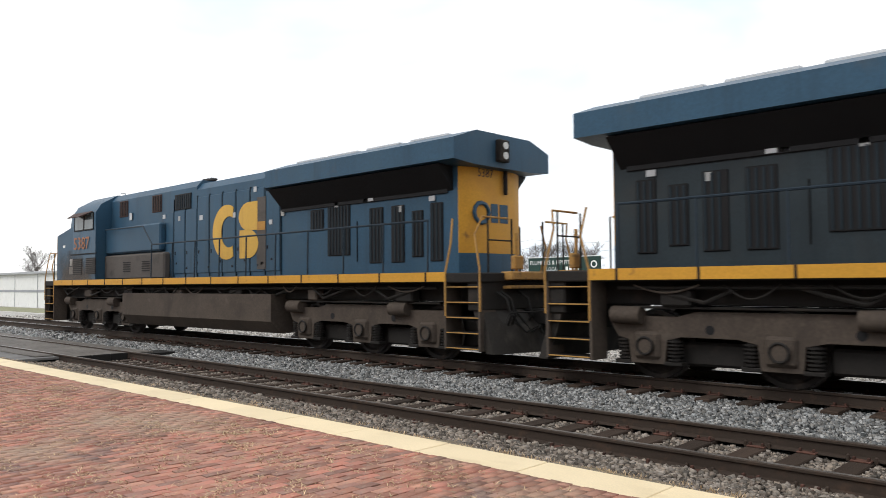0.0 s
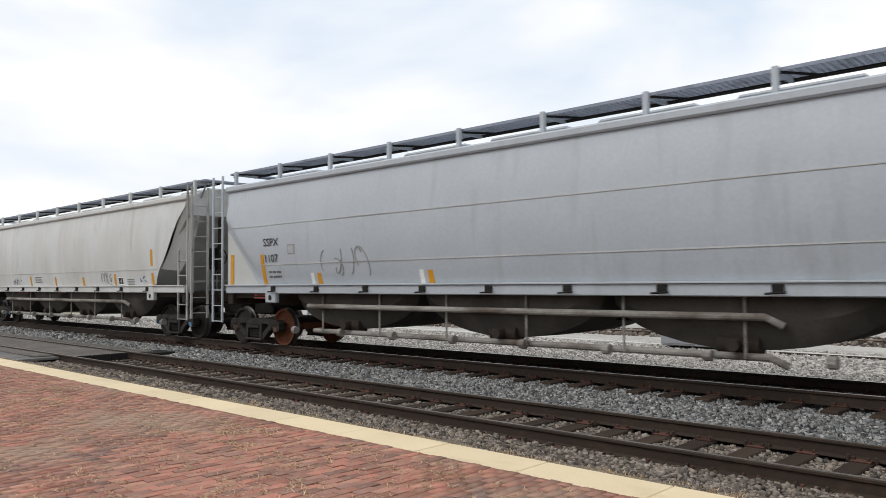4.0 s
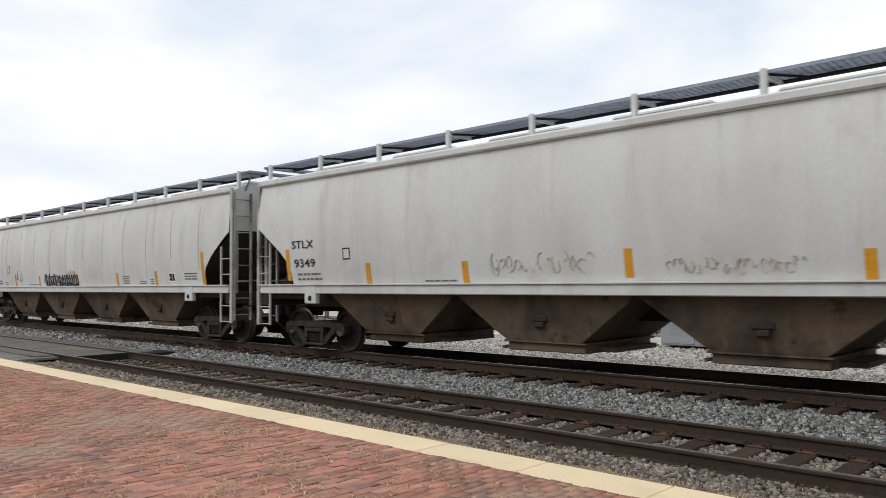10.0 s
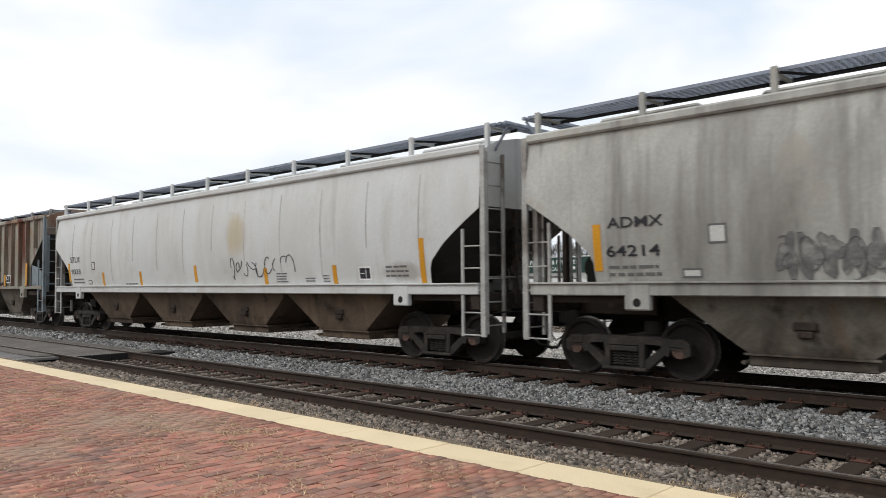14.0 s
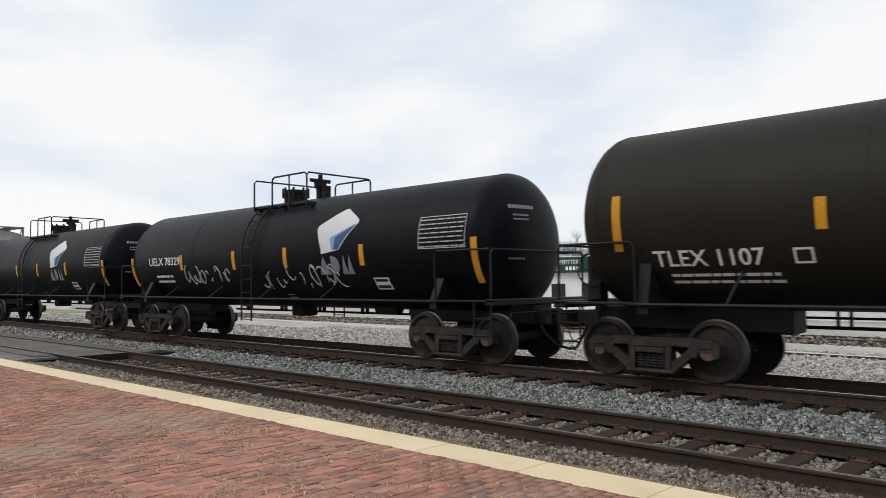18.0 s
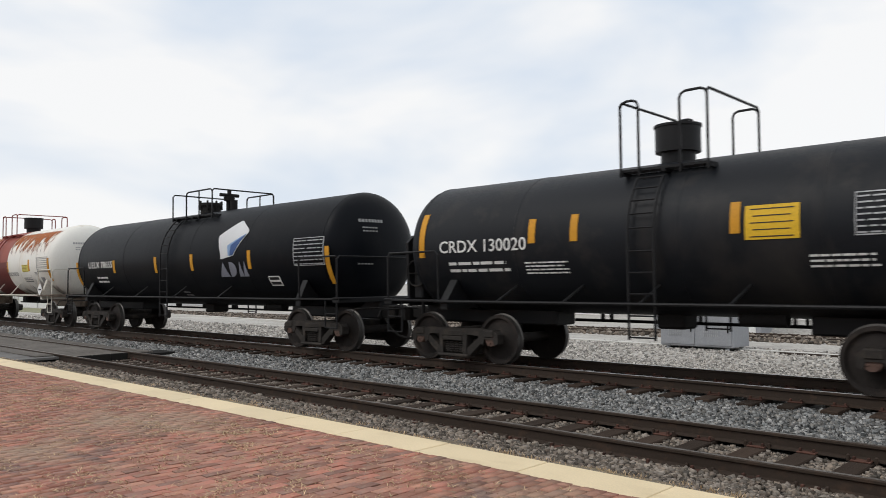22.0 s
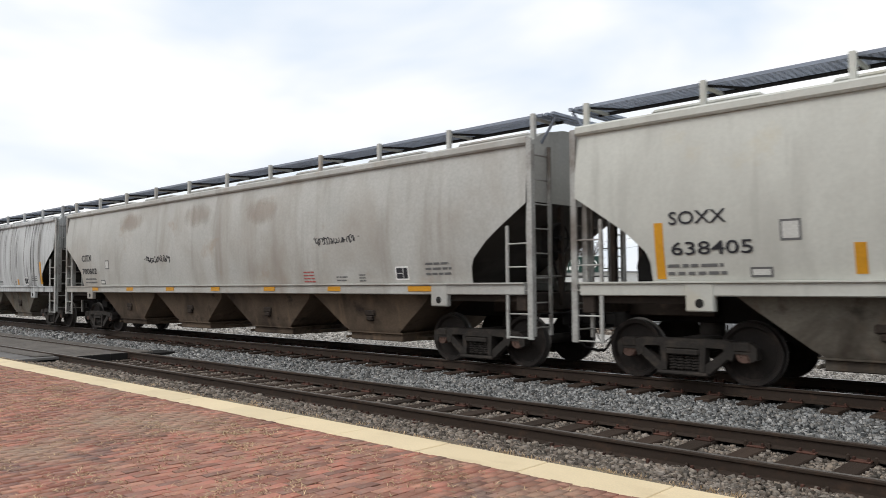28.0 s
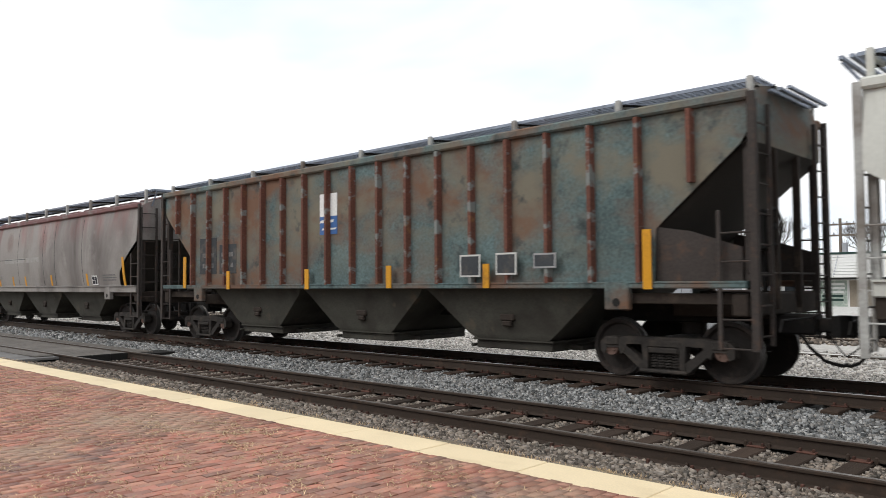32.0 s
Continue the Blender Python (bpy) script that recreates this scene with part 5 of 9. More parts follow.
def emblem(c, x0, x1, z0, z1, kind):
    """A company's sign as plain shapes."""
    car, surf = c
    cx, cz, a, b = (x0 + x1) / 2, (z0 + z1) / 2, (x1 - x0) / 2, (z1 - z0) / 2

    def flat(pts, mat, out, name):
        s = Shape()
        n = len(pts)
        f = [(cx + a * u, -surf(cz + b * w) - out, cz + b * w) for u, w in pts]
        s.add(f + [(x, y + 0.006, z) for x, y, z in f], [tuple(range(n)), tuple(range(2 * n - 1, n - 1, -1))] + [(k, (k + 1) % n, n + (k + 1) % n, n + k) for k in range(n)])
        part(name, s, mat, car, smooth=0)

    def rows(lo, hi, k0, k1, mat, out, name):
        """A shape between two edges, cut into bands so that it bends with the shell."""
        n = 14
        for k in range(n):
            u, v = k0 + (k1 - k0) * k / n, k0 + (k1 - k0) * (k + 1) / n
            flat([(lo(u), u), (hi(u), u), (hi(v), v), (lo(v), v)], mat, out, name)

    on_black = SIDE_KIND.get(id(car)) == "black"
    if kind == "leaf":
        if not on_black:
            lo = lambda w: float(np.interp(w, (-1.0, -0.9, 0.15, 0.30, 0.9, 1.0), (-0.30, -0.55, -0.98, -0.95, 0.05, 0.25)))
            hi = lambda w: float(np.interp(w, (-1.0, -0.9, -0.30, -0.15, 0.9, 1.0), (-0.10, 0.05, 0.95, 0.98, 0.55, 0.35)))
            rows(lo, hi, -1.0, 1.0, EMB_B, 0.008, "emblem_field")
            rows(lambda w: lo(w) + 0.10, lambda w: hi(w) - 0.10, -0.86, 0.88, EMB_L, 0.011, "emblem_field")
            rows(lambda w: lo(w) + 0.14, lambda w: min(hi(w) - 0.1, lo(w) + 0.14 + 0.62 * (1 - abs(w))), -0.80, 0.75, EMB_W, 0.014, "emblem_leaf")
            rows(lambda w: max(lo(w) + 0.2, hi(w) - 0.12 - 0.42 * (1 - abs(w + 0.1))), lambda w: hi(w) - 0.12, -0.55, 0.80, EMB_W, 0.014, "emblem_leaf")
        else:
            lo = lambda w: float(np.interp(w, (-1, -0.8, -0.3, 0.15, 0.3, 0.9, 1.0), (-0.72, -0.70, -0.86, -1.0, -0.96, -0.08, 0.10)))
            hi = lambda w: float(np.interp(w, (-1, -0.9, -0.2, 0.32, 0.48, 0.9, 1.0), (-0.58, 0.15, 0.60, 1.0, 0.95, 0.35, 0.22)))
            rows(lo, hi, -1.0, 1.0, EMB_W, 0.008, "emblem_leaf")
            rows(lambda w: hi(w) - float(np.interp(w, (-0.85, -0.3, 0.3), (0.25, 0.55, 0.02))), lambda w: hi(w) - 0.04, -0.85, 0.25, EMB_B, 0.012, "emblem_field")
            rows(lambda w: hi(w) - float(np.interp(w, (-0.85, -0.3, 0.3), (0.35, 0.80, 0.05))), lambda w: hi(w) - float(np.interp(w, (-0.85, -0.3, 0.3), (0.24, 0.54, 0.01))), -0.85, 0.25, EMB_L, 0.010, "emblem_field")
    else:
        # three plain shapes under the leaf: a triangle, a half disc and a pair of triangles
        mat = EMB_O if on_black else EMB_B
        rows(lambda w: -1.0 + 0.33 * (w + 0.9) / 1.8, lambda w: -0.34 - 0.33 * (w + 0.9) / 1.8, -0.9, 0.9, mat, 0.008, "emblem_shape")
        rows(lambda w: -0.24, lambda w: -0.22 + 0.44 * math.sqrt(max(0.0, 1 - (w / 0.93) ** 2)), -0.9, 0.9, mat, 0.008, "emblem_shape")
        for p in (0.34, 0.66):
            rows(lambda w, p=p: p + 0.15 * (w + 0.9) / 1.8, lambda w, p=p: p + 0.31 - 0.15 * (w + 0.9) / 1.8, -0.9, 0.9, mat, 0.008, "emblem_shape")


SPRAY = material('sprayed_grey_fill', (0.24, 0.24, 0.235), 0.7, spots=(0.42, 0.42, 0.40), spot_scale=5, spot_at=0.5, grain=25, vary=0.2)
SPRAY_DARK = material('sprayed_sooty_fill', (0.15, 0.15, 0.145), 0.75, spots=(0.30, 0.30, 0.28), spot_scale=4, spot_at=0.48, grain=25, vary=0.2)
SIDE_KIND = {}


# ------------------------------------------------ locomotive
LOCO_BLUE = material("dark_blue_loco_paint", (0.027, 0.070, 0.116), 0.42, wash=(0.036, 0.074, 0.108), wash_at=0.48, wash_soft=0.25, wash_scale=(0.8, 0.8, 0.3), streak=(0.019, 0.045, 0.072), streak_at=0.54, streak_soft=0.25, streak_scale=(3, 3, 0.25), spots=(0.055, 0.070, 0.084), spot_scale=0.8, spot_at=0.63, grain=25, vary=0.12, bump=0.03)
LOCO_YELLOW = material("orange_yellow_loco_paint", (0.54, 0.275, 0.035), 0.5, wash=(0.43, 0.20, 0.035), wash_at=0.5, wash_scale=(0.9, 0.9, 0.9), spots=(0.22, 0.11, 0.035), spot_scale=3, spot_at=0.62, spot_soft=0.12, grain=25, vary=0.1)
LOCO_SOOT = material("sooty_loco_paint", (0.022, 0.032, 0.038), 0.6, wash=(0.034, 0.034, 0.032), wash_at=0.5, wash_scale=(0.8, 0.8, 0.5), streak=(0.014, 0.020, 0.025), streak_at=0.48, streak_soft=0.3, streak_scale=(2, 2, 0.3), grain=25, vary=0.15, bump=0.03)
# Orange darkened by grime and by the shade on the nose front.
LOCO_NOSE = material("grimy_shaded_orange_paint", (0.44, 0.225, 0.045), 0.55, wash=(0.30, 0.15, 0.045), wash_at=0.5, wash_scale=(1.2, 1.2, 0.8), spots=(0.16, 0.095, 0.045), spot_scale=3.5, spot_at=0.56, streak=(0.22, 0.12, 0.05), streak_at=0.55, streak_scale=(3, 3, 0.5), grain=25, vary=0.15)
LOCO_GRIME = material("brown_grime_loco_paint", (0.085, 0.075, 0.068), 0.7, spots=(0.05, 0.045, 0.042), spot_scale=2, grain=25, vary=0.15)
LOCO_FRAME = material("grimy_loco_underframe", (0.018, 0.016, 0.0145), 0.75, spots=(0.035, 0.028, 0.023), spot_scale=3, grain=25, vary=0.2)
LOCO_TRUCK = material("dust_brown_loco_truck", (0.070, 0.055, 0.044), 0.8, wash=(0.040, 0.032, 0.027), wash_at=0.5, wash_scale=(1.2, 1.2, 1.2), spots=(0.10, 0.082, 0.066), spot_scale=4, spot_at=0.6, grain=25, vary=0.2)
LOCO_GRILL = material("dark_grille", (0.010, 0.010, 0.011), 0.6, grain=25)
LOCO_GRILL_RED = material("rusty_grille", (0.055, 0.032, 0.027), 0.7, grain=25)
LOCO_GLASS = material("cab_glass", (0.10, 0.125, 0.135), 0.06, grain=3, bump=0)
LOCO_RAILING = material("loco_handrail", (0.02, 0.032, 0.045), 0.5, grain=25)
LOCO_STEP = material("worn_step_paint", (0.36, 0.20, 0.06), 0.7, spots=(0.10, 0.075, 0.05), spot_scale=8, grain=25, vary=0.15)
LOCO_PLOUGH = material("scraped_black_plough", (0.028, 0.025, 0.022), 0.6, wash=(0.085, 0.072, 0.060), wash_at=0.5, wash_soft=0.2, wash_scale=(1.5, 1.5, 1.0), grain=25, vary=0.2)
# Pale base colour holds the sky's reflection in the panes.
LOCO_SCREEN = material("windscreen_glass_sky_tint", (0.30, 0.36, 0.40), 0.10, grain=3, bump=0)
LOCO_NUMBER = material("pale_yellow_number_paint", (0.46, 0.37, 0.15), 0.55, grain=25, vary=0.12)
LOCO_NUMBER_WORN = material("faded_orange_number_paint", (0.30, 0.14, 0.08), 0.6, spots=(0.10, 0.09, 0.09), spot_scale=6, grain=25, vary=0.2)
LOCO_SIGN = material("dull_gold_sign_paint", (0.56, 0.34, 0.07), 0.55, streak=(0.42, 0.24, 0.05), streak_at=0.52, streak_scale=(3, 3, 0.3), grain=25, vary=0.08)
LOCO_SEAM = material("dark_panel_joint", (0.012, 0.022, 0.030), 0.6, grain=25)
LGS = blotch("pale_brown_road_grime", (0.105, 0.088, 0.073), 0.70, (1.6, 1.6, 0.9), 0.52, 0.95)
LAMP_GLASS = material("headlight_glass", (0.55, 0.55, 0.52), 0.15, grain=20)
ME_LOCO_WHEEL = wheel_mesh(0.533, M_CAP_BROWN)


def locomotive(spot, front, label, number, tanks):
    """Six-axle diesel; front is 1 where the cab leads to +x, -1 where it leads to -x."""
    car, s0, E, ends = start_car("locomotive", spot, label, "locomotive")
    f = front
    F = lambda a, b: sorted((f * a, f * b))

    def add(name, mat, *boxes, c=0.02, lab="", parent=None):
        s = Shape()
        for x0, x1, y0, y1, z0, z1 in boxes:
            s.box(*F(x0, x1), y0, y1, z0, z1, c)
        return part(name, s, mat, parent or car, lab)

    # frame, walkway, stripe
    add("frame", LOCO_FRAME, (-10.2, 10.2, -1.0, 1.0, 1.15, 1.55))
    add("walkway", LOCO_FRAME, (-10.6, 10.6, -1.50, 1.50, 1.52, 1.70))
    for sg in (-1, 1):
        add("frame_stripe", LOCO_YELLOW, (-9.72, 9.66, *sorted((sg * 1.50, sg * 1.515)), 1.54, 1.72), c=0.004, lab="yellow stripe along the frame")
        x = -9.2
        while x < 9.2:
            add("stripe_joint", LOCO_FRAME, (x - 0.02, x + 0.02, *sorted((sg * 1.515, sg * 1.522)), 1.54, 1.72), c=0)
            x += 1.32
    # hood
    hood = Shape()
    ring = [(-0.95, 1.70), (-0.95, 4.12), (-0.78, 4.32), (0.78, 4.32), (0.95, 4.12), (0.95, 1.70)]
    rear = Shape().loft([[(f * x, y, z) for y, z in ring] for x in (-9.55, -3.4)])
    part("rear_hood", rear, LOCO_SOOT if f > 0 else LOCO_BLUE, car, "sooty grey-blue rear hood" if f > 0 else "")
    hood.loft([[(f * x, y, z + (0.10 if z > 2 else 0)) for y, z in ring] for x in (-3.4, 0.5)])
    hood.loft([[(f * x, y, z + (0.20 if z > 2 else 0)) for y, z in ring] for x in (0.5, 6.2)])
    part("hood", hood, LOCO_BLUE, car)
    end = Shape()
    ring2 = [(-0.95, 2.1), (-0.95, 4.0), (0.95, 4.0), (0.95, 2.1)]
    ring3 = [(-0.62, 2.1), (-0.62, 4.0), (0.62, 4.0), (0.62, 2.1)]
    end.loft([[(f * -9.548, y * 1.003, z) for y, z in ring2], [(f * -9.56, y, z) for y, z in ring2], [(f * -9.68, y, z) for y, z in ring3]])
    part("hood_end", end, LOCO_YELLOW, car, "orange-yellow rear hood end")
    endb = Shape()
    endb.loft([[(f * -9.548, y * 1.003, 1.70 + (z - 2.1) * 0.21) for y, z in ring2], [(f * -9.56, y, 1.70 + (z - 2.1) * 0.21) for y, z in ring2], [(f * -9.68, y, 1.70 + (z - 2.1) * 0.21) for y, z in ring3]])
    part("hood_end_base", endb, LOCO_BLUE, car)
    # radiator wings
    wing = Shape()
    sec = [(-0.94, 3.79), (-1.50, 3.84), (-1.50, 4.24), (-0.85, 4.46), (0.85, 4.46), (1.50, 4.24), (1.50, 3.84), (0.94, 3.79)]
    wing.loft([[(f * x, y * k, z) for y, z in sec] for x, k in ((-9.95, 1), (-3.75, 1), (-3.35, 0.8))])
    part("radiator", wing, LOCO_BLUE, car, "overhanging radiator housing")
    for sg in (-1, 1):
        slant = Shape().loft([[(f * x, sg * y_, z_) for y_, z_ in ((0.945, 3.32), (1.40, 3.80), (1.36, 3.815), (0.945, 3.815))] for x in (-9.42, -3.72)])
        part("radiator_screen", slant, LOCO_GRILL, car, "black slanting screen under the radiator overhang")
    for x in (-8.6, -7.2, -5.8, -4.6):
        add("radiator_grille", M_GALV, (x - 0.55, x + 0.55, -0.8, 0.8, 4.44, 4.52))
    add("rear_headlight", LOCO_FRAME, (-10.08, -9.93, -0.28, 0.02, 3.9, 4.34))
    for z in (4.02, 4.22):
        part("lamp_lens", Shape().rod((f * -10.10, -0.13, z), (f * -10.07, -0.13, z), 0.075, 14), LAMP_GLASS, car)
    if f < 0:
        lettering("5387", 0.24, M_BLACK_TEXT, car, pose(9.684, -0.52, 3.62, 90, 0, 90), depth=0.002)
        part("emblem_ring", Shape().pipe([(9.69, -0.42 + 0.22 * math.cos(k * 0.5236), 2.90 + 0.20 * math.sin(k * 0.5236)) for k in range(13)], 0.045, 6), LOCO_BLUE, car, "blue ring emblem")
        for y0_, y1_ in ((-0.12, 0.10), (0.16, 0.42)):
            add("emblem_block", LOCO_BLUE, (-9.68, -9.69, y0_, y1_, 2.72, 3.10), c=0.001)
    add("vertical_rib", LOCO_FRAME, (-9.78, -9.70, 0.25, 0.33, 3.3, 3.85))
    # doors, grilles, latches on the hood side
    for sg in (-1, 1):
        e0, e1 = sorted((sg * 0.94, sg * 0.975))
        for x0, x1, z0, z1, m in ((-8.6, -8.25, 1.95, 3.12, LOCO_GRILL), (-8.05, -7.72, 2.05, 3.0, LOCO_GRILL), (-7.5, -7.1, 1.95, 3.15, LOCO_GRILL), (-6.85, -6.4, 1.95, 3.15, LOCO_GRILL), (-6.0, -5.98, 2.0, 2.9, LOCO_GRILL),
                                  (-5.75, -4.95, 2.15, 3.3, LOCO_GRILL), (-4.8, -4.3, 2.75, 3.25, LOCO_GRILL), (1.4, 2.35, 3.72, 4.18, LOCO_GRILL), (3.2, 3.8, 3.75, 4.28, LOCO_GRILL_RED), (5.5, 6.1, 3.75, 4.28, LOCO_GRILL_RED)):
            x0, x1 = (x0 - 0.55, x1 - 0.55) if x0 < 1 else (x0 - 0.6, x1 - 0.6)
            gr_ = add("grille", m, (x0, x1, e0, e1, z0, z1), c=0.012)
            if x1 - x0 > 0.3:
                for k in range(max(3, int((x1 - x0) / 0.11))):
                    xx = x0 + 0.03 + k * 0.11
                    add("grille_bar", LOCO_SEAM if m is LOCO_GRILL else LOCO_GRILL, (xx, xx + 0.035, *sorted((sg * 0.975, sg * 0.988)), z0 + 0.03, z1 - 0.03), c=0, parent=gr_)
        # Dark screen strip also puts the overhang's shade into colour.
        add("intake_screen", LOCO_GRILL, (-9.3, -3.7, *sorted((sg * 0.955, sg * 0.985)), 3.28, 3.5), c=0.01, lab="intake screen under the radiator, dark with the overhang's shade")
        x = -3.6
        while x < 2.0:
            add("hood_door", LOCO_BLUE, (x, x + 0.62, e0, e1, 1.85, 3.68 if x > 0.2 else 4.0), c=0.012)
            add("door_latch", LOCO_GRILL, (x + 0.50, x + 0.55, *sorted((sg * 0.975, sg * 0.99)), 2.4, 2.5), c=0.005)
            x += 0.68
        for x, z in ((-8.0, 3.0), (-6.9, 3.3), (-3.8, 3.2), (1.4, 3.4), (3.0, 2.9), (-5.9, 3.25)):
            add("notice", M_DULL_TEXT, (x, x + 0.12, *sorted((sg * 0.975, sg * 0.985)), z, z + 0.13), c=0)
        add("louvre_panel", LOCO_GRIME, (2.0, 6.15, *sorted((sg * 0.95, sg * 1.18)), 1.71, 2.5), c=0.05)
        for x in (2.9, 4.2):
            for k in range(5):
                add("louvre", LOCO_GRILL, (x, x + 0.5, *sorted((sg * 1.18, sg * 1.195)), 1.95 + k * 0.07, 1.98 + k * 0.07), c=0)
        add("control_cabinet", LOCO_BLUE, (2.3, 6.15, *sorted((sg * 0.95, sg * 1.16)), 2.55, 3.4), c=0.05)
        # handrail along the walkway
        hr = Shape().pipe([(f * -9.2, sg * 1.44, 2.72), (f * 2.2, sg * 1.44, 2.72), (f * 2.9, sg * 1.40, 3.3), (f * 5.9, sg * 1.25, 3.35)], 0.022)
        part("handrail", hr, LOCO_RAILING, car)
        x = -9.2
        while x < 2.3:
            part("handrail_post", Shape().rod((f * x, sg * 1.46, 1.55), (f * x, sg * 1.44, 2.72), 0.019, 6), LOCO_RAILING, car)
            x += 1.27
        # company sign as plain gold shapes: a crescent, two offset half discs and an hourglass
        left = -3.85 if f > 0 else 0.45
        y = sg * 0.980

        def plate(outline):
            """A flat shape on the hood's side."""
            n = len(outline)
            s_ = Shape().add([(u, y + sg * d, w) for d in (0.0, 0.012) for u, w in outline], [tuple(range(n)), tuple(range(2 * n - 1, n - 1, -1))] + [(k, (k + 1) % n, n + (k + 1) % n, n + k) for k in range(n)])
            part("sign_shape", s_, LOCO_SIGN, car, "large gold sign shape", smooth=0)

        bow = [(left + 0.72 - 0.72 * math.sin(k * 0.1571), 2.93 - 0.74 * math.cos(k * 0.1571)) for k in range(-3, 24)]
        hollow = [(left + 0.84 - 0.40 * math.sin(k * 0.1571), 2.93 - 0.42 * math.cos(k * 0.1571)) for k in range(-3, 24)]
        plate(bow + hollow[::-1])
        plate([(left + 2.20, 2.92), (left + 2.20, 3.66)] + [(left + 1.80 - 0.48 * math.sin(k * 0.2094), 3.29 + 0.37 * math.cos(k * 0.2094)) for k in range(16)])
        plate([(left + 1.36, 2.94), (left + 1.36, 2.20)] + [(left + 1.76 + 0.48 * math.sin(k * 0.2094), 2.57 - 0.37 * math.cos(k * 0.2094)) for k in range(16)])
        if f > 0:
            x0_, x1_ = left + 2.16, left + 3.45
            mid_ = (x0_ + x1_) / 2
            plate([(x0_ + 0.02, 2.24), (x1_, 2.24), (x1_, 2.50), (x1_ - 0.16, 2.50), (mid_ + 0.17, 2.94), (x1_ - 0.16, 3.38), (x1_, 3.38), (x1_, 3.64), (x0_, 3.64), (x0_, 3.38), (x0_ + 0.14, 3.38), (mid_ - 0.17, 2.94), (x0_ + 0.14, 2.50), (x0_ + 0.02, 2.50)])
        else:
            add("worn_door", LOCO_GRIME, (-2.62, -3.02, *sorted((sg * 0.976, sg * 0.99)), 1.9, 3.75), c=0.004, lab="brown door with its paint worn away")
            add("worn_patch", LOCO_NOSE, (-2.64, -3.0, *sorted((sg * 0.99, sg * 0.996)), 2.9, 3.12), c=0.002)
        # panel joints, bolts and small notices
        for k in range(9):
            add("panel_joint", LOCO_SEAM, (-3.66 + 0.68 * k, -3.64 + 0.68 * k, *sorted((sg * 0.95, sg * 0.981)), 1.75, 4.05), c=0)
        for k in range(16):
            xx = -3.3 + 0.61 * k
            add("latch", LOCO_GRILL, (xx, xx + 0.06, *sorted((sg * 0.978, sg * 0.992)), 1.98 if k % 2 else 2.12, 2.04 if k % 2 else 2.18), c=0.004)
        for xx, zz, w_, h_ in ((-3.75, 3.86, 0.3, 0.10), (-3.2, 3.88, 0.22, 0.10), (-2.6, 3.90, 0.16, 0.16), (-3.3, 3.02, 0.16, 0.14), (-1.6, 3.30, 0.15, 0.16), (0.1, 3.34, 0.22, 0.16), (2.3, 3.52, 0.2, 0.14), (-2.9, 2.02, 0.14, 0.08), (4.55, 3.62, 0.22, 0.26), (-8.95, 3.16, 0.20, 0.12), (-7.1, 3.30, 0.2, 0.1)):
            add("notice", GP, (xx, xx + w_ * 0.8, *sorted((sg * 0.975, sg * 0.990)), zz, zz + h_ * 0.85), c=0)
        add("tread_plate", LOCO_SEAM, (-9.4, 9.0, *sorted((sg * 1.02, sg * 1.49)), 1.70, 1.712), c=0)
    horn = add("air_horn", LOCO_GRILL, (0.55, 0.95, -0.45, -0.25, 4.46, 4.52))
    for k in range(3):
        part("horn_bell", Shape().rod((f * (0.45 + 0.2 * k), -0.35, 4.58), (f * (0.75 + 0.2 * k), -0.35, 4.58), 0.03, 8, 0.085), LOCO_GRILL, horn)
    part("antenna", Shape().pipe([(f * 6.6, -0.3, 4.56), (f * 6.6, -0.3, 4.70), (f * 6.95, -0.3, 4.74)], 0.016, 5), M_GREY, car)
    for x, w in ((-2.6, 0.5), (-1.4, 0.35), (1.0, 0.6), (3.4, 0.4)):
        add("roof_housing", LOCO_BLUE, (x, x + w * 2, -0.5, 0.5, 4.30, 4.42))
    add("exhaust_stack", LOCO_FRAME, (0.2, 0.9, -0.3, 0.3, 4.3, 4.5))
    # cab
    cab = Shape()
    low = [(-1.48, 1.70), (-1.48, 3.95), (-1.30, 4.24), (-0.75, 4.56), (0.75, 4.56), (1.30, 4.24), (1.48, 3.95), (1.48, 1.70)]
    cab.loft([[(f * x, y, z) for y, z in low] for x in (6.15, 8.06)])
    brow = [(-1.48, 3.52), (-1.48, 3.95), (-1.30, 4.24), (-0.75, 4.56), (0.75, 4.56), (1.30, 4.24), (1.48, 3.95), (1.48, 3.52)]
    cab.loft([[(f * 8.05, y, z) for y, z in brow], [(f * (8.32 if z < 3.6 else 8.18 if z < 4.0 else 8.14), y * 0.985, z - (0.03 if z > 4 else 0)) for y, z in brow]])
    plan = [(8.04, -1.48), (9.45, -1.48), (9.74, -0.32), (9.74, 0.32), (9.45, 1.48), (8.04, 1.48)]
    crest = lambda x: 3.57 - 0.19 * (x - 8.04)
    cab.loft([[(f * x, y, 1.7) for x, y in plan], [(f * x, y, crest(x)) for x, y in plan]])
    part("cab", cab, LOCO_BLUE, car, "cab with a slanted windscreen and wide nose")
    for p, q in (((9.46, -1.475), (9.744, -0.32)), ((9.744, -0.32), (9.744, 0.32)), ((9.744, 0.32), (9.46, 1.475))):
        face = Shape().loft([[(f * (x + d), y, z) for x, y, d, z in ((*p, 0.0, 1.74), (*q, 0.0, 1.74), (*q, 0.022, 1.74), (*p, 0.022, 1.74))],
                             [(f * (x + d), y, z) for x, y, d, z in ((*p, 0.0, crest(p[0]) - 0.02), (*q, 0.0, crest(q[0]) - 0.02), (*q, 0.022, crest(q[0]) - 0.02), (*p, 0.022, crest(p[0]) - 0.02))]])
        part("nose_face", face, LOCO_NOSE, car, "grimy orange-yellow nose front with shade in its colour", smooth=0)
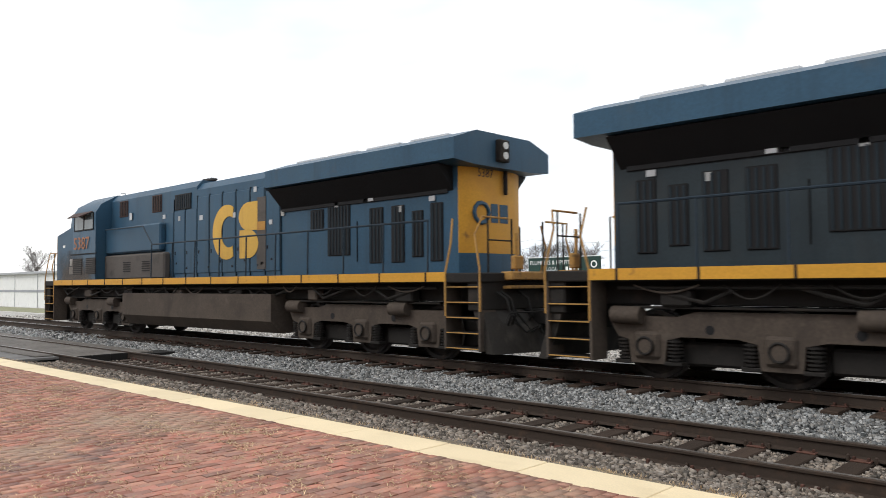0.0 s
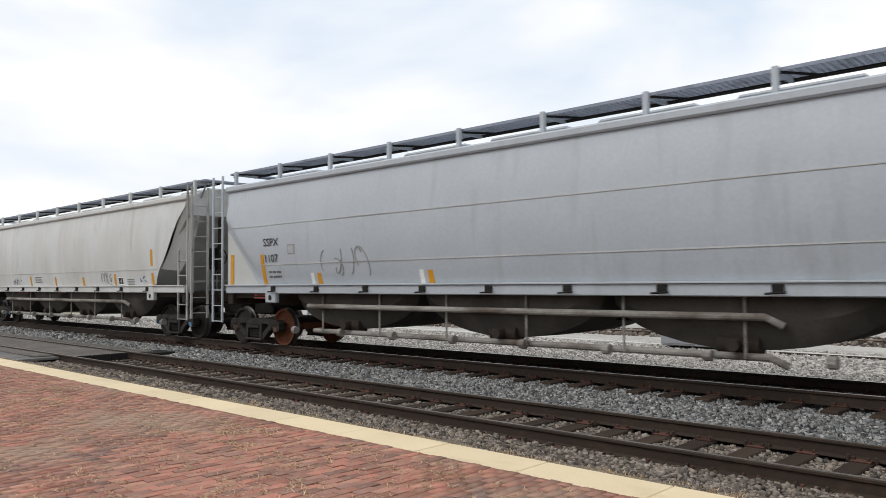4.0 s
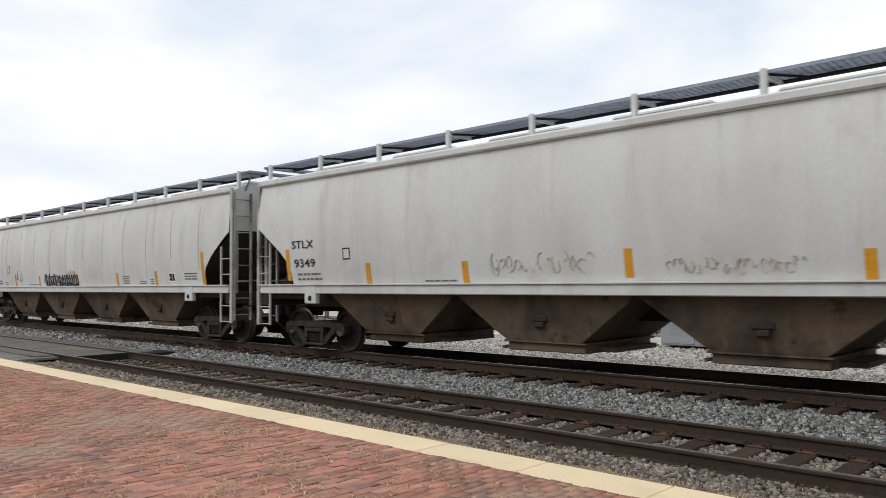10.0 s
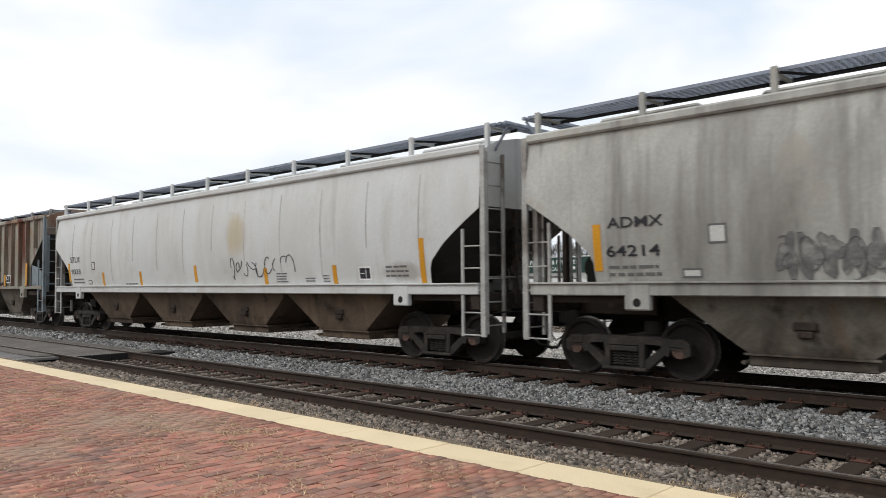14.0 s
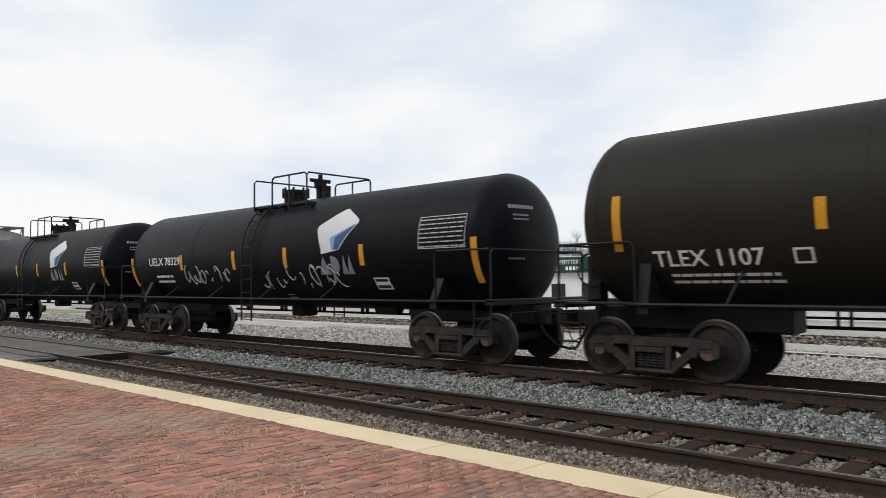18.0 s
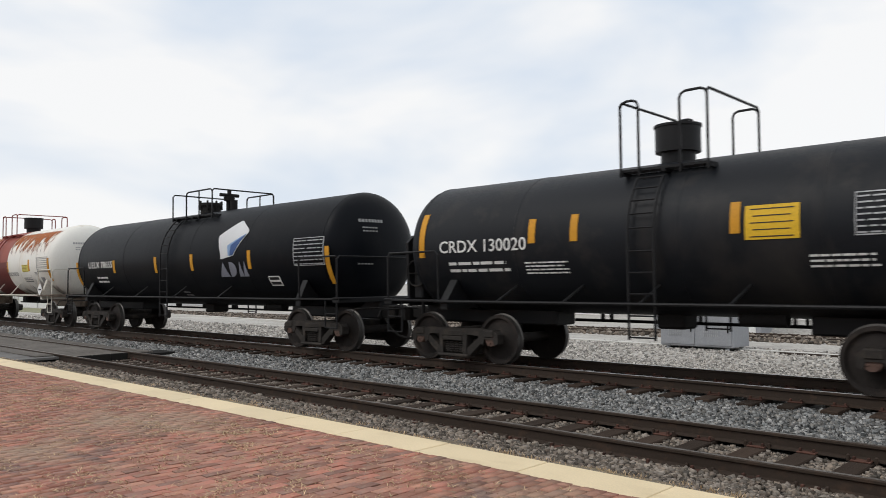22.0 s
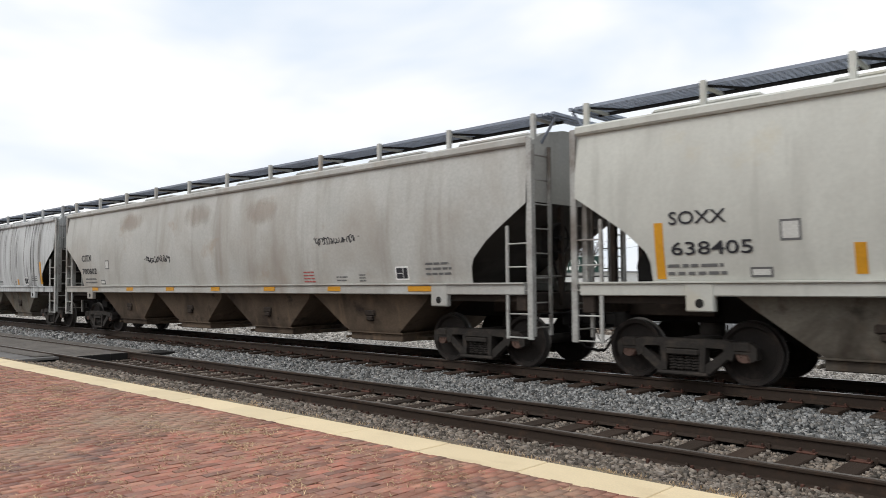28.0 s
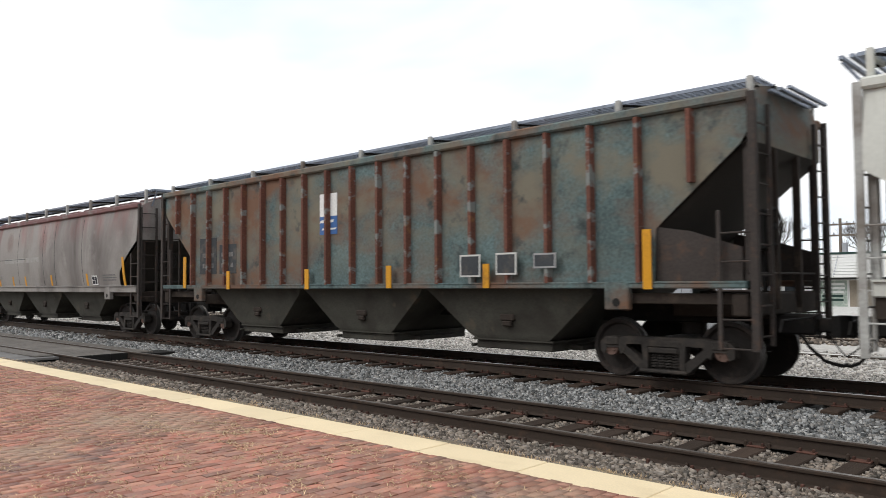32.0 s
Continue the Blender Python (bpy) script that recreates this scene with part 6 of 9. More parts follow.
    for y in (-0.14, 0.14):
        part("nose_handhold", Shape().pipe([(f * 9.52, y * 8, 3.10), (f * 9.60, y * 8, 3.12), (f * 9.84, y * 3, 3.16), (f * 9.74, y * 2.4, 3.16)], 0.012, 5), LOCO_GRILL, car)
    for y0, y1 in ((-1.36, -0.06), (0.06, 1.36)):
        ws = Shape()
        ws.add([(f * 8.325, y0, 3.60), (f * 8.325, y1, 3.60), (f * 8.205, y1, 3.97), (f * 8.205, y0, 3.97), (f * 8.28, y0, 3.58), (f * 8.28, y1, 3.58), (f * 8.16, y1, 3.97), (f * 8.16, y0, 3.97)],
               [(0, 1, 2, 3), (7, 6, 5, 4), (0, 4, 5, 1), (1, 5, 6, 2), (2, 6, 7, 3), (3, 7, 4, 0)])
        wsp = part("windscreen", ws, LOCO_SCREEN, car, "windscreen pane with a pale sky reflection in its colour")
        part("wiper", Shape().rod((f * 8.24, (y0 + y1) / 2, 3.96), (f * 8.33, (y0 + y1) / 2 + 0.2, 3.66), 0.012, 5), LOCO_GRILL, wsp)
    part("windscreen_visor", Shape().box(*F(8.16, 8.30), -1.30, 1.30, 3.98, 4.05, 0.015), LOCO_SEAM, car, "dark brow over the windscreen")
    for y in (-0.9, -0.3, 0.3, 0.9):
        part("marker_bracket", Shape().box(*F(8.15, 8.24), y - 0.05, y + 0.05, 4.08, 4.16, 0.01), LOCO_GRILL, car)
    for sg in (-1, 1):
        y = sg * 1.48
        wn = add("side_window", LOCO_GLASS, (6.35, 7.85, *sorted((y, y + sg * 0.012)), 3.42, 3.93), c=0.004)
        add("window_frame", LOCO_GRILL, (6.30, 6.35, *sorted((y, y + sg * 0.02)), 3.38, 3.97), (7.85, 7.90, *sorted((y, y + sg * 0.02)), 3.38, 3.97), (6.30, 7.90, *sorted((y, y + sg * 0.02)), 3.38, 3.42), (7.05, 7.13, *sorted((y, y + sg * 0.02)), 3.42, 3.93), c=0.004, parent=wn)
        sh = Shape().add([(f * 6.4, y, 3.98), (f * 8.0, y, 3.98), (f * 7.7, y + sg * 0.32, 3.80), (f * 6.7, y + sg * 0.32, 3.80), (f * 6.4, y, 4.01), (f * 8.0, y, 4.01), (f * 7.7, y + sg * 0.32, 3.83), (f * 6.7, y + sg * 0.32, 3.83)],
                         [(0, 1, 2, 3), (7, 6, 5, 4), (0, 4, 5, 1), (1, 5, 6, 2), (2, 6, 7, 3), (3, 7, 4, 0)])
        part("sunshade", sh, LOCO_GRILL_RED, wn)
        for x0, x1 in ((6.1, 6.9), (7.2, 8.0)):
            gr = add("cab_grille", LOCO_GRILL, (x0, x1, *sorted((y, y + sg * 0.012)), 1.9, 2.45), c=0.004)
            for k in range(8):
                add("slat", LOCO_GRIME, (x0 + 0.03, x1 - 0.03, *sorted((y + sg * 0.012, y + sg * 0.026)), 1.93 + 0.065 * k, 1.955 + 0.065 * k), c=0, parent=gr)
        add("cab_rail", LOCO_GRILL, (6.0, 8.2, *sorted((y, y + sg * 0.03)), 2.58, 2.61), c=0.004)
        for z0_, x0_ in ((1.92, 8.02), (2.20, 8.05)):
            add("notice", M_TEXT_W, (x0_, x0_ + 0.30 - (0.08 if z0_ > 2 else 0), *sorted((y, y + sg * 0.008)), z0_, z0_ + 0.25), c=0)
        add("notice", M_TEXT_W, (8.72, 8.92, *sorted((y, y + sg * 0.008)), 2.86, 2.95), c=0)
    near = (lambda z: 1.49)
    x_num = 6.6 if f > 0 else -7.9
    words((car, near), number, x_num, 2.75, 1.3, 0.42, LOCO_NUMBER if f > 0 else LOCO_NUMBER_WORN)
    stain((car, lambda z: 1.486), *F(6.16, 9.42), 1.72, 2.75, LGS)
    # nose details
    hl = add("headlight", LOCO_FRAME, (9.75, 9.84, -0.16, 0.16, 2.68, 3.14))
    for z in (2.80, 3.02):
        part("lamp_lens", Shape().rod((f * 9.84, 0, z), (f * 9.855, 0, z), 0.085, 14), LAMP_GLASS, hl)
    lean = math.atan2(0.284, 1.155)
    for sg in (-1, 1):
        spot_ = lambda u, z, o: pose(f * (9.46 + 0.284 * u + o), sg * (1.475 - 1.155 * u), z, 0, 0, f * sg * math.degrees(lean))
        nb = part("number_board", Shape().box(-0.03, 0.03, -0.30, 0.30, -0.09, 0.09, 0.01), M_BLACK_TEXT, car, "dark number board", at=spot_(0.32, 2.72, 0.03))
        part("number_bar", Shape().box(*sorted((f * 0.031, f * 0.036)), -0.22, 0.22, -0.05, 0.05), LOCO_NUMBER, nb)
        if sg < 0:
            ring_ = Shape().pipe([(0, 0.21 * math.cos(k * 0.5236), 0.21 * math.sin(k * 0.5236)) for k in range(13)], 0.05, 6)
            part("emblem_ring", ring_, LOCO_BLUE, car, "blue ring emblem", at=spot_(0.84, 2.42, 0.0))
        part("nose_rail", Shape().pipe([(f * 9.62, sg * 1.25, 1.75), (f * 9.70, sg * 1.15, 2.10), (f * 9.78, sg * 1.05, 2.62), (f * 9.60, sg * 1.0, 2.66)], 0.022), LOCO_STEP, car)
        for z in (1.95, 2.25, 2.55):
            part("nose_step", Shape().pipe([(f * 9.70, sg * 0.52, z), (f * 9.80, sg * 0.50, z), (f * 9.82, sg * 0.30, z), (f * 9.74, sg * 0.28, z)], 0.014, 5), LOCO_GRILL, car)
    # pilots, steps, end rails
    for ex in (-1, 1):
        q = lambda a, b: sorted((f * ex * a, f * ex * b))
        pl_ = Shape()
        for k in range(8):
            y_a, y_b = -1.40 + 0.35 * k, -1.05 + 0.35 * k
            bulge_ = lambda y: 0.32 * (1 - (y / 1.4) ** 2)
            pl_.add([(f * ex * (x + (bulge_(y) if x > 10.6 else 0)), y, z) for y in (y_a, y_b) for x, z in ((10.52, 1.02), (10.62, 0.70), (10.78, 0.24), (10.60, 0.24), (10.40, 0.70), (10.30, 1.02))],
                    [(0, 1, 7, 6), (1, 2, 8, 7), (2, 3, 9, 8), (3, 4, 10, 9), (4, 5, 11, 10), (5, 0, 6, 11)] + ([(0, 1, 2, 3, 4, 5)] if k == 0 else []) + ([(6, 7, 8, 9, 10, 11)] if k == 7 else []))
        part("pilot_plough", pl_, LOCO_PLOUGH, car, "worn black snow plough blade")
        part("pilot", Shape().box(*q(10.2, 10.56), -1.45, 1.45, 1.0, 1.70, 0.03), LOCO_FRAME, car, "grimy black end plate")
        part("anticlimber", Shape().box(*q(10.5, 10.78), -0.85, 0.85, 1.56, 1.72, 0.02).box(*q(10.5, 10.74), -0.85, 0.85, 1.40, 1.46, 0.01), LOCO_STEP, car)
        for y in (-1.05, -0.92, -0.40, 0.40, 0.92, 1.05):
            part("air_line_hose", Shape().pipe([(f * ex * 10.56, y, 1.35), (f * ex * 10.78, y * 0.98, 1.22), (f * ex * 10.86, y * 0.95, 0.92), (f * ex * 10.74, y * 0.9, 0.72)], 0.026), M_BLACK, car)
        part("cable_receptacle", Shape().box(*q(10.56, 10.68), -0.62, -0.36, 1.76, 2.02, 0.02).rod((f * ex * 10.6, -0.49, 1.7), (f * ex * 10.6, -0.49, 2.45), 0.03, 8), LOCO_STEP, car)
        add_y = ((-1.5, -1.05), (1.05, 1.5))
        for y0, y1 in add_y:
            for dx in (9.66, 10.5):
                part("step_side", Shape().box(*q(dx, dx + 0.05), y0, y1, 0.28, 1.70, 0.005), LOCO_TRUCK, car)
            yo_ = y0 if y0 < 0 else y1
            for z in (0.30, 0.58, 0.86, 1.14, 1.42):
                st_ = part("step", Shape().box(*q(9.72, 10.5), y0 + 0.01, y1 - 0.01, z, z + 0.03, 0.004), LOCO_FRAME, car)
                part("step_edge", Shape().box(*q(9.72, 10.5), *sorted((yo_, yo_ * 0.985)), z + 0.010, z + 0.030, 0.003), LOCO_STEP, st_, "worn yellow step edge")
            yo = y0 if y0 < 0 else y1
            g1 = Shape().pipe([(f * ex * 9.7, yo, 0.9), (f * ex * 9.7, yo, 1.7), (f * ex * 9.85, yo, 2.25), (f * ex * 9.8, yo * 0.93, 2.72)], 0.02)
            g2 = Shape().pipe([(f * ex * 10.55, yo, 1.0), (f * ex * 10.55, yo, 1.75), (f * ex * 10.4, yo * 0.97, 2.4), (f * ex * 10.5, yo * 0.9, 2.72), (f * ex * 10.5, yo * 0.4, 2.72)], 0.02)
            part("grab_rail", g1, LOCO_STEP, car)
            part("grab_rail", g2, LOCO_STEP, car)
        for y in (-1.2, -0.5, 0.5, 1.2):
            part("railing_post", Shape().rod((f * ex * 10.5, y, 1.7), (f * ex * 10.5, y, 2.72), 0.018, 6), LOCO_FRAME, car)
        part("end_railing", Shape().rod((f * ex * 10.5, -1.2, 2.3), (f * ex * 10.5, -0.5, 2.3), 0.015, 6), LOCO_FRAME, car)
        for y in (-0.75, -0.55, 0.55, 0.75):
            hs = Shape().pipe([(f * ex * 10.5, y, 1.1), (f * ex * 10.8, y, 0.8), (f * ex * 10.95, y * 0.9, 0.6), (f * ex * 11.05, y * 0.6, 0.72)], 0.02)
            part("brake_hose", hs, M_BLACK, car)
    # fuel tank
    ft = Shape()
    sec = [(-1.15, 0.33), (-1.42, 0.62), (-1.42, 1.28), (1.42, 1.28), (1.42, 0.62), (1.15, 0.33)]
    if tanks:
        sec2 = [(-1.15, 0.33), (-1.42, 0.55), (-1.42, 0.80), (-1.0, 0.82), (-1.0, 1.28), (1.42, 1.28), (1.42, 0.62), (1.15, 0.33)]
        ft.loft([[(f * x, y, z) for y, z in sec2] for x in (-3.3, 2.0)])
        ft.loft([[(f * x, y, z) for y, z in sec] for x in (-4.2, -3.32)])
        ft.loft([[(f * x, y, z) for y, z in sec] for x in (2.02, 3.9)])
        for x0, x1 in ((-3.1, -1.2), (-0.85, 1.15)):
            part("air_tank", Shape().rod((f * x0, -1.24, 1.05), (f * x1, -1.24, 1.05), 0.225, 20).rod((f * x0 - f * 0.06, -1.24, 1.05), (f * x0, -1.24, 1.05), 0.17, 20, 0.225).rod((f * x1, -1.24, 1.05), (f * x1 + f * 0.06, -1.24, 1.05), 0.225, 20, 0.17), LOCO_TRUCK, car, "dusty brown air tank")
    else:
        ft.loft([[(f * x, y, z) for y, z in sec] for x in (-3.9, 4.2)])
    part("fuel_tank", ft, LOCO_TRUCK, car, "dust-brown fuel tank slung under the frame")
    # pipes below the walkway
    for sg in (-1, 1):
        pz = Shape()
        rnd = random.Random(5)
        for k in range(9):
            x = -8.8 + k * 2.1
            pz.pipe([(f * x, sg * 1.25, 1.45), (f * (x + 0.4), sg * 1.3, 1.25 + 0.1 * rnd.random()), (f * (x + 0.9), sg * 1.3, 1.2), (f * (x + 1.4), sg * 1.25, 1.42)], 0.03)
        pz.pipe([(f * -9.3, sg * 1.3, 1.42), (f * 9.3, sg * 1.3, 1.42)], 0.03)
        tagged(part("piping", pz, LOCO_FRAME, car), kind="stuff")
        for k in range(13):
            x = -9.0 + k * 1.4
            z_ = 1.24 + 0.16 * rnd.random()
            w_ = rnd.uniform(0.5, 1.1)
            part("cable", Shape().pipe([(f * (x + w_ * q_ / 10), sg * 1.34, 1.46 - (1.46 - z_) * math.sin(math.pi * q_ / 10)) for q_ in range(11)], 0.016), LOCO_TRUCK if k % 3 == 0 else LOCO_FRAME, car)
        for k in range(6):
            x = -8.6 + k * 3.1
            part("junction_box", Shape().box(*sorted((f * x, f * (x + rnd.uniform(0.25, 0.6)))), *sorted((sg * 1.05, sg * 1.3)), 1.14, 1.40, 0.03), LOCO_TRUCK if k % 2 else LOCO_FRAME, car)
    # trucks
    for tx in (-6.9, 6.6):
        t = part("truck", Shape().box(*F(-1.9, 1.9), -0.5, 0.5, 0.55, 1.1, 0.05), LOCO_FRAME, car, at=(f * tx, 0, 0))
        for sg in (-1, 1):
            sf = Shape()
            o = sorted((sg * 0.98, sg * 1.14))
            pts = [(-2.62, 0.86), (-2.5, 0.98), (-1.5, 0.98), (-1.2, 1.06), (1.2, 1.06), (1.5, 0.98), (2.5, 0.98), (2.62, 0.86), (2.50, 0.66), (2.32, 0.62), (2.28, 0.26), (1.72, 0.26), (1.68, 0.62), (1.45, 0.68), (0.60, 0.68), (0.32, 0.62), (0.28, 0.26), (-0.28, 0.26), (-0.32, 0.62), (-0.60, 0.68), (-1.45, 0.68), (-1.68, 0.62), (-1.72, 0.26), (-2.28, 0.26), (-2.32, 0.62), (-2.50, 0.66)]
            sf.prism(pts, "y", *o)
            fr = part("side_frame", sf, LOCO_TRUCK, t)
            for ax in (-2.0, 0.0, 2.0):
                part("axle_box", Shape().box(ax - 0.22, ax + 0.22, *sorted((sg * 1.10, sg * 1.20)), 0.33, 0.75, 0.05).rod((ax, sg * 1.19, 0.533), (ax, sg * 1.235, 0.533), 0.13, 16), LOCO_TRUCK, fr)
                for dx in (-0.42, 0.42):
                    cs_ = Shape()
                    for k in range(6):
                        cs_.rod((ax + dx, sg * 1.06, 0.32 + 0.055 * k), (ax + dx, sg * 1.06, 0.348 + 0.055 * k), 0.115, 12)
                    cs_.rod((ax + dx, sg * 1.06, 0.28), (ax + dx, sg * 1.06, 0.66), 0.07, 8)
                    cs_.box(ax + dx - 0.14, ax + dx + 0.14, *sorted((sg * 0.95, sg * 1.16)), 0.24, 0.30, 0.01)
                    part("coil_spring", cs_, LOCO_FRAME, fr)
            for ex in (-2.55, 1.0):
                part("brake_cylinder", Shape().rod((ex, sg * 1.2, 1.0), (ex + 0.5, sg * 1.2, 1.0), 0.14, 14), LOCO_TRUCK, fr)
            for bx in (-1.06, 1.06):
                part("brake_rigging", Shape().box(bx - 0.5, bx + 0.5, *sorted((sg * 0.84, sg * 0.93)), 0.24, 0.6, 0.04), LOCO_FRAME, fr)
            for ax in (-2.0, 0.0, 2.0):
                rg_ = Shape().pipe([(ax + 0.13 * math.cos(q_ * 0.5236), sg * 1.238, 0.533 + 0.13 * math.sin(q_ * 0.5236)) for q_ in range(13)], 0.022, 5)
                part("bearing_ring", rg_, LOCO_FRAME, fr)
            for ax in (-1.0, 1.0):
                part("frame_hole", Shape().rod((ax, sg * 1.13, 0.80), (ax, sg * 1.145, 0.80), 0.07, 14), LOCO_GRILL, fr)
            part("brake_rod", Shape().pipe([(-2.4, sg * 1.22, 1.12), (2.4, sg * 1.22, 1.12)], 0.02), LOCO_FRAME, fr)
        for ax in (-1.35, 0.65, 2.6):
            part("traction_motor", Shape().box(ax - 0.42, ax + 0.30, -0.62, 0.62, 0.22, 0.85, 0.08), LOCO_FRAME, t)
        for ax in (-2.0, 0.0, 2.0):
            w = part("wheelset", ME_LOCO_WHEEL, None, t, at=(ax, 0, 0.533))
            ROLLING.append((w, 0.533, ax, 0, f * tx + s0))
    couplers(car, ends, 10.2)
    return car


locomotive((-30.05, -8.81, -30.7, -7.95), -1, "dark blue diesel locomotive with an orange-yellow rear end", "5387", False)
locomotive((-7.35, 13.55, -7.95, 14.7), 1, "dark blue diesel locomotive with an orange-yellow nose", "5475", True)

# ------------------------------------------------ the train, from its head: where each body and coupling stands at the clip's start
SIDE[2] = hopper((15.5, 33.78, 14.7, 34.8), "white covered hopper car with smooth sides and long unloading pipes", CAR_WHITE, CAR_UNDER_PALE, 4, "none", "blue", pneumatic=True, ending="long")
SIDE[3] = hopper((35.81, 53.4, 34.8, 54.35), "light grey covered hopper car with rounded sides and a rusty wheel", CAR_GREY, CAR_UNDER_PALE, 3, bulge=0.17, ribs="none", cap="rust", pneumatic=True, ending="gusset", inset=1.26)
SIDE[4] = tank((55, 73.93, 54.35, 74.57), "long black tank car with yellow reflector strips and yellow lettering", TANK_BLACK, 1.47, 2.53, trim=BLACK_TRIM, cap="brown", deck=(-4.9, 1.4), ladder_x=-4.4, dome_x=0.12, dome_kind="wide", rails=((-3.9, -0.2), (0.78, 1.4)), top=4.56)
SIDE_KIND[id(SIDE[4][0])] = "black"
SIDE[5] = tank((75.5, 94.34, 74.57, 95.1), "long black tank car with yellow reflector strips and yellow lettering", TANK_BLACK, 1.47, 2.53, trim=BLACK_TRIM, cap="brown", deck=(-4.9, 1.4), ladder_x=-4.4, dome_x=0.12, dome_kind="wide", rails=((-3.9, -0.2), (0.78, 1.4)), top=4.56)
SIDE_KIND[id(SIDE[5][0])] = "black"
SIDE[6] = hopper((95.92, 115.83, 95.1, 116.5), "off-white covered hopper car with brown bays and sprayed scrawls", CAR_WHITE, BAY_BROWN)
SIDE[7] = hopper((117.16, 137.09, 116.5, 137.8), "off-white covered hopper car with brown bays and tall dark end cut-outs", CAR_WHITE, BAY_BROWN, ribs="none")
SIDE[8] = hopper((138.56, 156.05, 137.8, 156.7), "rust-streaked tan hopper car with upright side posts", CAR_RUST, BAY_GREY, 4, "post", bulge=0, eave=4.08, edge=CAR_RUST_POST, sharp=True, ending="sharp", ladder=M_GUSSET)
SIDE[9] = hopper((157.43, 177.38, 156.7, 177.9), "off-white covered hopper car with a yellow stain and black scrawl", CAR_WHITE, BAY_BROWN)
SIDE[10] = hopper((178.42, 198.42, 177.9, 199), "soot-streaked grey covered hopper car with a blue leaf emblem", CAR_SOOT, BAY_GREY, ribs="none")
SIDE[11] = tank((199.76, 214.47, 199, 215.1), "black tank car with a white leaf emblem", TANK_BLACK, 1.37, 2.3, trim=BLACK_TRIM, deck=(-0.8, 1.43), ladder_x=-0.42, dome_x=0.0, rails=((0.0, 1.43),), top=4.18)
SIDE_KIND[id(SIDE[11][0])] = "black"
SIDE[12] = tank((215.94, 230.65, 215.1, 231.5), "black tank car with a white leaf emblem and grey scrawls", TANK_BLACK, 1.37, 2.3, trim=BLACK_TRIM, deck=(-0.8, 1.43), ladder_x=-0.42, dome_x=0.0, rails=((0.0, 1.43),), top=4.18)
SIDE_KIND[id(SIDE[12][0])] = "black"
SIDE[13] = tank((232.3, 248.58, 231.5, 249.4), "dusty brown-black tank car with a drum-shaped valve housing", TANK_BROWN, 1.47, 2.53, trim=BLACK_TRIM, deck=(-1.1, 0.8), ladder_x=-0.68, dome_x=0.56, rails=((-0.23, 0.8),), top=4.49, dome_kind="drum")
SIDE_KIND[id(SIDE[13][0])] = "black"
SIDE[14] = tank((250.17, 263.1, 249.4, 263.95), "rust-stained white tank car with a red middle band", TANK_WHITE, 1.4, 2.46, band=RED_BAND, band_at=(-1.1, 1.45), trim=CREAM_TRIM, deck=(-0.49, 1.28), ladder_x=0.15, dome_x=0.21, rails=((-0.49, -0.1), (0.66, 1.28)), top=4.52, dome_kind="drum", ladder_mat=RED_TRIM, dome_mat=BLACK_TRIM, frame_mat=GRIME_CREAM, inset=1.72, lower_band=True)
SIDE[15] = tank((264.81, 279.53, 263.95, 280.45), "black tank car with a white leaf emblem", TANK_BLACK, 1.37, 2.3, trim=BLACK_TRIM, deck=(-0.8, 1.43), ladder_x=-0.42, dome_x=0.0, rails=((0.0, 1.43),), top=4.18)
SIDE_KIND[id(SIDE[15][0])] = "black"
SIDE[16] = tank((281.37, 292.1, 280.45, 293.15), "short dusty black tank car with a drum-like valve housing", TANK_DUSTY, 1.27, 2.22, trim=BLACK_TRIM, deck=(-0.42, 1.04), ladder_x=0.1, dome_x=0.08, rails=((-0.42, -0.1), (0.6, 1.04)), top=4.41, dome_kind="drum", shield=True)
SIDE_KIND[id(SIDE[16][0])] = "black"
SIDE[17] = tank((294.2, 307.75, 293.15, 308.6), "white tank car with a red middle band and red ladder", TANK_WHITE, 1.37, 2.4, band=RED_BAND, band_at=(-1.64, 1.25), trim=CREAM_TRIM, deck=(-1.17, 1.34), ladder_x=-0.35, dome_x=-0.1, rails=((-1.17, -0.6), (0.2, 1.34)), top=4.29, ladder_mat=RED_TRIM, housing=(-5.85, 5.3), frame_mat=GRIME_CREAM, dome_mat=RED_TRIM)
SIDE[18] = tank((309.49, 322.14, 308.6, 322.8), "white tank car with a red band and wide black manway", TANK_WHITE, 1.4, 2.44, band=RED_BAND, band_at=(-1.7, 1.41), trim=CREAM_TRIM, deck=(-0.84, 0.97), ladder_x=-0.2, dome_x=-0.16, rails=((-0.84, -0.5), (0.29, 0.97)), top=4.38, dome_kind="tier", ladder_mat=RED_TRIM, dome_mat=BLACK_TRIM, frame_mat=GRIME_CREAM, lower_band=True, inset=1.72)
SIDE[19] = hopper((323.5, 343.43, 322.8, 344), "grey covered hopper car with heavy black soot streaks", CAR_SOOT_STREAKED, BAY_GREY, seam=M_SEAM_DARK)
SIDE[20] = hopper((344.6, 364.62, 344, 365.1), "tan-grey stained covered hopper car with orange strips on its sill", CAR_TAN, BAY_BROWN, ribs="none")
SIDE[21] = hopper((365.6, 385.6, 365.1, 386.1), "pale grey covered hopper car with yellowed sides", CAR_PALE, BAY_GREY, ribs="none")
SIDE[22] = hopper((386.66, 403.23, 386.1, 404), "grey covered hopper car with faded red paint", CAR_PINK, BAY_DARK, 3, edge=CAR_PINK_EDGE, ladder=M_LADDER_DARK, ribs="none")
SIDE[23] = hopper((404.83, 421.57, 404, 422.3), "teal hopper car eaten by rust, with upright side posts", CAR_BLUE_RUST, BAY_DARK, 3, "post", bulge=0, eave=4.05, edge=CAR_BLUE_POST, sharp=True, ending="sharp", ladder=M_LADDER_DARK)
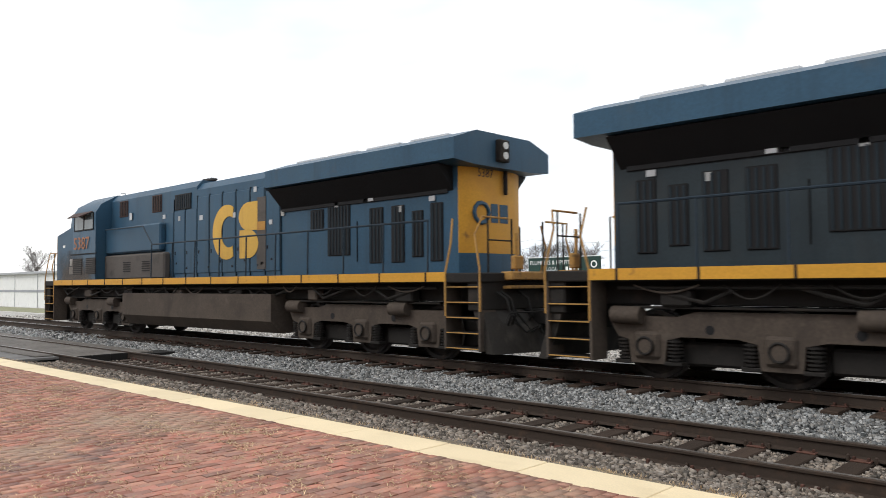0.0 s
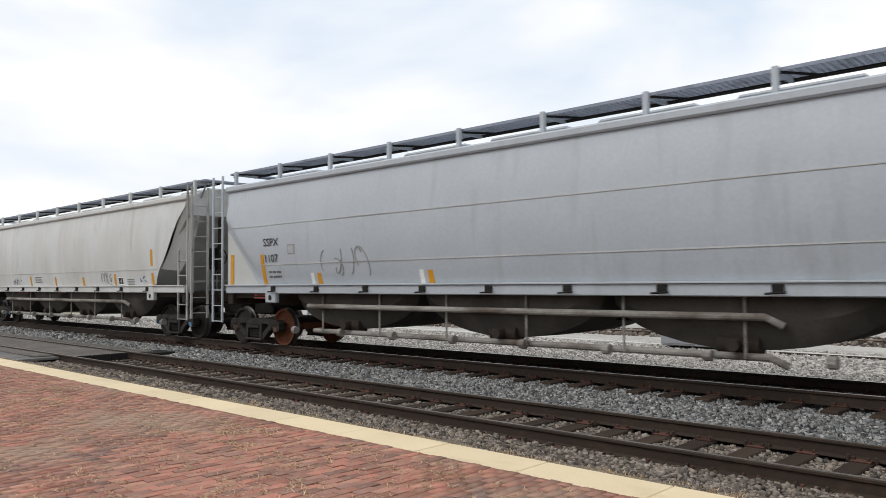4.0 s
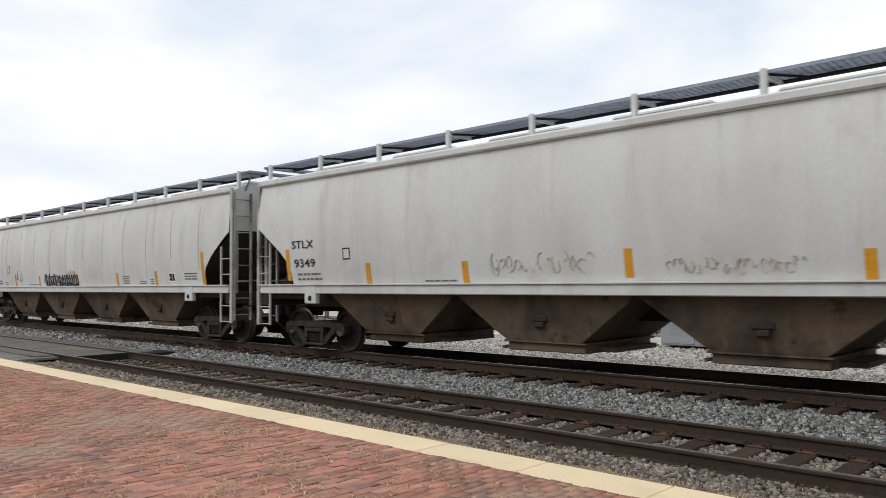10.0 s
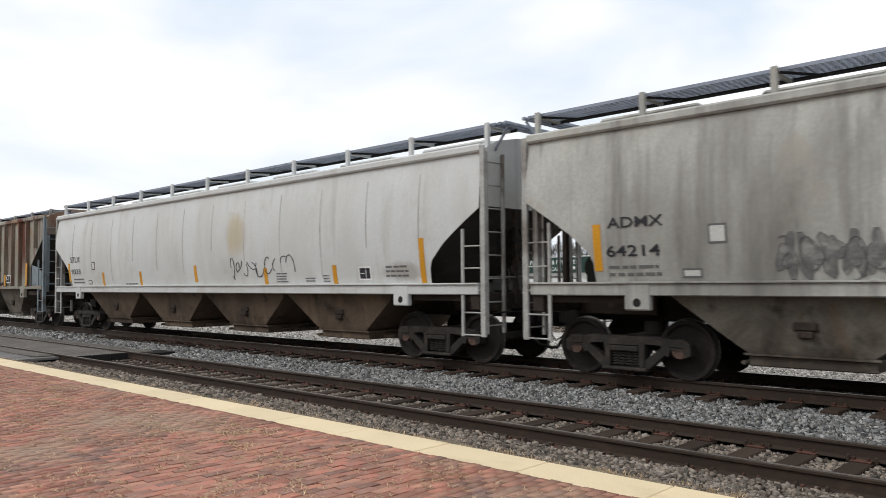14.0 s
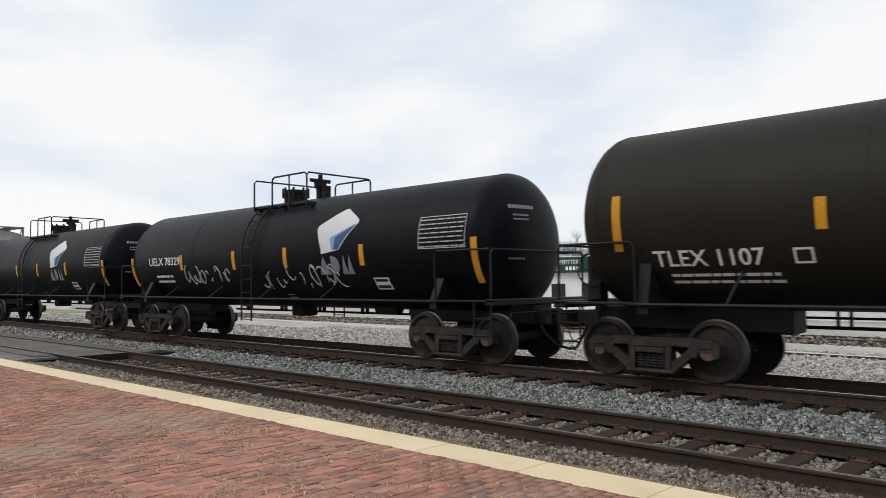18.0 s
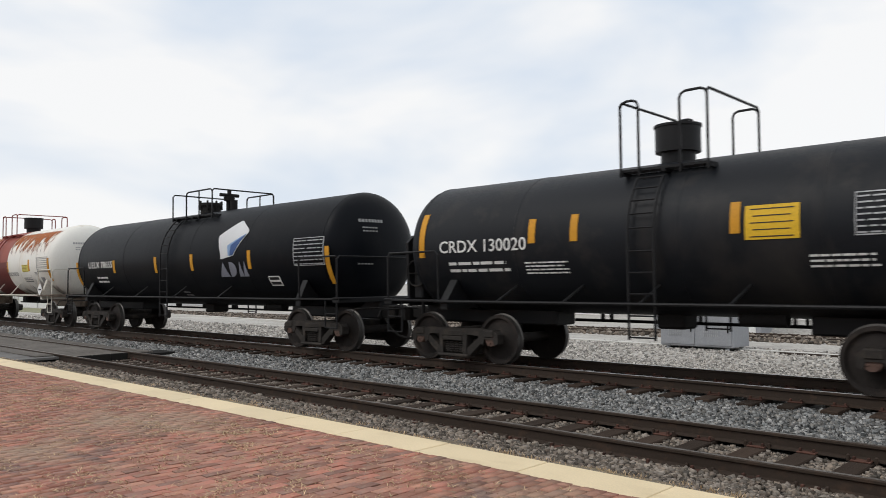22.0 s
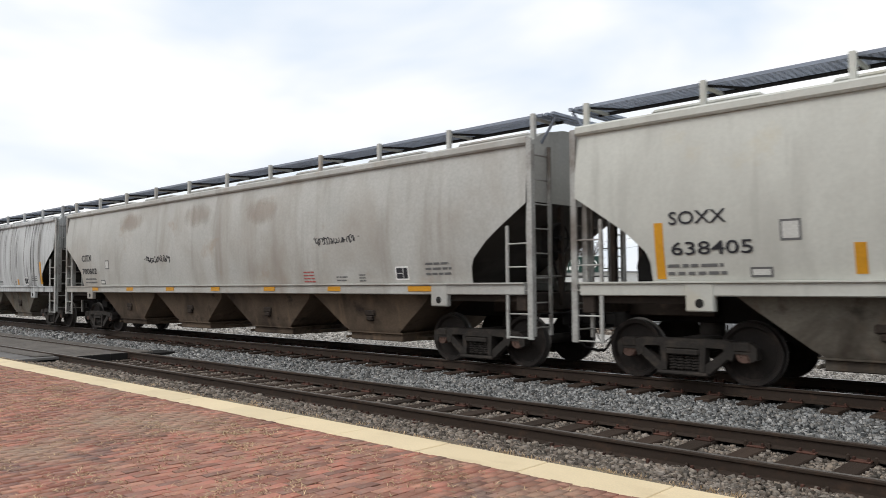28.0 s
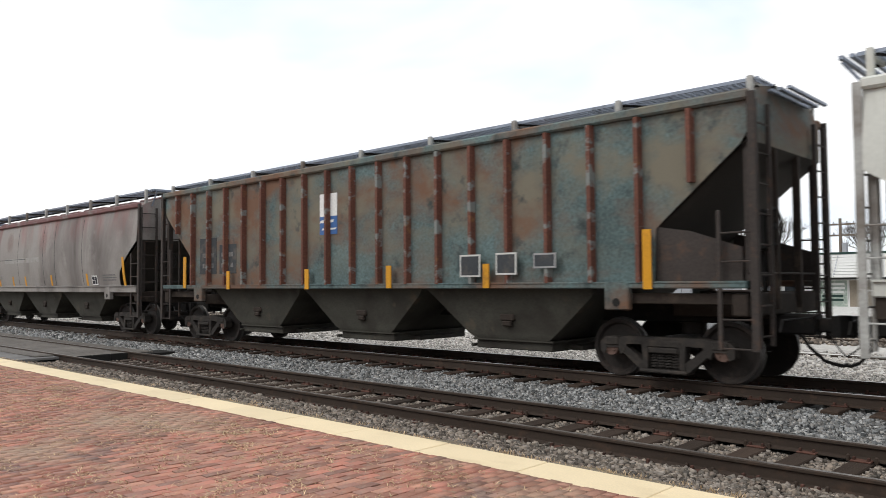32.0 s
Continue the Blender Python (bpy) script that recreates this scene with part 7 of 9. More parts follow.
SIDE[24] = hopper((422.98, 442.9, 422.3, 443.5), "pale grey covered hopper car", CAR_PALE, BAY_GREY)

# ---------------------------------------------------------------- behind the tracks
def sited(name, label, category, x, y, z=LOT, group=""):
    ob = new(name)
    ob.empty_display_size = 0.3
    ob.location = (x, y, z)
    return tagged(ob, label, category, group)


# grey signal cabinet on the gravel
cab_ = sited("equipment_cabinet", "grey steel equipment cabinet with vented doors on short legs", "cabinet", -10.5, 23.05)
part("cabinet_body", Shape().box(-1.17, 1.17, -0.6, 0.6, 0.10, 1.12, 0.02), M_GREY, cab_)
part("cabinet_top", Shape().box(-1.22, 1.22, -0.65, 0.65, 1.12, 1.18, 0.02), M_GREY, cab_)
for x in (-0.95, 0.95):
    for y in (-0.5, 0.5):
        part("leg", Shape().box(x - 0.05, x + 0.05, y - 0.05, y + 0.05, 0.0, 0.11), M_GREY, cab_)
for x in (-0.58, 0.58):
    d = part("cabinet_door", Shape().box(x - 0.54, x + 0.54, -0.625, -0.602, 0.16, 1.06, 0.008), M_GREY, cab_)
    for i in range(8):
        for j in range(5):
            part("vent_slot", Shape().box(x - 0.32 + 0.03 * i * 2, x - 0.29 + 0.03 * i * 2, -0.632, -0.626, 0.42 + j * 0.11, 0.49 + j * 0.11), M_GALV, d)
    part("door_handle", Shape().box(x + 0.42, x + 0.46, -0.66, -0.625, 0.55, 0.8, 0.008), M_BLACK, d)

# pale path edge, and the rusted rails of a disused siding in the gravel
kb = Shape().loft([[(x, y, LOT), (x, y, LOT + 0.05), (x, y + 0.35, LOT + 0.05), (x, y + 0.35, LOT)] for x, y in ((-60, 27.2), (-34.8, 25.1), (-14.5, 23.35), (-2, 22.3), (20, 20.4))])
tagged(part("kerb", kb, M_CONC), "pale flush concrete edge in the gravel", kind="structure")
for y in (27.6, 29.05):
    tagged(part("siding_rail", Shape().box(-150, 60, y - 0.035, y + 0.035, LOT - 0.02, LOT + 0.14, 0.01), M_RAIL), "rusty rail of a siding in the gravel", kind="structure")
tagged(part("siding_rail", Shape().box(-8.2, 40, 22.55, 22.63, LOT - 0.02, LOT + 0.06, 0.01), M_RAIL), "dark steel bar lying in the gravel", kind="structure")
# heap of gravel
hp = Shape()
rnd = random.Random(3)
rings = []
for k in range(7):
    q = k / 6
    rings.append([(-13.0 + (2.6 * (1 - q) + 0.03) * math.cos(a * 0.3927) * (1 + 0.15 * rnd.random()), 33.0 + (1.6 * (1 - q) + 0.03) * math.sin(a * 0.3927) * (1 + 0.15 * rnd.random()), LOT - 0.02 + 0.75 * math.sin(q * 1.57)) for a in range(16)])
hp.loft(rings)
tagged(part("gravel_mound", hp, M_LOT), "low mound of pale gravel on the lot", "gravel mound")


def clad_wall(parent, x0, x1, y, z0, z1, mat, name="siding_board", step=0.16):
    """Lapped boards on a wall that faces the tracks."""
    z = z0
    while z < z1 - 0.01:
        t = min(z + step, z1)
        s = Shape().add([(x0, y - 0.025, z), (x1, y - 0.025, z), (x1, y - 0.004, t), (x0, y - 0.004, t), (x0, y + 0.01, z), (x1, y + 0.01, z), (x1, y + 0.01, t), (x0, y + 0.01, t)],
                        [(0, 1, 2, 3), (7, 6, 5, 4), (0, 4, 5, 1), (1, 5, 6, 2), (2, 6, 7, 3), (3, 7, 4, 0)])
        part(name, s, mat, parent, smooth=0)
        z = t


# long white building with a low mansard roof
wb_ = sited("white_building", "long low white building with a sided mansard roof and shop windows", "building", 0, 42.0)
part("wall", Shape().box(-16.4, 14.0, 0.0, 12.0, 0.0, 2.3), M_WHITE, wb_)
mz = Shape().prism([(-0.75, 2.22), (-0.35, 3.40), (12.3, 3.40), (12.3, 2.22)], "x", -16.9, 14.4)
part("mansard_roof", mz, M_WHITE, wb_)
for k in range(8):
    z = 2.24 + k * 0.145
    y = -0.77 + 0.40 * (k / 8)
    part("siding_board", Shape().box(-16.95, 14.42, y - 0.012, y + 0.03, z, z + 0.115), M_WHITE, wb_, smooth=0)
part("roof_edge", Shape().box(-17.0, 14.5, -0.45, 12.4, 3.40, 3.50, 0.01), M_GREEN, wb_, "dark green roof edge")
part("soffit", Shape().box(-16.8, 14.3, -0.74, 0.0, 2.12, 2.22), M_BLACK, wb_, "dark soffit under the roof")
for x in (-15.9, -14.0, -12.0, -10.1, -8.2, -6.2):
    part("roof_batten", Shape().add([(x, -0.80, 2.26), (x + 0.06, -0.80, 2.26), (x + 0.20, -0.42, 3.36), (x + 0.14, -0.42, 3.36), (x, -0.7, 2.26), (x + 0.06, -0.7, 2.26), (x + 0.20, -0.3, 3.36), (x + 0.14, -0.3, 3.36)],
                                    [(0, 1, 2, 3), (7, 6, 5, 4), (0, 4, 5, 1), (1, 5, 6, 2), (2, 6, 7, 3), (3, 7, 4, 0)]), M_GREY, wb_)
M_BLIND = material("tan_window_blind", (0.26, 0.22, 0.17), 0.7, grain=20)
M_POSTER = material("pale_green_poster", (0.30, 0.36, 0.31), 0.6, spots=(0.50, 0.52, 0.48), spot_scale=5, spot_at=0.5, grain=20)
for x0, x1, m, nm in ((-14.6, -13.6, M_GLASS, "window"), (-12.85, -11.55, M_POSTER, "window"), (-11.45, -9.7, M_BLIND, "window"), (-8.4, -6.8, M_GLASS, "window"), (-5.2, -3.6, M_GLASS, "window")):
    w_ = part(nm, Shape().box(x0, x1, -0.03, -0.005, 0.75, 2.08), m, wb_)
    part("window_frame", Shape().box(x0 - 0.06, x0, -0.05, 0, 0.7, 2.12).box(x1, x1 + 0.06, -0.05, 0, 0.7, 2.12).box(x0, x1, -0.05, 0, 2.08, 2.12).box(x0, x1, -0.05, 0, 0.7, 0.75), M_WHITE, w_)
    if m is M_POSTER:
        rb = random.Random(7)
        for k in range(5):
            z = 1.9 - k * 0.2
            part("poster_line", Shape().box(x0 + 0.1 + 0.1 * rb.random(), x1 - 0.1 - 0.2 * rb.random(), -0.04, -0.031, z - 0.07, z + 0.05), M_TEXT_W if k < 3 else M_GREEN, w_)
for k in range(5):
    part("siding_board", Shape().box(-16.42, 14.0, -0.02, 0.0, 0.02 + k * 0.14, 0.13 + k * 0.14), M_WHITE, wb_, smooth=0)

# grey metal shed with a gable, and a rooftop unit
sd = sited("metal_shed", "grey sheet-metal shed with a shallow gable roof", "shed", -14.0, 30.6)
gz = Shape().prism([(-2.2, 0), (-2.2, 2.95), (0.2, 3.30), (2.4, 2.92), (2.4, 0)], "y", 0, 1.8)
part("wall", gz, M_GREY, sd)
rf = Shape().prism([(-2.4, 2.93), (0.2, 3.33), (2.6, 2.90), (2.6, 2.98), (0.2, 3.42), (-2.4, 3.02)], "y", -0.15, 1.95)
part("roof", rf, M_GALV, sd)
for k in range(12):
    part("wall_rib", Shape().box(-2.1 + k * 0.39, -2.07 + k * 0.39, -0.02, 0, 0, 2.9), M_GREY, sd)
part("wall_pipe", Shape().pipe([(-2.1, -0.05, 2.35), (1.9, -0.05, 2.40)], 0.02), M_BLACK, sd)
part("meter_box", Shape().box(1.35, 1.6, -0.15, 0, 1.1, 1.75, 0.02), M_WHITE, sd)
nb_ = part("notice_board", Shape().box(-0.35, 0.3, -0.04, 0, 1.35, 1.85, 0.01), M_TEXT_W, sd)
for k in range(4):
    part("notice_line", Shape().box(-0.28, 0.2, -0.046, -0.04, 1.42 + k * 0.1, 1.46 + k * 0.1), M_BLACK, nb_)
part("door", Shape().box(1.7, 2.2, -0.03, 0, 0.0, 2.0, 0.01), M_WHITE, sd)
ac = sited("rooftop_unit", "white louvred air unit on the shed roof", "air unit", -13.55, 31.4, LOT + 3.25)
part("casing", Shape().prism([(-1.1, -0.1), (-0.9, 0.42), (0.0, 0.5), (0.75, 0.48), (0.75, -0.3)], "y", -0.5, 0.5), M_WHITE, ac)
for i in range(12):
    for j in range(2):
        part("louvre_slot", Shape().box(-0.85 + i * 0.1, -0.80 + i * 0.1, -0.515, -0.49, 0.05 + j * 0.2, 0.18 + j * 0.2), M_BLACK, ac)
part("end_grille", Shape().box(0.752, 0.77, -0.4, 0.4, -0.25, 0.4), M_BLACK, ac)

# union hall with a dark sign
uh = sited("meeting_hall", "white building under a dark green sign fascia", "building", -27.0, 42.5)
part("wall", Shape().box(-9, 1.6, 0, 10, 0, 2.7), M_WHITE, uh)
part("roof", Shape().box(-9.2, 1.8, -0.3, 10.2, 2.7, 2.8, 0.02), M_GALV, uh)
sg_ = part("sign_fascia", Shape().box(-4.6, 1.0, -0.45, -0.2, 2.72, 3.75, 0.02), M_GREEN, uh, "dark green sign with white letters")
part("sign_rim", Shape().box(-4.65, 1.05, -0.47, -0.18, 3.75, 3.80, 0.01), M_WHITE, sg_)
for text, size, x, z in (("PLUMBERS & PIPEFITTERS", 0.40, -4.45, 3.28), ("LOCAL", 0.34, -3.1, 2.86)):
    lettering(text, size, M_TEXT_W, sg_, pose(x, -0.456, z, 90, 0, 0), depth=0.004, wide=0.92)
for k in range(4):
    part("number_bar", Shape().box(-1.55 + k * 0.28, -1.36 + k * 0.28, -0.462, -0.451, 2.88, 3.12), M_TEXT_W, sg_)
part("seal", Shape().rod((0.62, -0.47, 3.25), (0.62, -0.45, 3.25), 0.24, 20), M_TEXT_W, sg_)
part("seal_center", Shape().rod((0.62, -0.485, 3.25), (0.62, -0.47, 3.25), 0.15, 16), M_GREEN, sg_)
for x in (-7.5, -5.5, -3.0, -0.5):
    w_ = part("window", Shape().box(x, x + 1.1, -0.03, 0, 0.9, 2.0), M_GLASS, uh)
    part("window_frame", Shape().box(x - 0.06, x + 1.16, -0.04, -0.02, 2.0, 2.07).box(x - 0.06, x + 1.16, -0.04, -0.02, 0.83, 0.9), M_WHITE, w_)
clad_wall(uh, -9, 1.6, 0, 0, 0.8, M_WHITE)

M_LANE = material("worn_gravel_lane", (0.36, 0.345, 0.32), 0.95, wash=(0.44, 0.425, 0.40), wash_at=0.5, wash_scale=(0.1, 0.4, 1), spots=(0.21, 0.195, 0.175), spot_scale=9, spot_at=0.55, spot_soft=0.12, grain=12, vary=0.2, bump=0.5)
# building far down the line
fb = sited("warehouse", "long pale warehouse with a blue-grey band, beyond a strip of grass", "building", -84, 27)
part("wall", Shape().box(-50, 12, 0, 14, 0, 3.3), M_WHITE, fb)
part("roof", Shape().box(-50.5, 12.5, -0.4, 14.4, 3.3, 3.55, 0.03), M_GALV, fb)
part("wall_band", Shape().box(-50, 12, -0.03, 0, 1.5, 1.75), M_GREY, fb)
for k in range(9):
    part("panel_joint", Shape().box(-48 + k * 6.5, -47.9 + k * 6.5, -0.04, -0.031, 0, 3.3), M_GREY, fb)
tagged(part("grass_strip", Shape().box(-160, -62, 22.0, 26.0, LOT - 0.1, LOT + 0.03), M_FIELD), "strip of winter grass beside the lot", kind="structure")
tagged(part("road", Shape().box(-400, -36, 15.8, 21.0, LOT - 0.1, LOT + 0.015), M_LANE), "pale worn road beside the line", kind="structure")


# poles, lamp and wires
def utility_pole(x, y, h, arms):
    p = sited("utility_pole", "weathered wooden utility pole with crossarms", "pole", x, y, LOT, "utility poles")
    part("shaft", Shape().rod((0, 0, 0), (0, 0, h), 0.15, 10, 0.10), M_POLE, p)
    for k in range(arms):
        a = part("crossarm", Shape().box(-1.0, 1.0, -0.06, 0.06, h - 0.5 - k * 0.8, h - 0.38 - k * 0.8), M_POLE, p)
        for q in (-0.9, -0.45, 0.45, 0.9):
            part("insulator", Shape().rod((q, 0, h - 0.38 - k * 0.8), (q, 0, h - 0.22 - k * 0.8), 0.05, 8), M_GREY, a)
    part("transformer", Shape().rod((0.3, -0.1, h - 2.6), (0.3, -0.1, h - 1.8), 0.2, 12), M_GREY, p)
    return p


utility_pole(-17.0, 60.5, 6.6, 2)
utility_pole(-31.0, 60.5, 6.5, 1)
utility_pole(-70.0, 62.0, 7.0, 1)
lp = sited("street_lamp", "tall tapered street lamp with a short arm", "street lamp", -15.2, 33.8)
part("shaft", Shape().rod((0, 0, 0), (0, 0, 5.35), 0.10, 10, 0.06), M_GALV, lp)
part("arm", Shape().pipe([(0, 0, 5.2), (-0.25, 0, 5.45), (-0.7, 0, 5.55)], 0.035), M_GALV, lp)
part("lamp_head", Shape().box(-1.05, -0.65, -0.1, 0.1, 5.50, 5.62, 0.03), M_GREY, lp)
part("bracket", Shape().box(-0.12, 0.14, -0.08, 0.08, 4.95, 5.2, 0.02), M_BLACK, lp)
for y, z in ((60.5, 5.9), (60.45, 5.1)):
    wr = Shape().pipe([(x, y, z - 0.6 * math.sin(math.pi * ((x + 17) % 14) / 14)) for x in range(-101, 40, 2)], 0.012, 4)
    tagged(part("overhead_wire", wr, M_BLACK), "thin dark overhead wire", "wire")


# bare trees
def tree_mesh(seed, height):
    r = random.Random(seed)
    s = Shape()

    def grow(p, d, length, rad, level):
        q = p
        pts = [p]
        n = 3
        for k in range(n):
            d = (d + Vector((r.uniform(-1, 1), r.uniform(-1, 1), r.uniform(-0.25, 0.6))) * 0.16).normalized()
            q = q + d * (length / n)
            pts.append(q)
        for k in range(n):
            ra, rb = rad * (1 - 0.35 * k / n), rad * (1 - 0.35 * (k + 1) / n)
            s.rod(pts[k], pts[k + 1], ra, 6 if level < 2 else 4 if level < 4 else 3, rb, cap=False)
        if level >= 6:
            return
        kids = 3 if level < 3 else 4
        for k in range(kids):
            t = r.uniform(0.45, 1.0) if k else 1.0
            base = pts[0].lerp(pts[-1], t) if k else pts[-1]
            axis = Vector((r.uniform(-1, 1), r.uniform(-1, 1), r.uniform(-0.2, 0.5))).normalized()
            nd = (d * 0.75 + axis * (0.75 if k else 0.35)).normalized()
            grow(base, nd, length * r.uniform(0.62, 0.8), max(rad * 0.54, 0.008), level + 1)

    grow(Vector((0, 0, 0)), Vector((0, 0, 1)), height * 0.26, height * 0.020, 0)
    return s.mesh("branches", 0)


TREES = [tree_mesh(k, h_) for k, h_ in ((11, 9.0), (12, 9.0), (13, 9.0))]
for t_ in TREES:
    t_.materials.append(M_BARK)
for k, (x, y, h_) in enumerate(((-20.5, 57, 1.10), (-24.5, 60, 0.95), (-28.5, 62, 0.85), (-15.5, 62, 1.05), (-12.2, 64, 1.10), (-41, 60, 0.95), (-46, 64, 1.0), (-37, 58, 0.8), (-52, 66, 0.9),
                                (-118, 48, 1.1), (-128, 43, 1.2), (-150, 60, 1.2), (-95, 70, 1.1), (-75, 75, 1.0), (-8, 75, 0.9), (-2, 70, 0.8), (-33, 75, 1.0), (-62, 72, 0.9))):
    tr_ = sited("bare_tree", "leafless tree with fine spreading branches", "tree", x, y, LOT, "bare trees")
    ob = part("branch_crown", TREES[k % 3], None, tr_)
    ob.matrix_basis = pose(0, 0, 0, 0, 0, k * 67.0) @ Matrix.Diagonal((h_, h_, h_, 1))

# ---------------------------------------------------------------- crossing on the near track
M_CROSS = material("worn_crossing_timber", (0.130, 0.117, 0.104), 0.75, streak=(0.050, 0.044, 0.040), streak_at=0.52, streak_scale=(1.2, 24, 8), wash=(0.20, 0.182, 0.158), wash_at=0.5, wash_scale=(0.6, 1.6, 1), grain=40, vary=0.25, bump=0.5)
cx = tagged(part("crossing", Shape().box(-34, -20.1, 5.75, 7.30, -0.3, -0.045), M_ASPHALT), "worn asphalt and timber crossing over the near track", kind="structure")
for y0, y1 in ((7.46, 7.90), (7.915, 8.36), (8.375, 8.80)):
    part("crossing_panel", Shape().box(-33.5, -19.6, y0, y1, -0.2, -0.02, 0.01), M_CROSS, cx)
for y0, y1 in ((8.99, 9.45), (6.85, 7.30)):
    part("crossing_panel", Shape().box(-33.5, -19.5 if y0 > 8 else -20.4, y0, y1, -0.2, -0.015, 0.01), M_CROSS, cx)
for x1, y0, y1 in ((-19.6, 7.46, 7.90), (-19.6, 7.915, 8.36), (-19.6, 8.375, 8.80)):
    part("crossing_end", Shape().box(x1 - 0.01, x1 + 0.05, y0, y1, -0.24, -0.015, 0.012), M_BLACK, cx, "black end plate of a crossing timber")
part("crossing_edge", Shape().box(-20.2, -19.35, 8.98, 10.0, -0.2, -0.06, 0.01), M_BLACK, cx, "black rubber crossing end")
part("crossing_edge", Shape().box(-20.6, -20.1, 6.6, 7.32, -0.25, -0.09, 0.01), M_BLACK, cx)

# ---------------------------------------------------------------- ties, stones, slabs, bricks
bed_ob = bpy.data.objects["ballast_bed"]
ME_TIE = Shape().box(-0.115, 0.115, -1.30, 1.30, -0.18, 0.0, 0.012).mesh("tie", 30)
ME_TIE.materials.append(M_TIE)
pls = Shape().box(-0.10, 0.10, -0.17, 0.17, 0.0, 0.018, 0.004)
for x in (-0.07, 0.07):
    for y in (-0.12, 0.12):
        pls.box(x - 0.014, x + 0.014, y - 0.02, y + 0.02, 0.018, 0.05, 0.004)
ME_PLATE = pls.mesh("tie_plate", 30)
ME_ANCHOR = Shape().box(-0.014, 0.014, -0.10, 0.10, 0.0, 0.035, 0.006).box(-0.016, 0.016, 0.075, 0.115, 0.0, 0.075, 0.008).box(-0.016, 0.016, -0.115, -0.075, 0.0, 0.075, 0.008).mesh("rail_anchor", 30)
ME_ANCHOR.materials.append(M_RAIL)
ME_PLATE.materials.append(M_PLATE)
rnd = random.Random(9)
for y0, z0, x0, n in ((TRACK_A, -0.168, 6.64, 76), (TRACK_B, RAIL_B - 0.168, 6.34, 84)):
    for k in range(n):
        x = x0 - k * 0.56 + rnd.uniform(-0.03, 0.03)
        t = part("tie", ME_TIE, None, bed_ob, at=pose(x, y0 + rnd.uniform(-0.04, 0.04), z0 + rnd.uniform(-0.012, 0.0), 0, 0, rnd.uniform(-1.2, 1.2)))
        if x > -24:
            for sg in (-1, 1):
                part("tie_plate", ME_PLATE, None, t, at=(0, sg * 0.7525, 0.002))
                if x > -16 and k % 2 == 0 and y0 == TRACK_A:
                    part("rail_anchor", ME_ANCHOR, None, t, at=(0.135, sg * 0.7525, -0.012))
                    part("rail_anchor", ME_ANCHOR, None, t, at=(-0.135, sg * 0.7525, -0.012))


def stone_field(name, mat, patches, seed, label):
    """Crushed stone as one mesh. patches: x0, x1, y0, y1, level(y), stones a square metre, size."""
    rng = np.random.default_rng(seed)
    base = np.array([(-1, -1, -1), (1, -1, -1), (1, 1, -1), (-1, 1, -1), (-1, -1, 1), (1, -1, 1), (1, 1, 1), (-1, 1, 1)], float)
    quads = np.array([(0, 3, 2, 1), (4, 5, 6, 7), (0, 1, 5, 4), (1, 2, 6, 5), (2, 3, 7, 6), (3, 0, 4, 7)])
    vs = []
    for x0, x1, y0, y1, level, density, size in patches:
        n = int((x1 - x0) * (y1 - y0) * density)
        p = np.stack([rng.uniform(x0, x1, n), rng.uniform(y0, y1, n), np.zeros(n)], 1)
        p[:, 2] = np.interp(p[:, 1], [q[0] for q in level], [q[1] for q in level]) + rng.uniform(-0.012, 0.018, n)
        sc = size * rng.uniform(0.6, 1.35, (n, 1)) * rng.uniform(0.65, 1.2, (n, 3)) / 2
        loc = base[None] * (1 + rng.uniform(-0.38, 0.30, (n, 8, 3))) * sc[:, None, :]
        a, b = rng.uniform(0, 6.28, n), rng.uniform(-0.7, 0.7, n)
        ca, sa, cb, sb = np.cos(a), np.sin(a), np.cos(b), np.sin(b)
        x_, y_, z_ = loc[..., 0], loc[..., 1], loc[..., 2]
        x2, z2 = x_ * cb[:, None] + z_ * sb[:, None], -x_ * sb[:, None] + z_ * cb[:, None]
        vs.append(np.stack([x2 * ca[:, None] - y_ * sa[:, None], x2 * sa[:, None] + y_ * ca[:, None], z2], 2) + p[:, None, :])
    v = np.concatenate(vs)
    n = len(v)
    f = (quads[None] + 8 * np.arange(n)[:, None, None]).reshape(-1)
    me = bpy.data.meshes.new(name)
    me.vertices.add(8 * n)
    me.vertices.foreach_set("co", v.reshape(-1).astype(np.float32))
    me.loops.add(len(f))
    me.loops.foreach_set("vertex_index", f.astype(np.int32))
    me.polygons.add(6 * n)
    me.polygons.foreach_set("loop_start", np.arange(0, len(f), 4, dtype=np.int32))
    me.update(calc_edges=True)
    me.materials.append(mat)
    return tagged(new(name, me), label, "ballast", kind="stuff")


LEVEL = [(5.72, 0.0), (6.0, -0.035), (6.45, -0.14), (7.0, -0.175), (9.5, -0.175), (9.9, -0.15), (10.25, -0.06), (10.55, -0.015), (13.1, -0.015), (13.6, -0.10), (14.6, LOT + 0.08)]
IN_A = [(7.4, -0.226), (8.9, -0.226)]
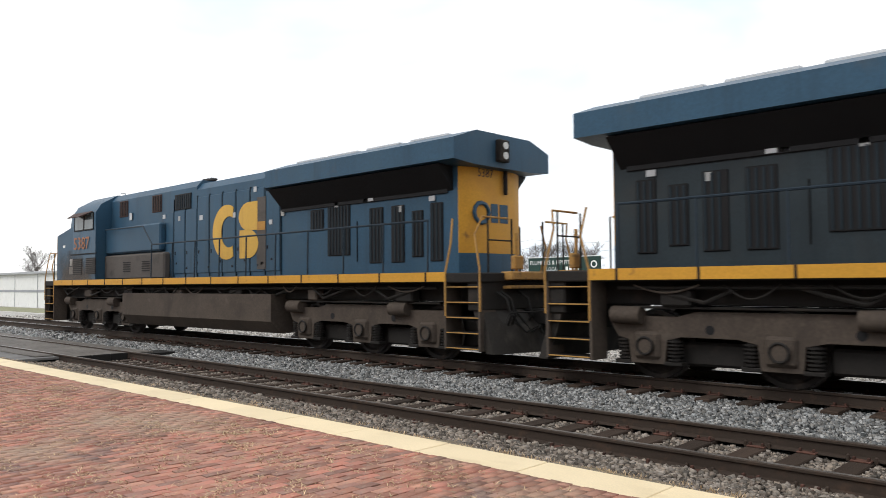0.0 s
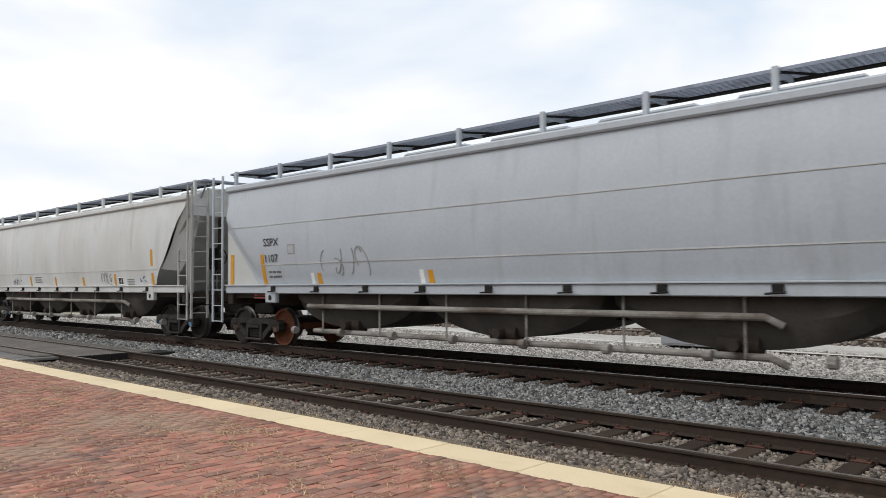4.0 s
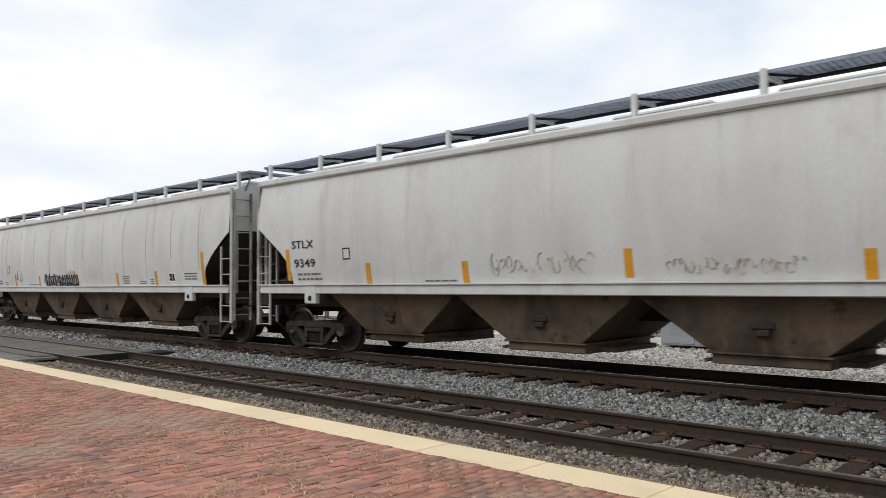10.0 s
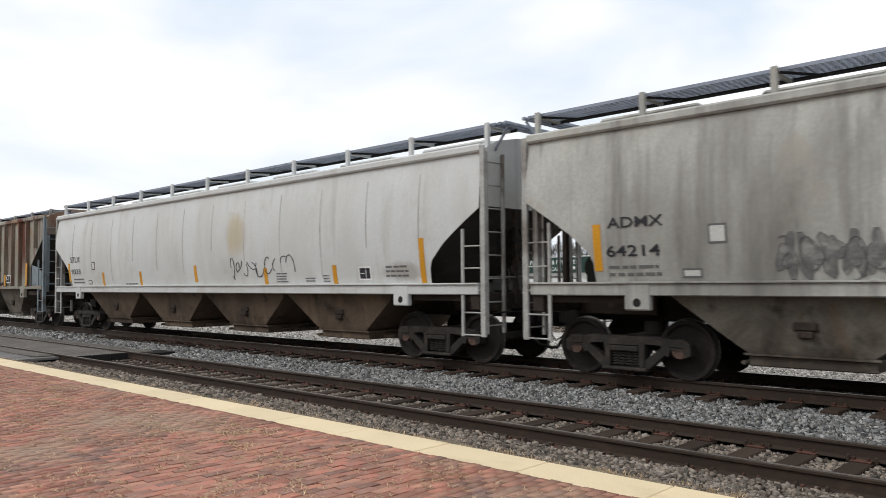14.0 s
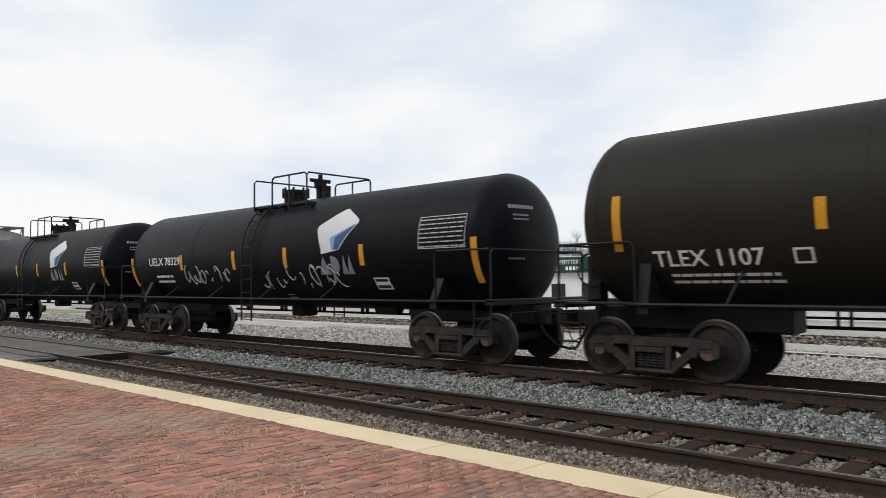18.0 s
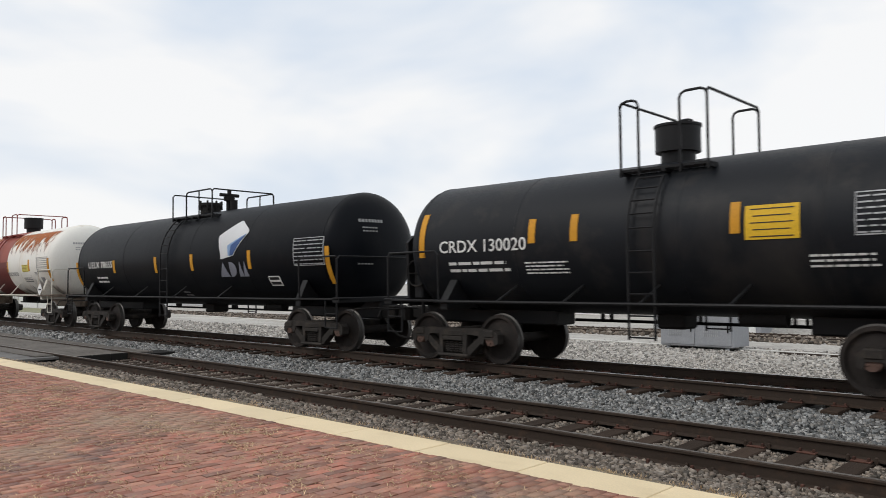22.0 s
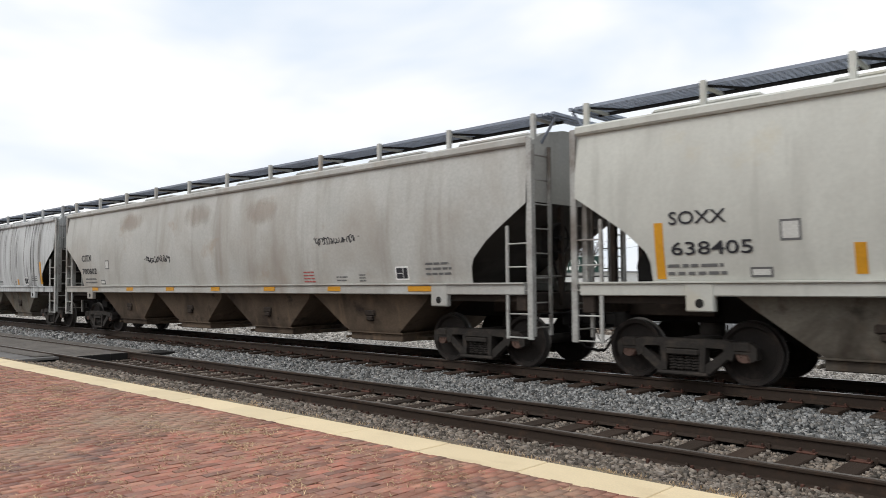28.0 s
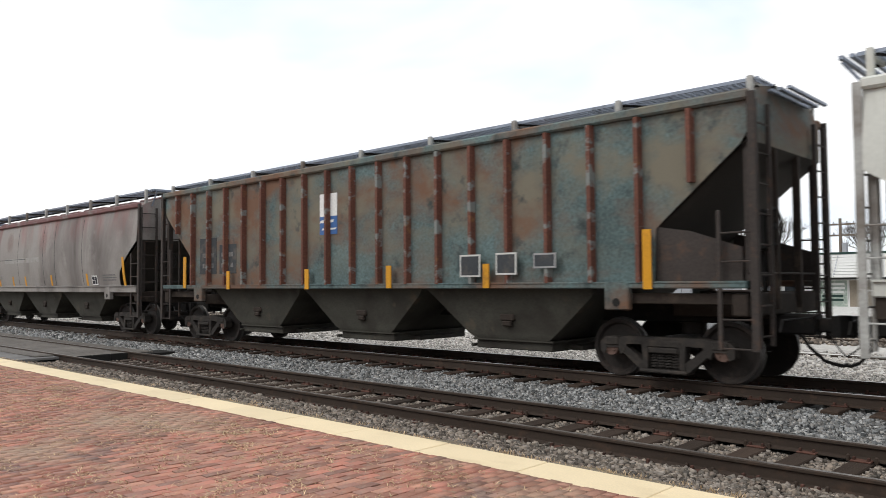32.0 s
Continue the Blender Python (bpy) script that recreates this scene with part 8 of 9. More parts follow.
stone_field("ballast", M_STONE, [(-11, -1, 8.99, 10.5, LEVEL, 1500, 0.036), (-11, -1, 10.5, 11.0, [(10.5, -0.05), (10.62, -0.03), (11.0, -0.03)], 1000, 0.034), (-18, -11, 8.99, 10.5, LEVEL, 900, 0.041), (-18, -11, 10.5, 11.0, [(10.5, -0.05), (11.0, -0.03)], 560, 0.042),
                                 (-26, -18, 8.99, 10.5, LEVEL, 420, 0.055), (-26, -18, 10.5, 11.0, [(10.5, -0.05), (11.0, -0.03)], 320, 0.05), (-45, -26, 8.99, 10.98, LEVEL, 170, 0.072),
                                 (-40, 7, 11.25, 12.5, LEVEL, 60, 0.07), (-40, 7, 12.75, 14.6, LEVEL, 110, 0.07), (-1, 7, 8.99, 10.72, LEVEL, 260, 0.065)], 1, "blue-grey crushed stone between the tracks")
stone_field("ballast", M_STONE_BROWN, [(-11, -1, 5.95, 7.32, LEVEL, 900, 0.041), (-20, -11, 5.95, 7.32, LEVEL, 460, 0.052), (-11, -1, 7.5, 8.82, IN_A, 1100, 0.037), (-19.5, -11, 7.5, 8.82, IN_A, 560, 0.048), (-1, 7, 7.5, 8.82, IN_A, 220, 0.065), (-1, 7, 5.85, 7.32, LEVEL, 220, 0.065)], 2, "dusty brown-grey crushed stone in the near track")
M_LOT_STONE = material("pale_gravel_stone", (0.40, 0.385, 0.355), 0.95, each=0.55, grain=40, vary=0.15, palette=((0.40, 0.385, 0.36), (0.28, 0.265, 0.24), (0.50, 0.49, 0.46)))
stone_field("loose_gravel", M_LOT_STONE, [(-22, 0, 14.6, 19.0, [(14.6, LOT + 0.05), (15.4, LOT + 0.015), (24, LOT)], 230, 0.045), (-30, 2, 19.0, 24.0, [(15, LOT + 0.01), (24, LOT)], 60, 0.055), (-60, -22, 14.6, 22.0, [(14.6, LOT + 0.05), (15.6, LOT + 0.02), (24, LOT + 0.02)], 26, 0.075)], 4, "loose pale gravel on the lot")
stone_field("siding_ballast", M_STONE_BROWN, [(-60, 10, 26.6, 30.0, [(26.6, LOT), (27.2, LOT + 0.05), (29.4, LOT + 0.05), (30, LOT)], 40, 0.10)], 8, "dark crushed stone under the disused siding")
tagged(part("verge", Shape().loft([[(x, 5.712, 0.088), (x, 5.93 + 0.06 * math.sin(x * 3.1) + 0.04 * math.sin(x * 7.7), 0.045), (x, 6.20 + 0.10 * math.sin(x * 2.3), -0.09)] for x in np.arange(-60, 10, 0.25).tolist()], closed=False), M_DIRT), "dirt verge along the platform edge", kind="structure")

# cream edge slabs
x = 2.0
strip_ob = bpy.data.objects["platform_edge"]
rnd = random.Random(4)
while x > -70:
    w = 1.22
    part("edge_slab", Shape().box(x - w + 0.006, x - 0.004, 5.222, 5.712, PLAT - 0.045, PLAT + rnd.uniform(-0.003, 0.003), 0.006), M_STRIP, strip_ob)
    x -= w

# bricks, long side across the platform
ME_BRICK = [Shape().box(-0.0505, 0.0505, -0.1005, 0.1005, -0.03, 0.0, 0.0035).mesh("brick", 25) for _ in range(1)]
ME_BRICK[0].materials.append(M_BRICK)
rnd = random.Random(6)
pf = bpy.data.objects["platform"]
cells = []
for col in range(500):
    x = 8.0 - col * 0.106
    y = 5.115 - (0.104 if col % 2 else 0.0)
    while y > -6.0:
        cells.append((round(x, 4), round(y, 4)))
        y -= 0.206
near_cells = sorted(cells, key=lambda p: abs(p[0] + 6.0) + abs(p[1] - 4.0) * 1.2)[:300]
chosen = set(near_cells)
for c_ in near_cells:
    part("brick", ME_BRICK[0], None, pf, at=pose(c_[0], c_[1], PLAT + rnd.uniform(-0.005, 0.005), rnd.uniform(-1.4, 1.4), rnd.uniform(-1.8, 1.8), rnd.uniform(-1.5, 1.5)))
rng = np.random.default_rng(6)
spots_ = np.array([c_ for c_ in cells if c_ not in chosen])
n_ = len(spots_)
low = np.array([(-0.051, -0.101, -0.02), (0.051, -0.101, -0.02), (0.051, 0.101, -0.02), (-0.051, 0.101, -0.02)])
high = np.array([(-0.049, -0.099, 0), (0.049, -0.099, 0), (0.049, 0.099, 0), (-0.049, 0.099, 0)])
bv = np.tile(np.concatenate([low, high])[None], (n_, 1, 1))
halves = np.array([(8.0 - col * 0.106, 5.164) for col in range(1, 500, 2)])
half = np.tile(np.concatenate([low, high])[None], (len(halves), 1, 1))
half[:, :, 1] *= 0.48
bv = np.concatenate([bv, half])
spots_ = np.concatenate([spots_, halves])
n_ = len(spots_)
bv[:, :, :2] += spots_[:, None, :]
bv[:, :, 2] += PLAT + rng.uniform(-0.005, 0.005, (n_, 1))
bv[:, 4:, 2] += rng.uniform(-0.002, 0.002, (n_, 4))
quad = np.array([(4, 5, 6, 7)] + [(q_, (q_ + 1) % 4, 4 + (q_ + 1) % 4, 4 + q_) for q_ in range(4)])
bf = (quad[None] + 8 * np.arange(n_)[:, None, None]).reshape(-1)
me = bpy.data.meshes.new("brick_paving")
me.vertices.add(8 * n_)
me.vertices.foreach_set("co", bv.reshape(-1).astype(np.float32))
me.loops.add(len(bf))
me.loops.foreach_set("vertex_index", bf.astype(np.int32))
me.polygons.add(5 * n_)
me.polygons.foreach_set("loop_start", np.arange(0, len(bf), 4, dtype=np.int32))
me.update(calc_edges=True)
me.materials.append(M_BRICK)
tagged(part("brick_paving", me, None, pf), kind="stuff")


def blades(name, spots, seed, label, lean=0.5):
    """Thin dry grass blades. spots: x, y, z, spread, number, height."""
    rng = random.Random(seed)
    v, f = [], []
    for x, y, z, spread, n, h in spots:
        for _ in range(n):
            px_, py_ = x + rng.gauss(0, spread), y + rng.gauss(0, spread * 0.6)
            a, w, hh = rng.uniform(0, 6.28), rng.uniform(0.0022, 0.0050), h * rng.uniform(0.5, 1.3)
            lx, ly = rng.gauss(0, lean) * hh, rng.gauss(0, lean) * hh
            dx, dy = w * math.cos(a), w * math.sin(a)
            o = len(v)
            v += [(px_ - dx, py_ - dy, z), (px_ + dx, py_ + dy, z), (px_ + dx + lx * 0.5, py_ + dy + ly * 0.5, z + hh * 0.7), (px_ - dx + lx * 0.5, py_ - dy + ly * 0.5, z + hh * 0.7), (px_ + lx * 1.2, py_ + ly * 1.2, z + hh)]
            f += [(o, o + 1, o + 2, o + 3), (o + 3, o + 2, o + 4)]
    me = bpy.data.meshes.new(name)
    me.from_pydata(v, [], f)
    me.materials.append(M_GRASS)
    return tagged(new(name, me), label, "grass", kind="stuff")


rg = random.Random(31)
verge_spots = []
for _ in range(560):
    x = -2.0 - 26 * rg.random() ** 1.4
    verge_spots.append((x, 5.74 + abs(rg.gauss(0, 0.11)), 0.048, 0.06, rg.randint(5, 16), 0.026))
blades("dry_grass", verge_spots, 5, "dry yellow grass along the platform edge")
joint_spots = []
for _ in range(430):
    cx_, cy_ = -3.0 - 15 * rg.random(), rg.uniform(1.4, 5.0)
    if cy_ < -cx_ * 0.27:
        continue
    for _k in range(rg.randint(3, 9)):
        gx, gy = cx_ + rg.gauss(0, 0.30), min(5.15, cy_ + rg.gauss(0, 0.12))
        gx = round(gx / 0.106) * 0.106 + 0.053
        joint_spots.append((gx, gy, PLAT - 0.003, 0.045, rg.randint(5, 13), 0.016))
blades("dry_grass", joint_spots, 6, "short dry grass in the joints of the brick paving", 1.9)

# plain wall and roof edge, unseen, added to close the place and dim reflections
M_BACK_WALL = material("back_wall_brick", (0.20, 0.10, 0.075), 0.9, spots=(0.15, 0.08, 0.06), spot_scale=6, grain=40, vary=0.2)
dp = tagged(part("depot_wall", Shape().box(-34, 24, -9.3, -9.0, PLAT - 0.3, 4.2), M_BACK_WALL), "plain unseen brick wall added behind the platform to darken reflections", kind="structure")
part("roof_edge", Shape().box(-35, 25, -9.4, -7.6, 4.2, 4.4, 0.02), M_GREY, dp)

# ---------------------------------------------------------------- marks and lettering on the cars
DG = material('worn_pale_lettering', (0.16, 0.16, 0.155), 0.8, grain=20, spots=(0.07, 0.065, 0.06), spot_scale=6, spot_at=0.48)
DK = material('dark_worn_patch', (0.05, 0.055, 0.06), 0.8, grain=20, spots=(0.10, 0.09, 0.08), spot_scale=3, spot_at=0.5)
WB2 = material('faded_grey_patch', (0.31, 0.30, 0.285), 0.7, grain=20, spots=(0.24, 0.22, 0.20), spot_scale=2, spot_at=0.5)
c = SIDE[2]
words(c, 'TILX', -7.33, 2.67, 0.69, 0.19, K)
words(c, '56602', -7.36, 2.21, 0.99, 0.21, K)
mark(c, -7.96, 2.07, 2.53)
mark(c, -2.84, 1.52, 1.89)
mark(c, -0.36, 1.51, 1.83)
mark(c, 2.10, 1.50, 1.80)
mark(c, 4.59, 1.52, 1.87)
mark(c, 7.15, 2.09, 2.56)
mark(c, 7.13, 1.48, 1.87)
panel(c, 4.81, 5.17, 1.53, 1.78, K, W)
bars(c, -7.20, -6.49, 1.77, 2.00, 2, K)
bars(c, -2.38, -1.66, 1.63, 1.88, 3, K)
bars(c, 5.44, 5.93, 1.53, 1.73, 3, K)
bars(c, -4.29, -3.16, 1.23, 1.35, 2, R)
bars(c, -0.27, 0.63, 1.25, 1.36, 2, R)
scrawl(c, 6.22, 6.68, 1.52, 1.86, BL, 2)
scrawl(c, 3.60, 4.38, 1.54, 1.95, G, 3)
scrawl(c, -4.75, -3.84, 1.55, 1.82, G, 9)
c = SIDE[3]
words(c, 'SSPX', -6.94, 2.42, 0.61, 0.18, K)
words(c, '1107', -6.90, 2.04, 0.52, 0.18, K)
mark(c, -8.56, 1.47, 2.27, True)
mark(c, -4.92, 1.44, 1.76)
mark(c, -1.49, 1.42, 1.77)
bars(c, -6.83, -6.28, 1.65, 1.87, 2, K)
scrawl(c, -4.83, -3.25, 1.58, 2.37, G, 4)
bars(c, -7.58, -7.03, 1.16, 1.37, 3, R)
panel(c, -5.99, -5.72, 2.20, 2.43, GP, G)
mark(c, -7.04, 1.47, 2.23)
placard(c, -5.21, -5.10, 1.44, 1.77, W)
placard(c, -1.78, -1.67, 1.42, 1.78, W)
c = SIDE[4]
words(c, 'UTLX 971310', -8.02, 2.08, 2.09, 0.20, Y)
bars(c, -7.91, -6.51, 1.60, 2.00, 3, Y)
mark(c, -8.81, 2.01, 2.87)
mark(c, -5.24, 2.19, 2.61)
mark(c, -3.00, 2.18, 2.60)
mark(c, -0.75, 2.16, 2.60)
mark(c, 1.98, 2.17, 2.61)
mark(c, 5.00, 2.19, 2.62)
mark(c, 8.66, 2.00, 2.89)
placard(c, 0.81, 1.50, 1.96, 2.26, Y)
bars(c, 5.27, 7.10, 1.95, 2.14, 1, Y)
bars(c, 5.28, 6.46, 1.83, 1.96, 1, Y)
bars(c, 7.32, 8.32, 1.97, 2.53, 7, W)
diamond(c, 7.74, 1.41, 0.17)
bars(c, 6.64, 6.83, 1.52, 1.72, 3, G)
c = SIDE[5]
words(c, 'UTLX 971156', -7.87, 2.05, 2.14, 0.21, Y)
bars(c, -7.64, -6.37, 1.62, 2.00, 3, Y)
mark(c, -8.62, 1.61, 2.40)
mark(c, -5.34, 2.00, 2.39)
mark(c, -3.08, 1.95, 2.37)
mark(c, -0.71, 1.95, 2.39)
mark(c, 1.82, 1.96, 2.38)
mark(c, 4.89, 1.98, 2.40)
mark(c, 8.65, 1.60, 2.41)
placard(c, 0.75, 1.35, 1.93, 2.26, Y)
bars(c, 5.27, 6.99, 1.94, 2.11, 1, Y)
bars(c, 5.22, 6.36, 1.82, 1.94, 1, Y)
bars(c, 7.33, 8.37, 1.97, 2.50, 7, W)
diamond(c, 7.79, 1.43, 0.17)
bars(c, 6.46, 6.78, 1.53, 1.67, 3, G)
c = SIDE[6]
words(c, 'STLX', -8.60, 2.33, 0.81, 0.18, K)
words(c, '9048', -8.56, 1.91, 0.73, 0.17, K)
mark(c, -8.67, 1.47, 2.37)
mark(c, -5.96, 1.47, 1.93)
mark(c, -3.37, 1.47, 1.89)
mark(c, -0.05, 1.58, 2.03)
mark(c, 3.32, 1.51, 1.90)
mark(c, 5.91, 1.52, 1.92)
mark(c, 8.60, 1.52, 2.38)
panel(c, 6.69, 7.04, 1.61, 1.87, K, W)
bars(c, 7.58, 8.28, 1.65, 1.87, 3, K)
bars(c, 3.71, 4.21, 1.56, 1.83, 4, K)
bars(c, 4.86, 5.33, 1.55, 1.66, 2, K)
bars(c, 5.52, 5.76, 1.55, 1.72, 3, K)
bars(c, -8.08, -7.67, 1.60, 1.79, 2, K)
bars(c, -4.46, -3.37, 1.55, 1.61, 1, K)
scrawl(c, -2.83, -1.58, 1.50, 1.95, K, 5, SPRAY)
scrawl(c, -1.53, 0.25, 1.50, 1.90, K, 6, SPRAY)
scrawl(c, -5.96, -5.21, 1.59, 2.30, FAINT, 7)
c = SIDE[7]
words(c, 'STLX', -8.59, 2.32, 0.81, 0.18, K)
words(c, '9349', -8.53, 1.90, 0.77, 0.18, K)
mark(c, -8.78, 1.60, 2.31)
mark(c, -6.01, 1.46, 1.94)
mark(c, -3.34, 1.47, 1.91)
mark(c, -0.01, 1.58, 2.02)
mark(c, 3.30, 1.49, 1.90)
mark(c, 5.91, 1.51, 1.93)
mark(c, 8.60, 1.51, 2.39)
panel(c, 6.71, 7.08, 1.59, 1.87, K, W)
bars(c, 7.54, 8.25, 1.63, 1.91, 3, K)
bars(c, 3.77, 4.12, 1.53, 1.79, 4, K)
bars(c, 4.85, 5.28, 1.54, 1.66, 2, K)
bars(c, 5.51, 5.77, 1.54, 1.74, 3, K)
bars(c, -4.39, -3.50, 1.53, 1.60, 1, K)
panel(c, -6.79, -6.55, 2.03, 2.28, WB, K)
c = SIDE[8]
mark(c, -7.48, 1.59, 2.37)
mark(c, -5.11, 1.58, 2.01)
mark(c, -2.58, 1.56, 1.92)
mark(c, -0.19, 1.51, 1.97)
mark(c, 2.27, 1.50, 1.98)
mark(c, 4.75, 1.53, 1.98)
mark(c, 7.19, 1.52, 2.40)
panel(c, 4.95, 5.43, 1.65, 1.96, K, W)
scrawl(c, 3.24, 3.76, 1.55, 1.68, K, 8)
scrawl(c, 4.21, 4.68, 1.54, 1.68, K, 9)
c = SIDE[9]
words(c, 'STLX', -8.60, 2.31, 0.79, 0.19, K)
words(c, '9333', -8.56, 1.91, 0.76, 0.17, K)
mark(c, -8.77, 1.65, 2.29)
mark(c, -6.04, 1.51, 1.94)
mark(c, -3.40, 1.50, 1.93)
mark(c, -0.13, 1.59, 2.04)
mark(c, 3.18, 1.49, 1.91)
mark(c, 5.81, 1.52, 1.92)
mark(c, 8.50, 1.51, 2.38)
panel(c, 6.61, 6.99, 1.59, 1.87, K, W)
bars(c, 7.45, 8.14, 1.63, 1.90, 3, K)
bars(c, 3.62, 4.06, 1.55, 1.80, 4, K)
bars(c, 4.75, 5.12, 1.56, 1.68, 2, K)
bars(c, 5.40, 5.63, 1.55, 1.73, 3, K)
bars(c, -4.45, -3.59, 1.53, 1.61, 1, K)
scrawl(c, 1.55, 4.42, 1.61, 2.36, K, 11)
stain(c, 1.48, 2.47, 2.11, 3.36, YS)
panel(c, -6.86, -6.63, 2.04, 2.30, WB, K)
c = SIDE[10]
words(c, 'ADMX', -8.43, 2.34, 0.93, 0.16, K)
words(c, '64214', -8.47, 1.90, 0.90, 0.17, K)
mark(c, -8.63, 1.68, 2.41)
mark(c, -2.63, 1.60, 1.96)
mark(c, 0.03, 1.57, 1.98)
mark(c, 2.62, 1.56, 1.97)
mark(c, 6.00, 1.58, 1.99)
mark(c, 8.64, 1.55, 2.44)
panel(c, 6.74, 7.13, 1.60, 1.88, K, W)
bars(c, 7.58, 8.18, 1.66, 1.94, 3, K)
bars(c, 3.73, 4.06, 1.55, 1.79, 4, R)
bars(c, 4.88, 5.28, 1.56, 1.67, 2, K)
bars(c, 5.47, 5.66, 1.55, 1.75, 3, K)
emblem(c, -0.66, 0.75, 2.64, 3.79, 'leaf')
emblem(c, -0.58, 0.69, 2.20, 2.61, 'blocks')
scrawl(c, -5.90, -3.78, 1.52, 2.15, FAINT, 12, SPRAY_DARK)
c = SIDE[12]
words(c, 'UELX 78329', -5.82, 2.08, 1.83, 0.23, W)
mark(c, -6.96, 1.50, 2.34)
mark(c, -3.93, 1.93, 2.35)
mark(c, -1.21, 1.90, 2.37)
mark(c, 1.05, 1.90, 2.38)
mark(c, 3.81, 1.90, 2.35)
mark(c, 6.97, 1.51, 2.36)
emblem(c, 2.25, 3.65, 2.19, 3.17, 'leaf')
emblem(c, 2.31, 3.52, 1.70, 2.15, 'blocks')
bars(c, 5.56, 6.73, 2.19, 2.80, 7, W)
panel(c, 4.03, 4.48, 1.39, 1.64, TB, W)
bars(c, -5.54, -4.54, 1.56, 1.85, 2, W)
scrawl(c, -3.82, -1.46, 1.48, 2.08, GP, 13)
scrawl(c, -0.14, 3.10, 1.36, 2.08, GP, 14)
bars(c, 0.56, 0.85, 1.16, 1.31, 2, G)
c = SIDE[11]
words(c, 'UELX', -5.82, 2.08, 0.80, 0.23, W)
bars(c, -4.86, -4.1, 2.02, 2.42, 1, W)
mark(c, -6.96, 1.50, 2.34)
mark(c, -3.93, 1.93, 2.35)
mark(c, -1.21, 1.90, 2.37)
mark(c, 1.05, 1.90, 2.38)
mark(c, 3.81, 1.90, 2.35)
mark(c, 6.97, 1.51, 2.36)
emblem(c, 2.25, 3.65, 2.19, 3.17, 'leaf')
emblem(c, 2.31, 3.52, 1.70, 2.15, 'blocks')
bars(c, 5.56, 6.73, 2.19, 2.80, 7, W)
panel(c, 4.03, 4.48, 1.39, 1.64, TB, W)
bars(c, -5.54, -4.54, 1.56, 1.85, 2, W)
bars(c, 0.56, 0.85, 1.16, 1.31, 2, G)
c = SIDE[13]
words(c, 'TLEX 1107', -6.61, 1.73, 1.65, 0.24, W)
mark(c, -7.16, 1.98, 2.84)
mark(c, -4.19, 2.17, 2.59)
mark(c, -1.57, 2.13, 2.57)
mark(c, 1.22, 2.13, 2.59)
mark(c, 4.43, 2.16, 2.60)
mark(c, 7.28, 1.94, 2.82)
bars(c, 6.06, 7.18, 2.18, 2.80, 7, W)
panel(c, 5.09, 5.60, 1.49, 1.79, TB, W)
bars(c, -6.40, -4.73, 1.46, 1.66, 2, W)
bars(c, 2.67, 3.44, 1.66, 1.76, 1, W)
panel(c, -4.58, -4.33, 1.74, 1.95, TB, W)
c = SIDE[14]
words(c, 'RCRX 1639', -5.02, 2.05, 1.70, 0.22, K)
words(c, 'HYDROCHLORIC ACID', 1.49, 1.94, 1.17, 0.14, K)
mark(c, -5.67, 1.76, 2.49)
mark(c, -3.16, 2.11, 2.51)
mark(c, -1.24, 2.11, 2.53)
mark(c, 1.46, 2.10, 2.52)
mark(c, 3.89, 2.11, 2.55)
mark(c, 5.89, 1.71, 2.56)
placard(c, 3.14, 3.80, 2.08, 2.36, PY)
bars(c, 4.77, 5.82, 2.06, 2.60, 7, K)
bars(c, 4.42, 4.71, 1.93, 2.07, 3, K)
panel(c, 4.87, 5.23, 1.63, 1.85, G, G)
bars(c, -2.45, -1.67, 1.48, 1.93, 5, K)
bars(c, 3.07, 3.92, 1.67, 1.88, 3, K)
bars(c, -4.98, -3.28, 1.69, 1.92, 2, K)
diamond(c, 5.43, 1.39, 0.24)
panel(c, -3.02, -2.78, 2.07, 2.31, WB, K)
stain(c, -6.59, -0.71, 2.42, 3.67, RS)
stain(c, 1.12, 5.98, 2.51, 3.68, RS)
c = SIDE[15]
words(c, 'UELX 78655', -5.92, 2.09, 1.84, 0.21, W)
mark(c, -6.93, 1.50, 2.32)
mark(c, -4.00, 1.92, 2.32)
mark(c, -1.16, 1.88, 2.35)
mark(c, 0.97, 1.91, 2.36)
mark(c, 3.84, 1.91, 2.37)
mark(c, 6.98, 1.51, 2.36)
emblem(c, 2.32, 3.70, 2.19, 3.17, 'leaf')
emblem(c, 2.38, 3.74, 1.70, 2.12, 'blocks')
bars(c, 5.75, 6.83, 1.95, 2.57, 7, W)
panel(c, 4.51, 4.98, 1.48, 1.72, TB, W)
bars(c, -5.45, -4.57, 1.59, 1.85, 2, W)
bars(c, -0.16, 0.21, 1.19, 1.36, 2, G)
c = SIDE[16]
words(c, 'CRDX 130020', -4.21, 2.08, 2.07, 0.23, W)
mark(c, -4.70, 2.01, 2.87)
mark(c, -2.03, 2.19, 2.61)
mark(c, -1.17, 2.19, 2.64)
mark(c, 1.52, 2.18, 2.63)
mark(c, 4.75, 2.02, 2.87)
placard(c, 1.66, 2.39, 2.08, 2.56, Y)
bars(c, 3.09, 4.21, 2.09, 2.63, 7, W)
bars(c, -4.01, -2.46, 1.69, 1.95, 2, W)
bars(c, -2.21, -1.30, 1.65, 1.89, 4, W)
bars(c, 2.49, 3.35, 1.67, 1.88, 3, W)
diamond(c, 3.85, 1.40, 0.14)
c = SIDE[17]
words(c, 'RCRX  1587', -5.44, 2.24, 1.33, 0.16, K)
mark(c, -3.37, 1.99, 2.40)
mark(c, -1.80, 1.98, 2.40)
mark(c, 1.14, 1.98, 2.40)
mark(c, 2.73, 1.99, 2.41)
mark(c, 5.60, 1.58, 2.42)
placard(c, -2.63, -2.00, 1.96, 2.26, Y)
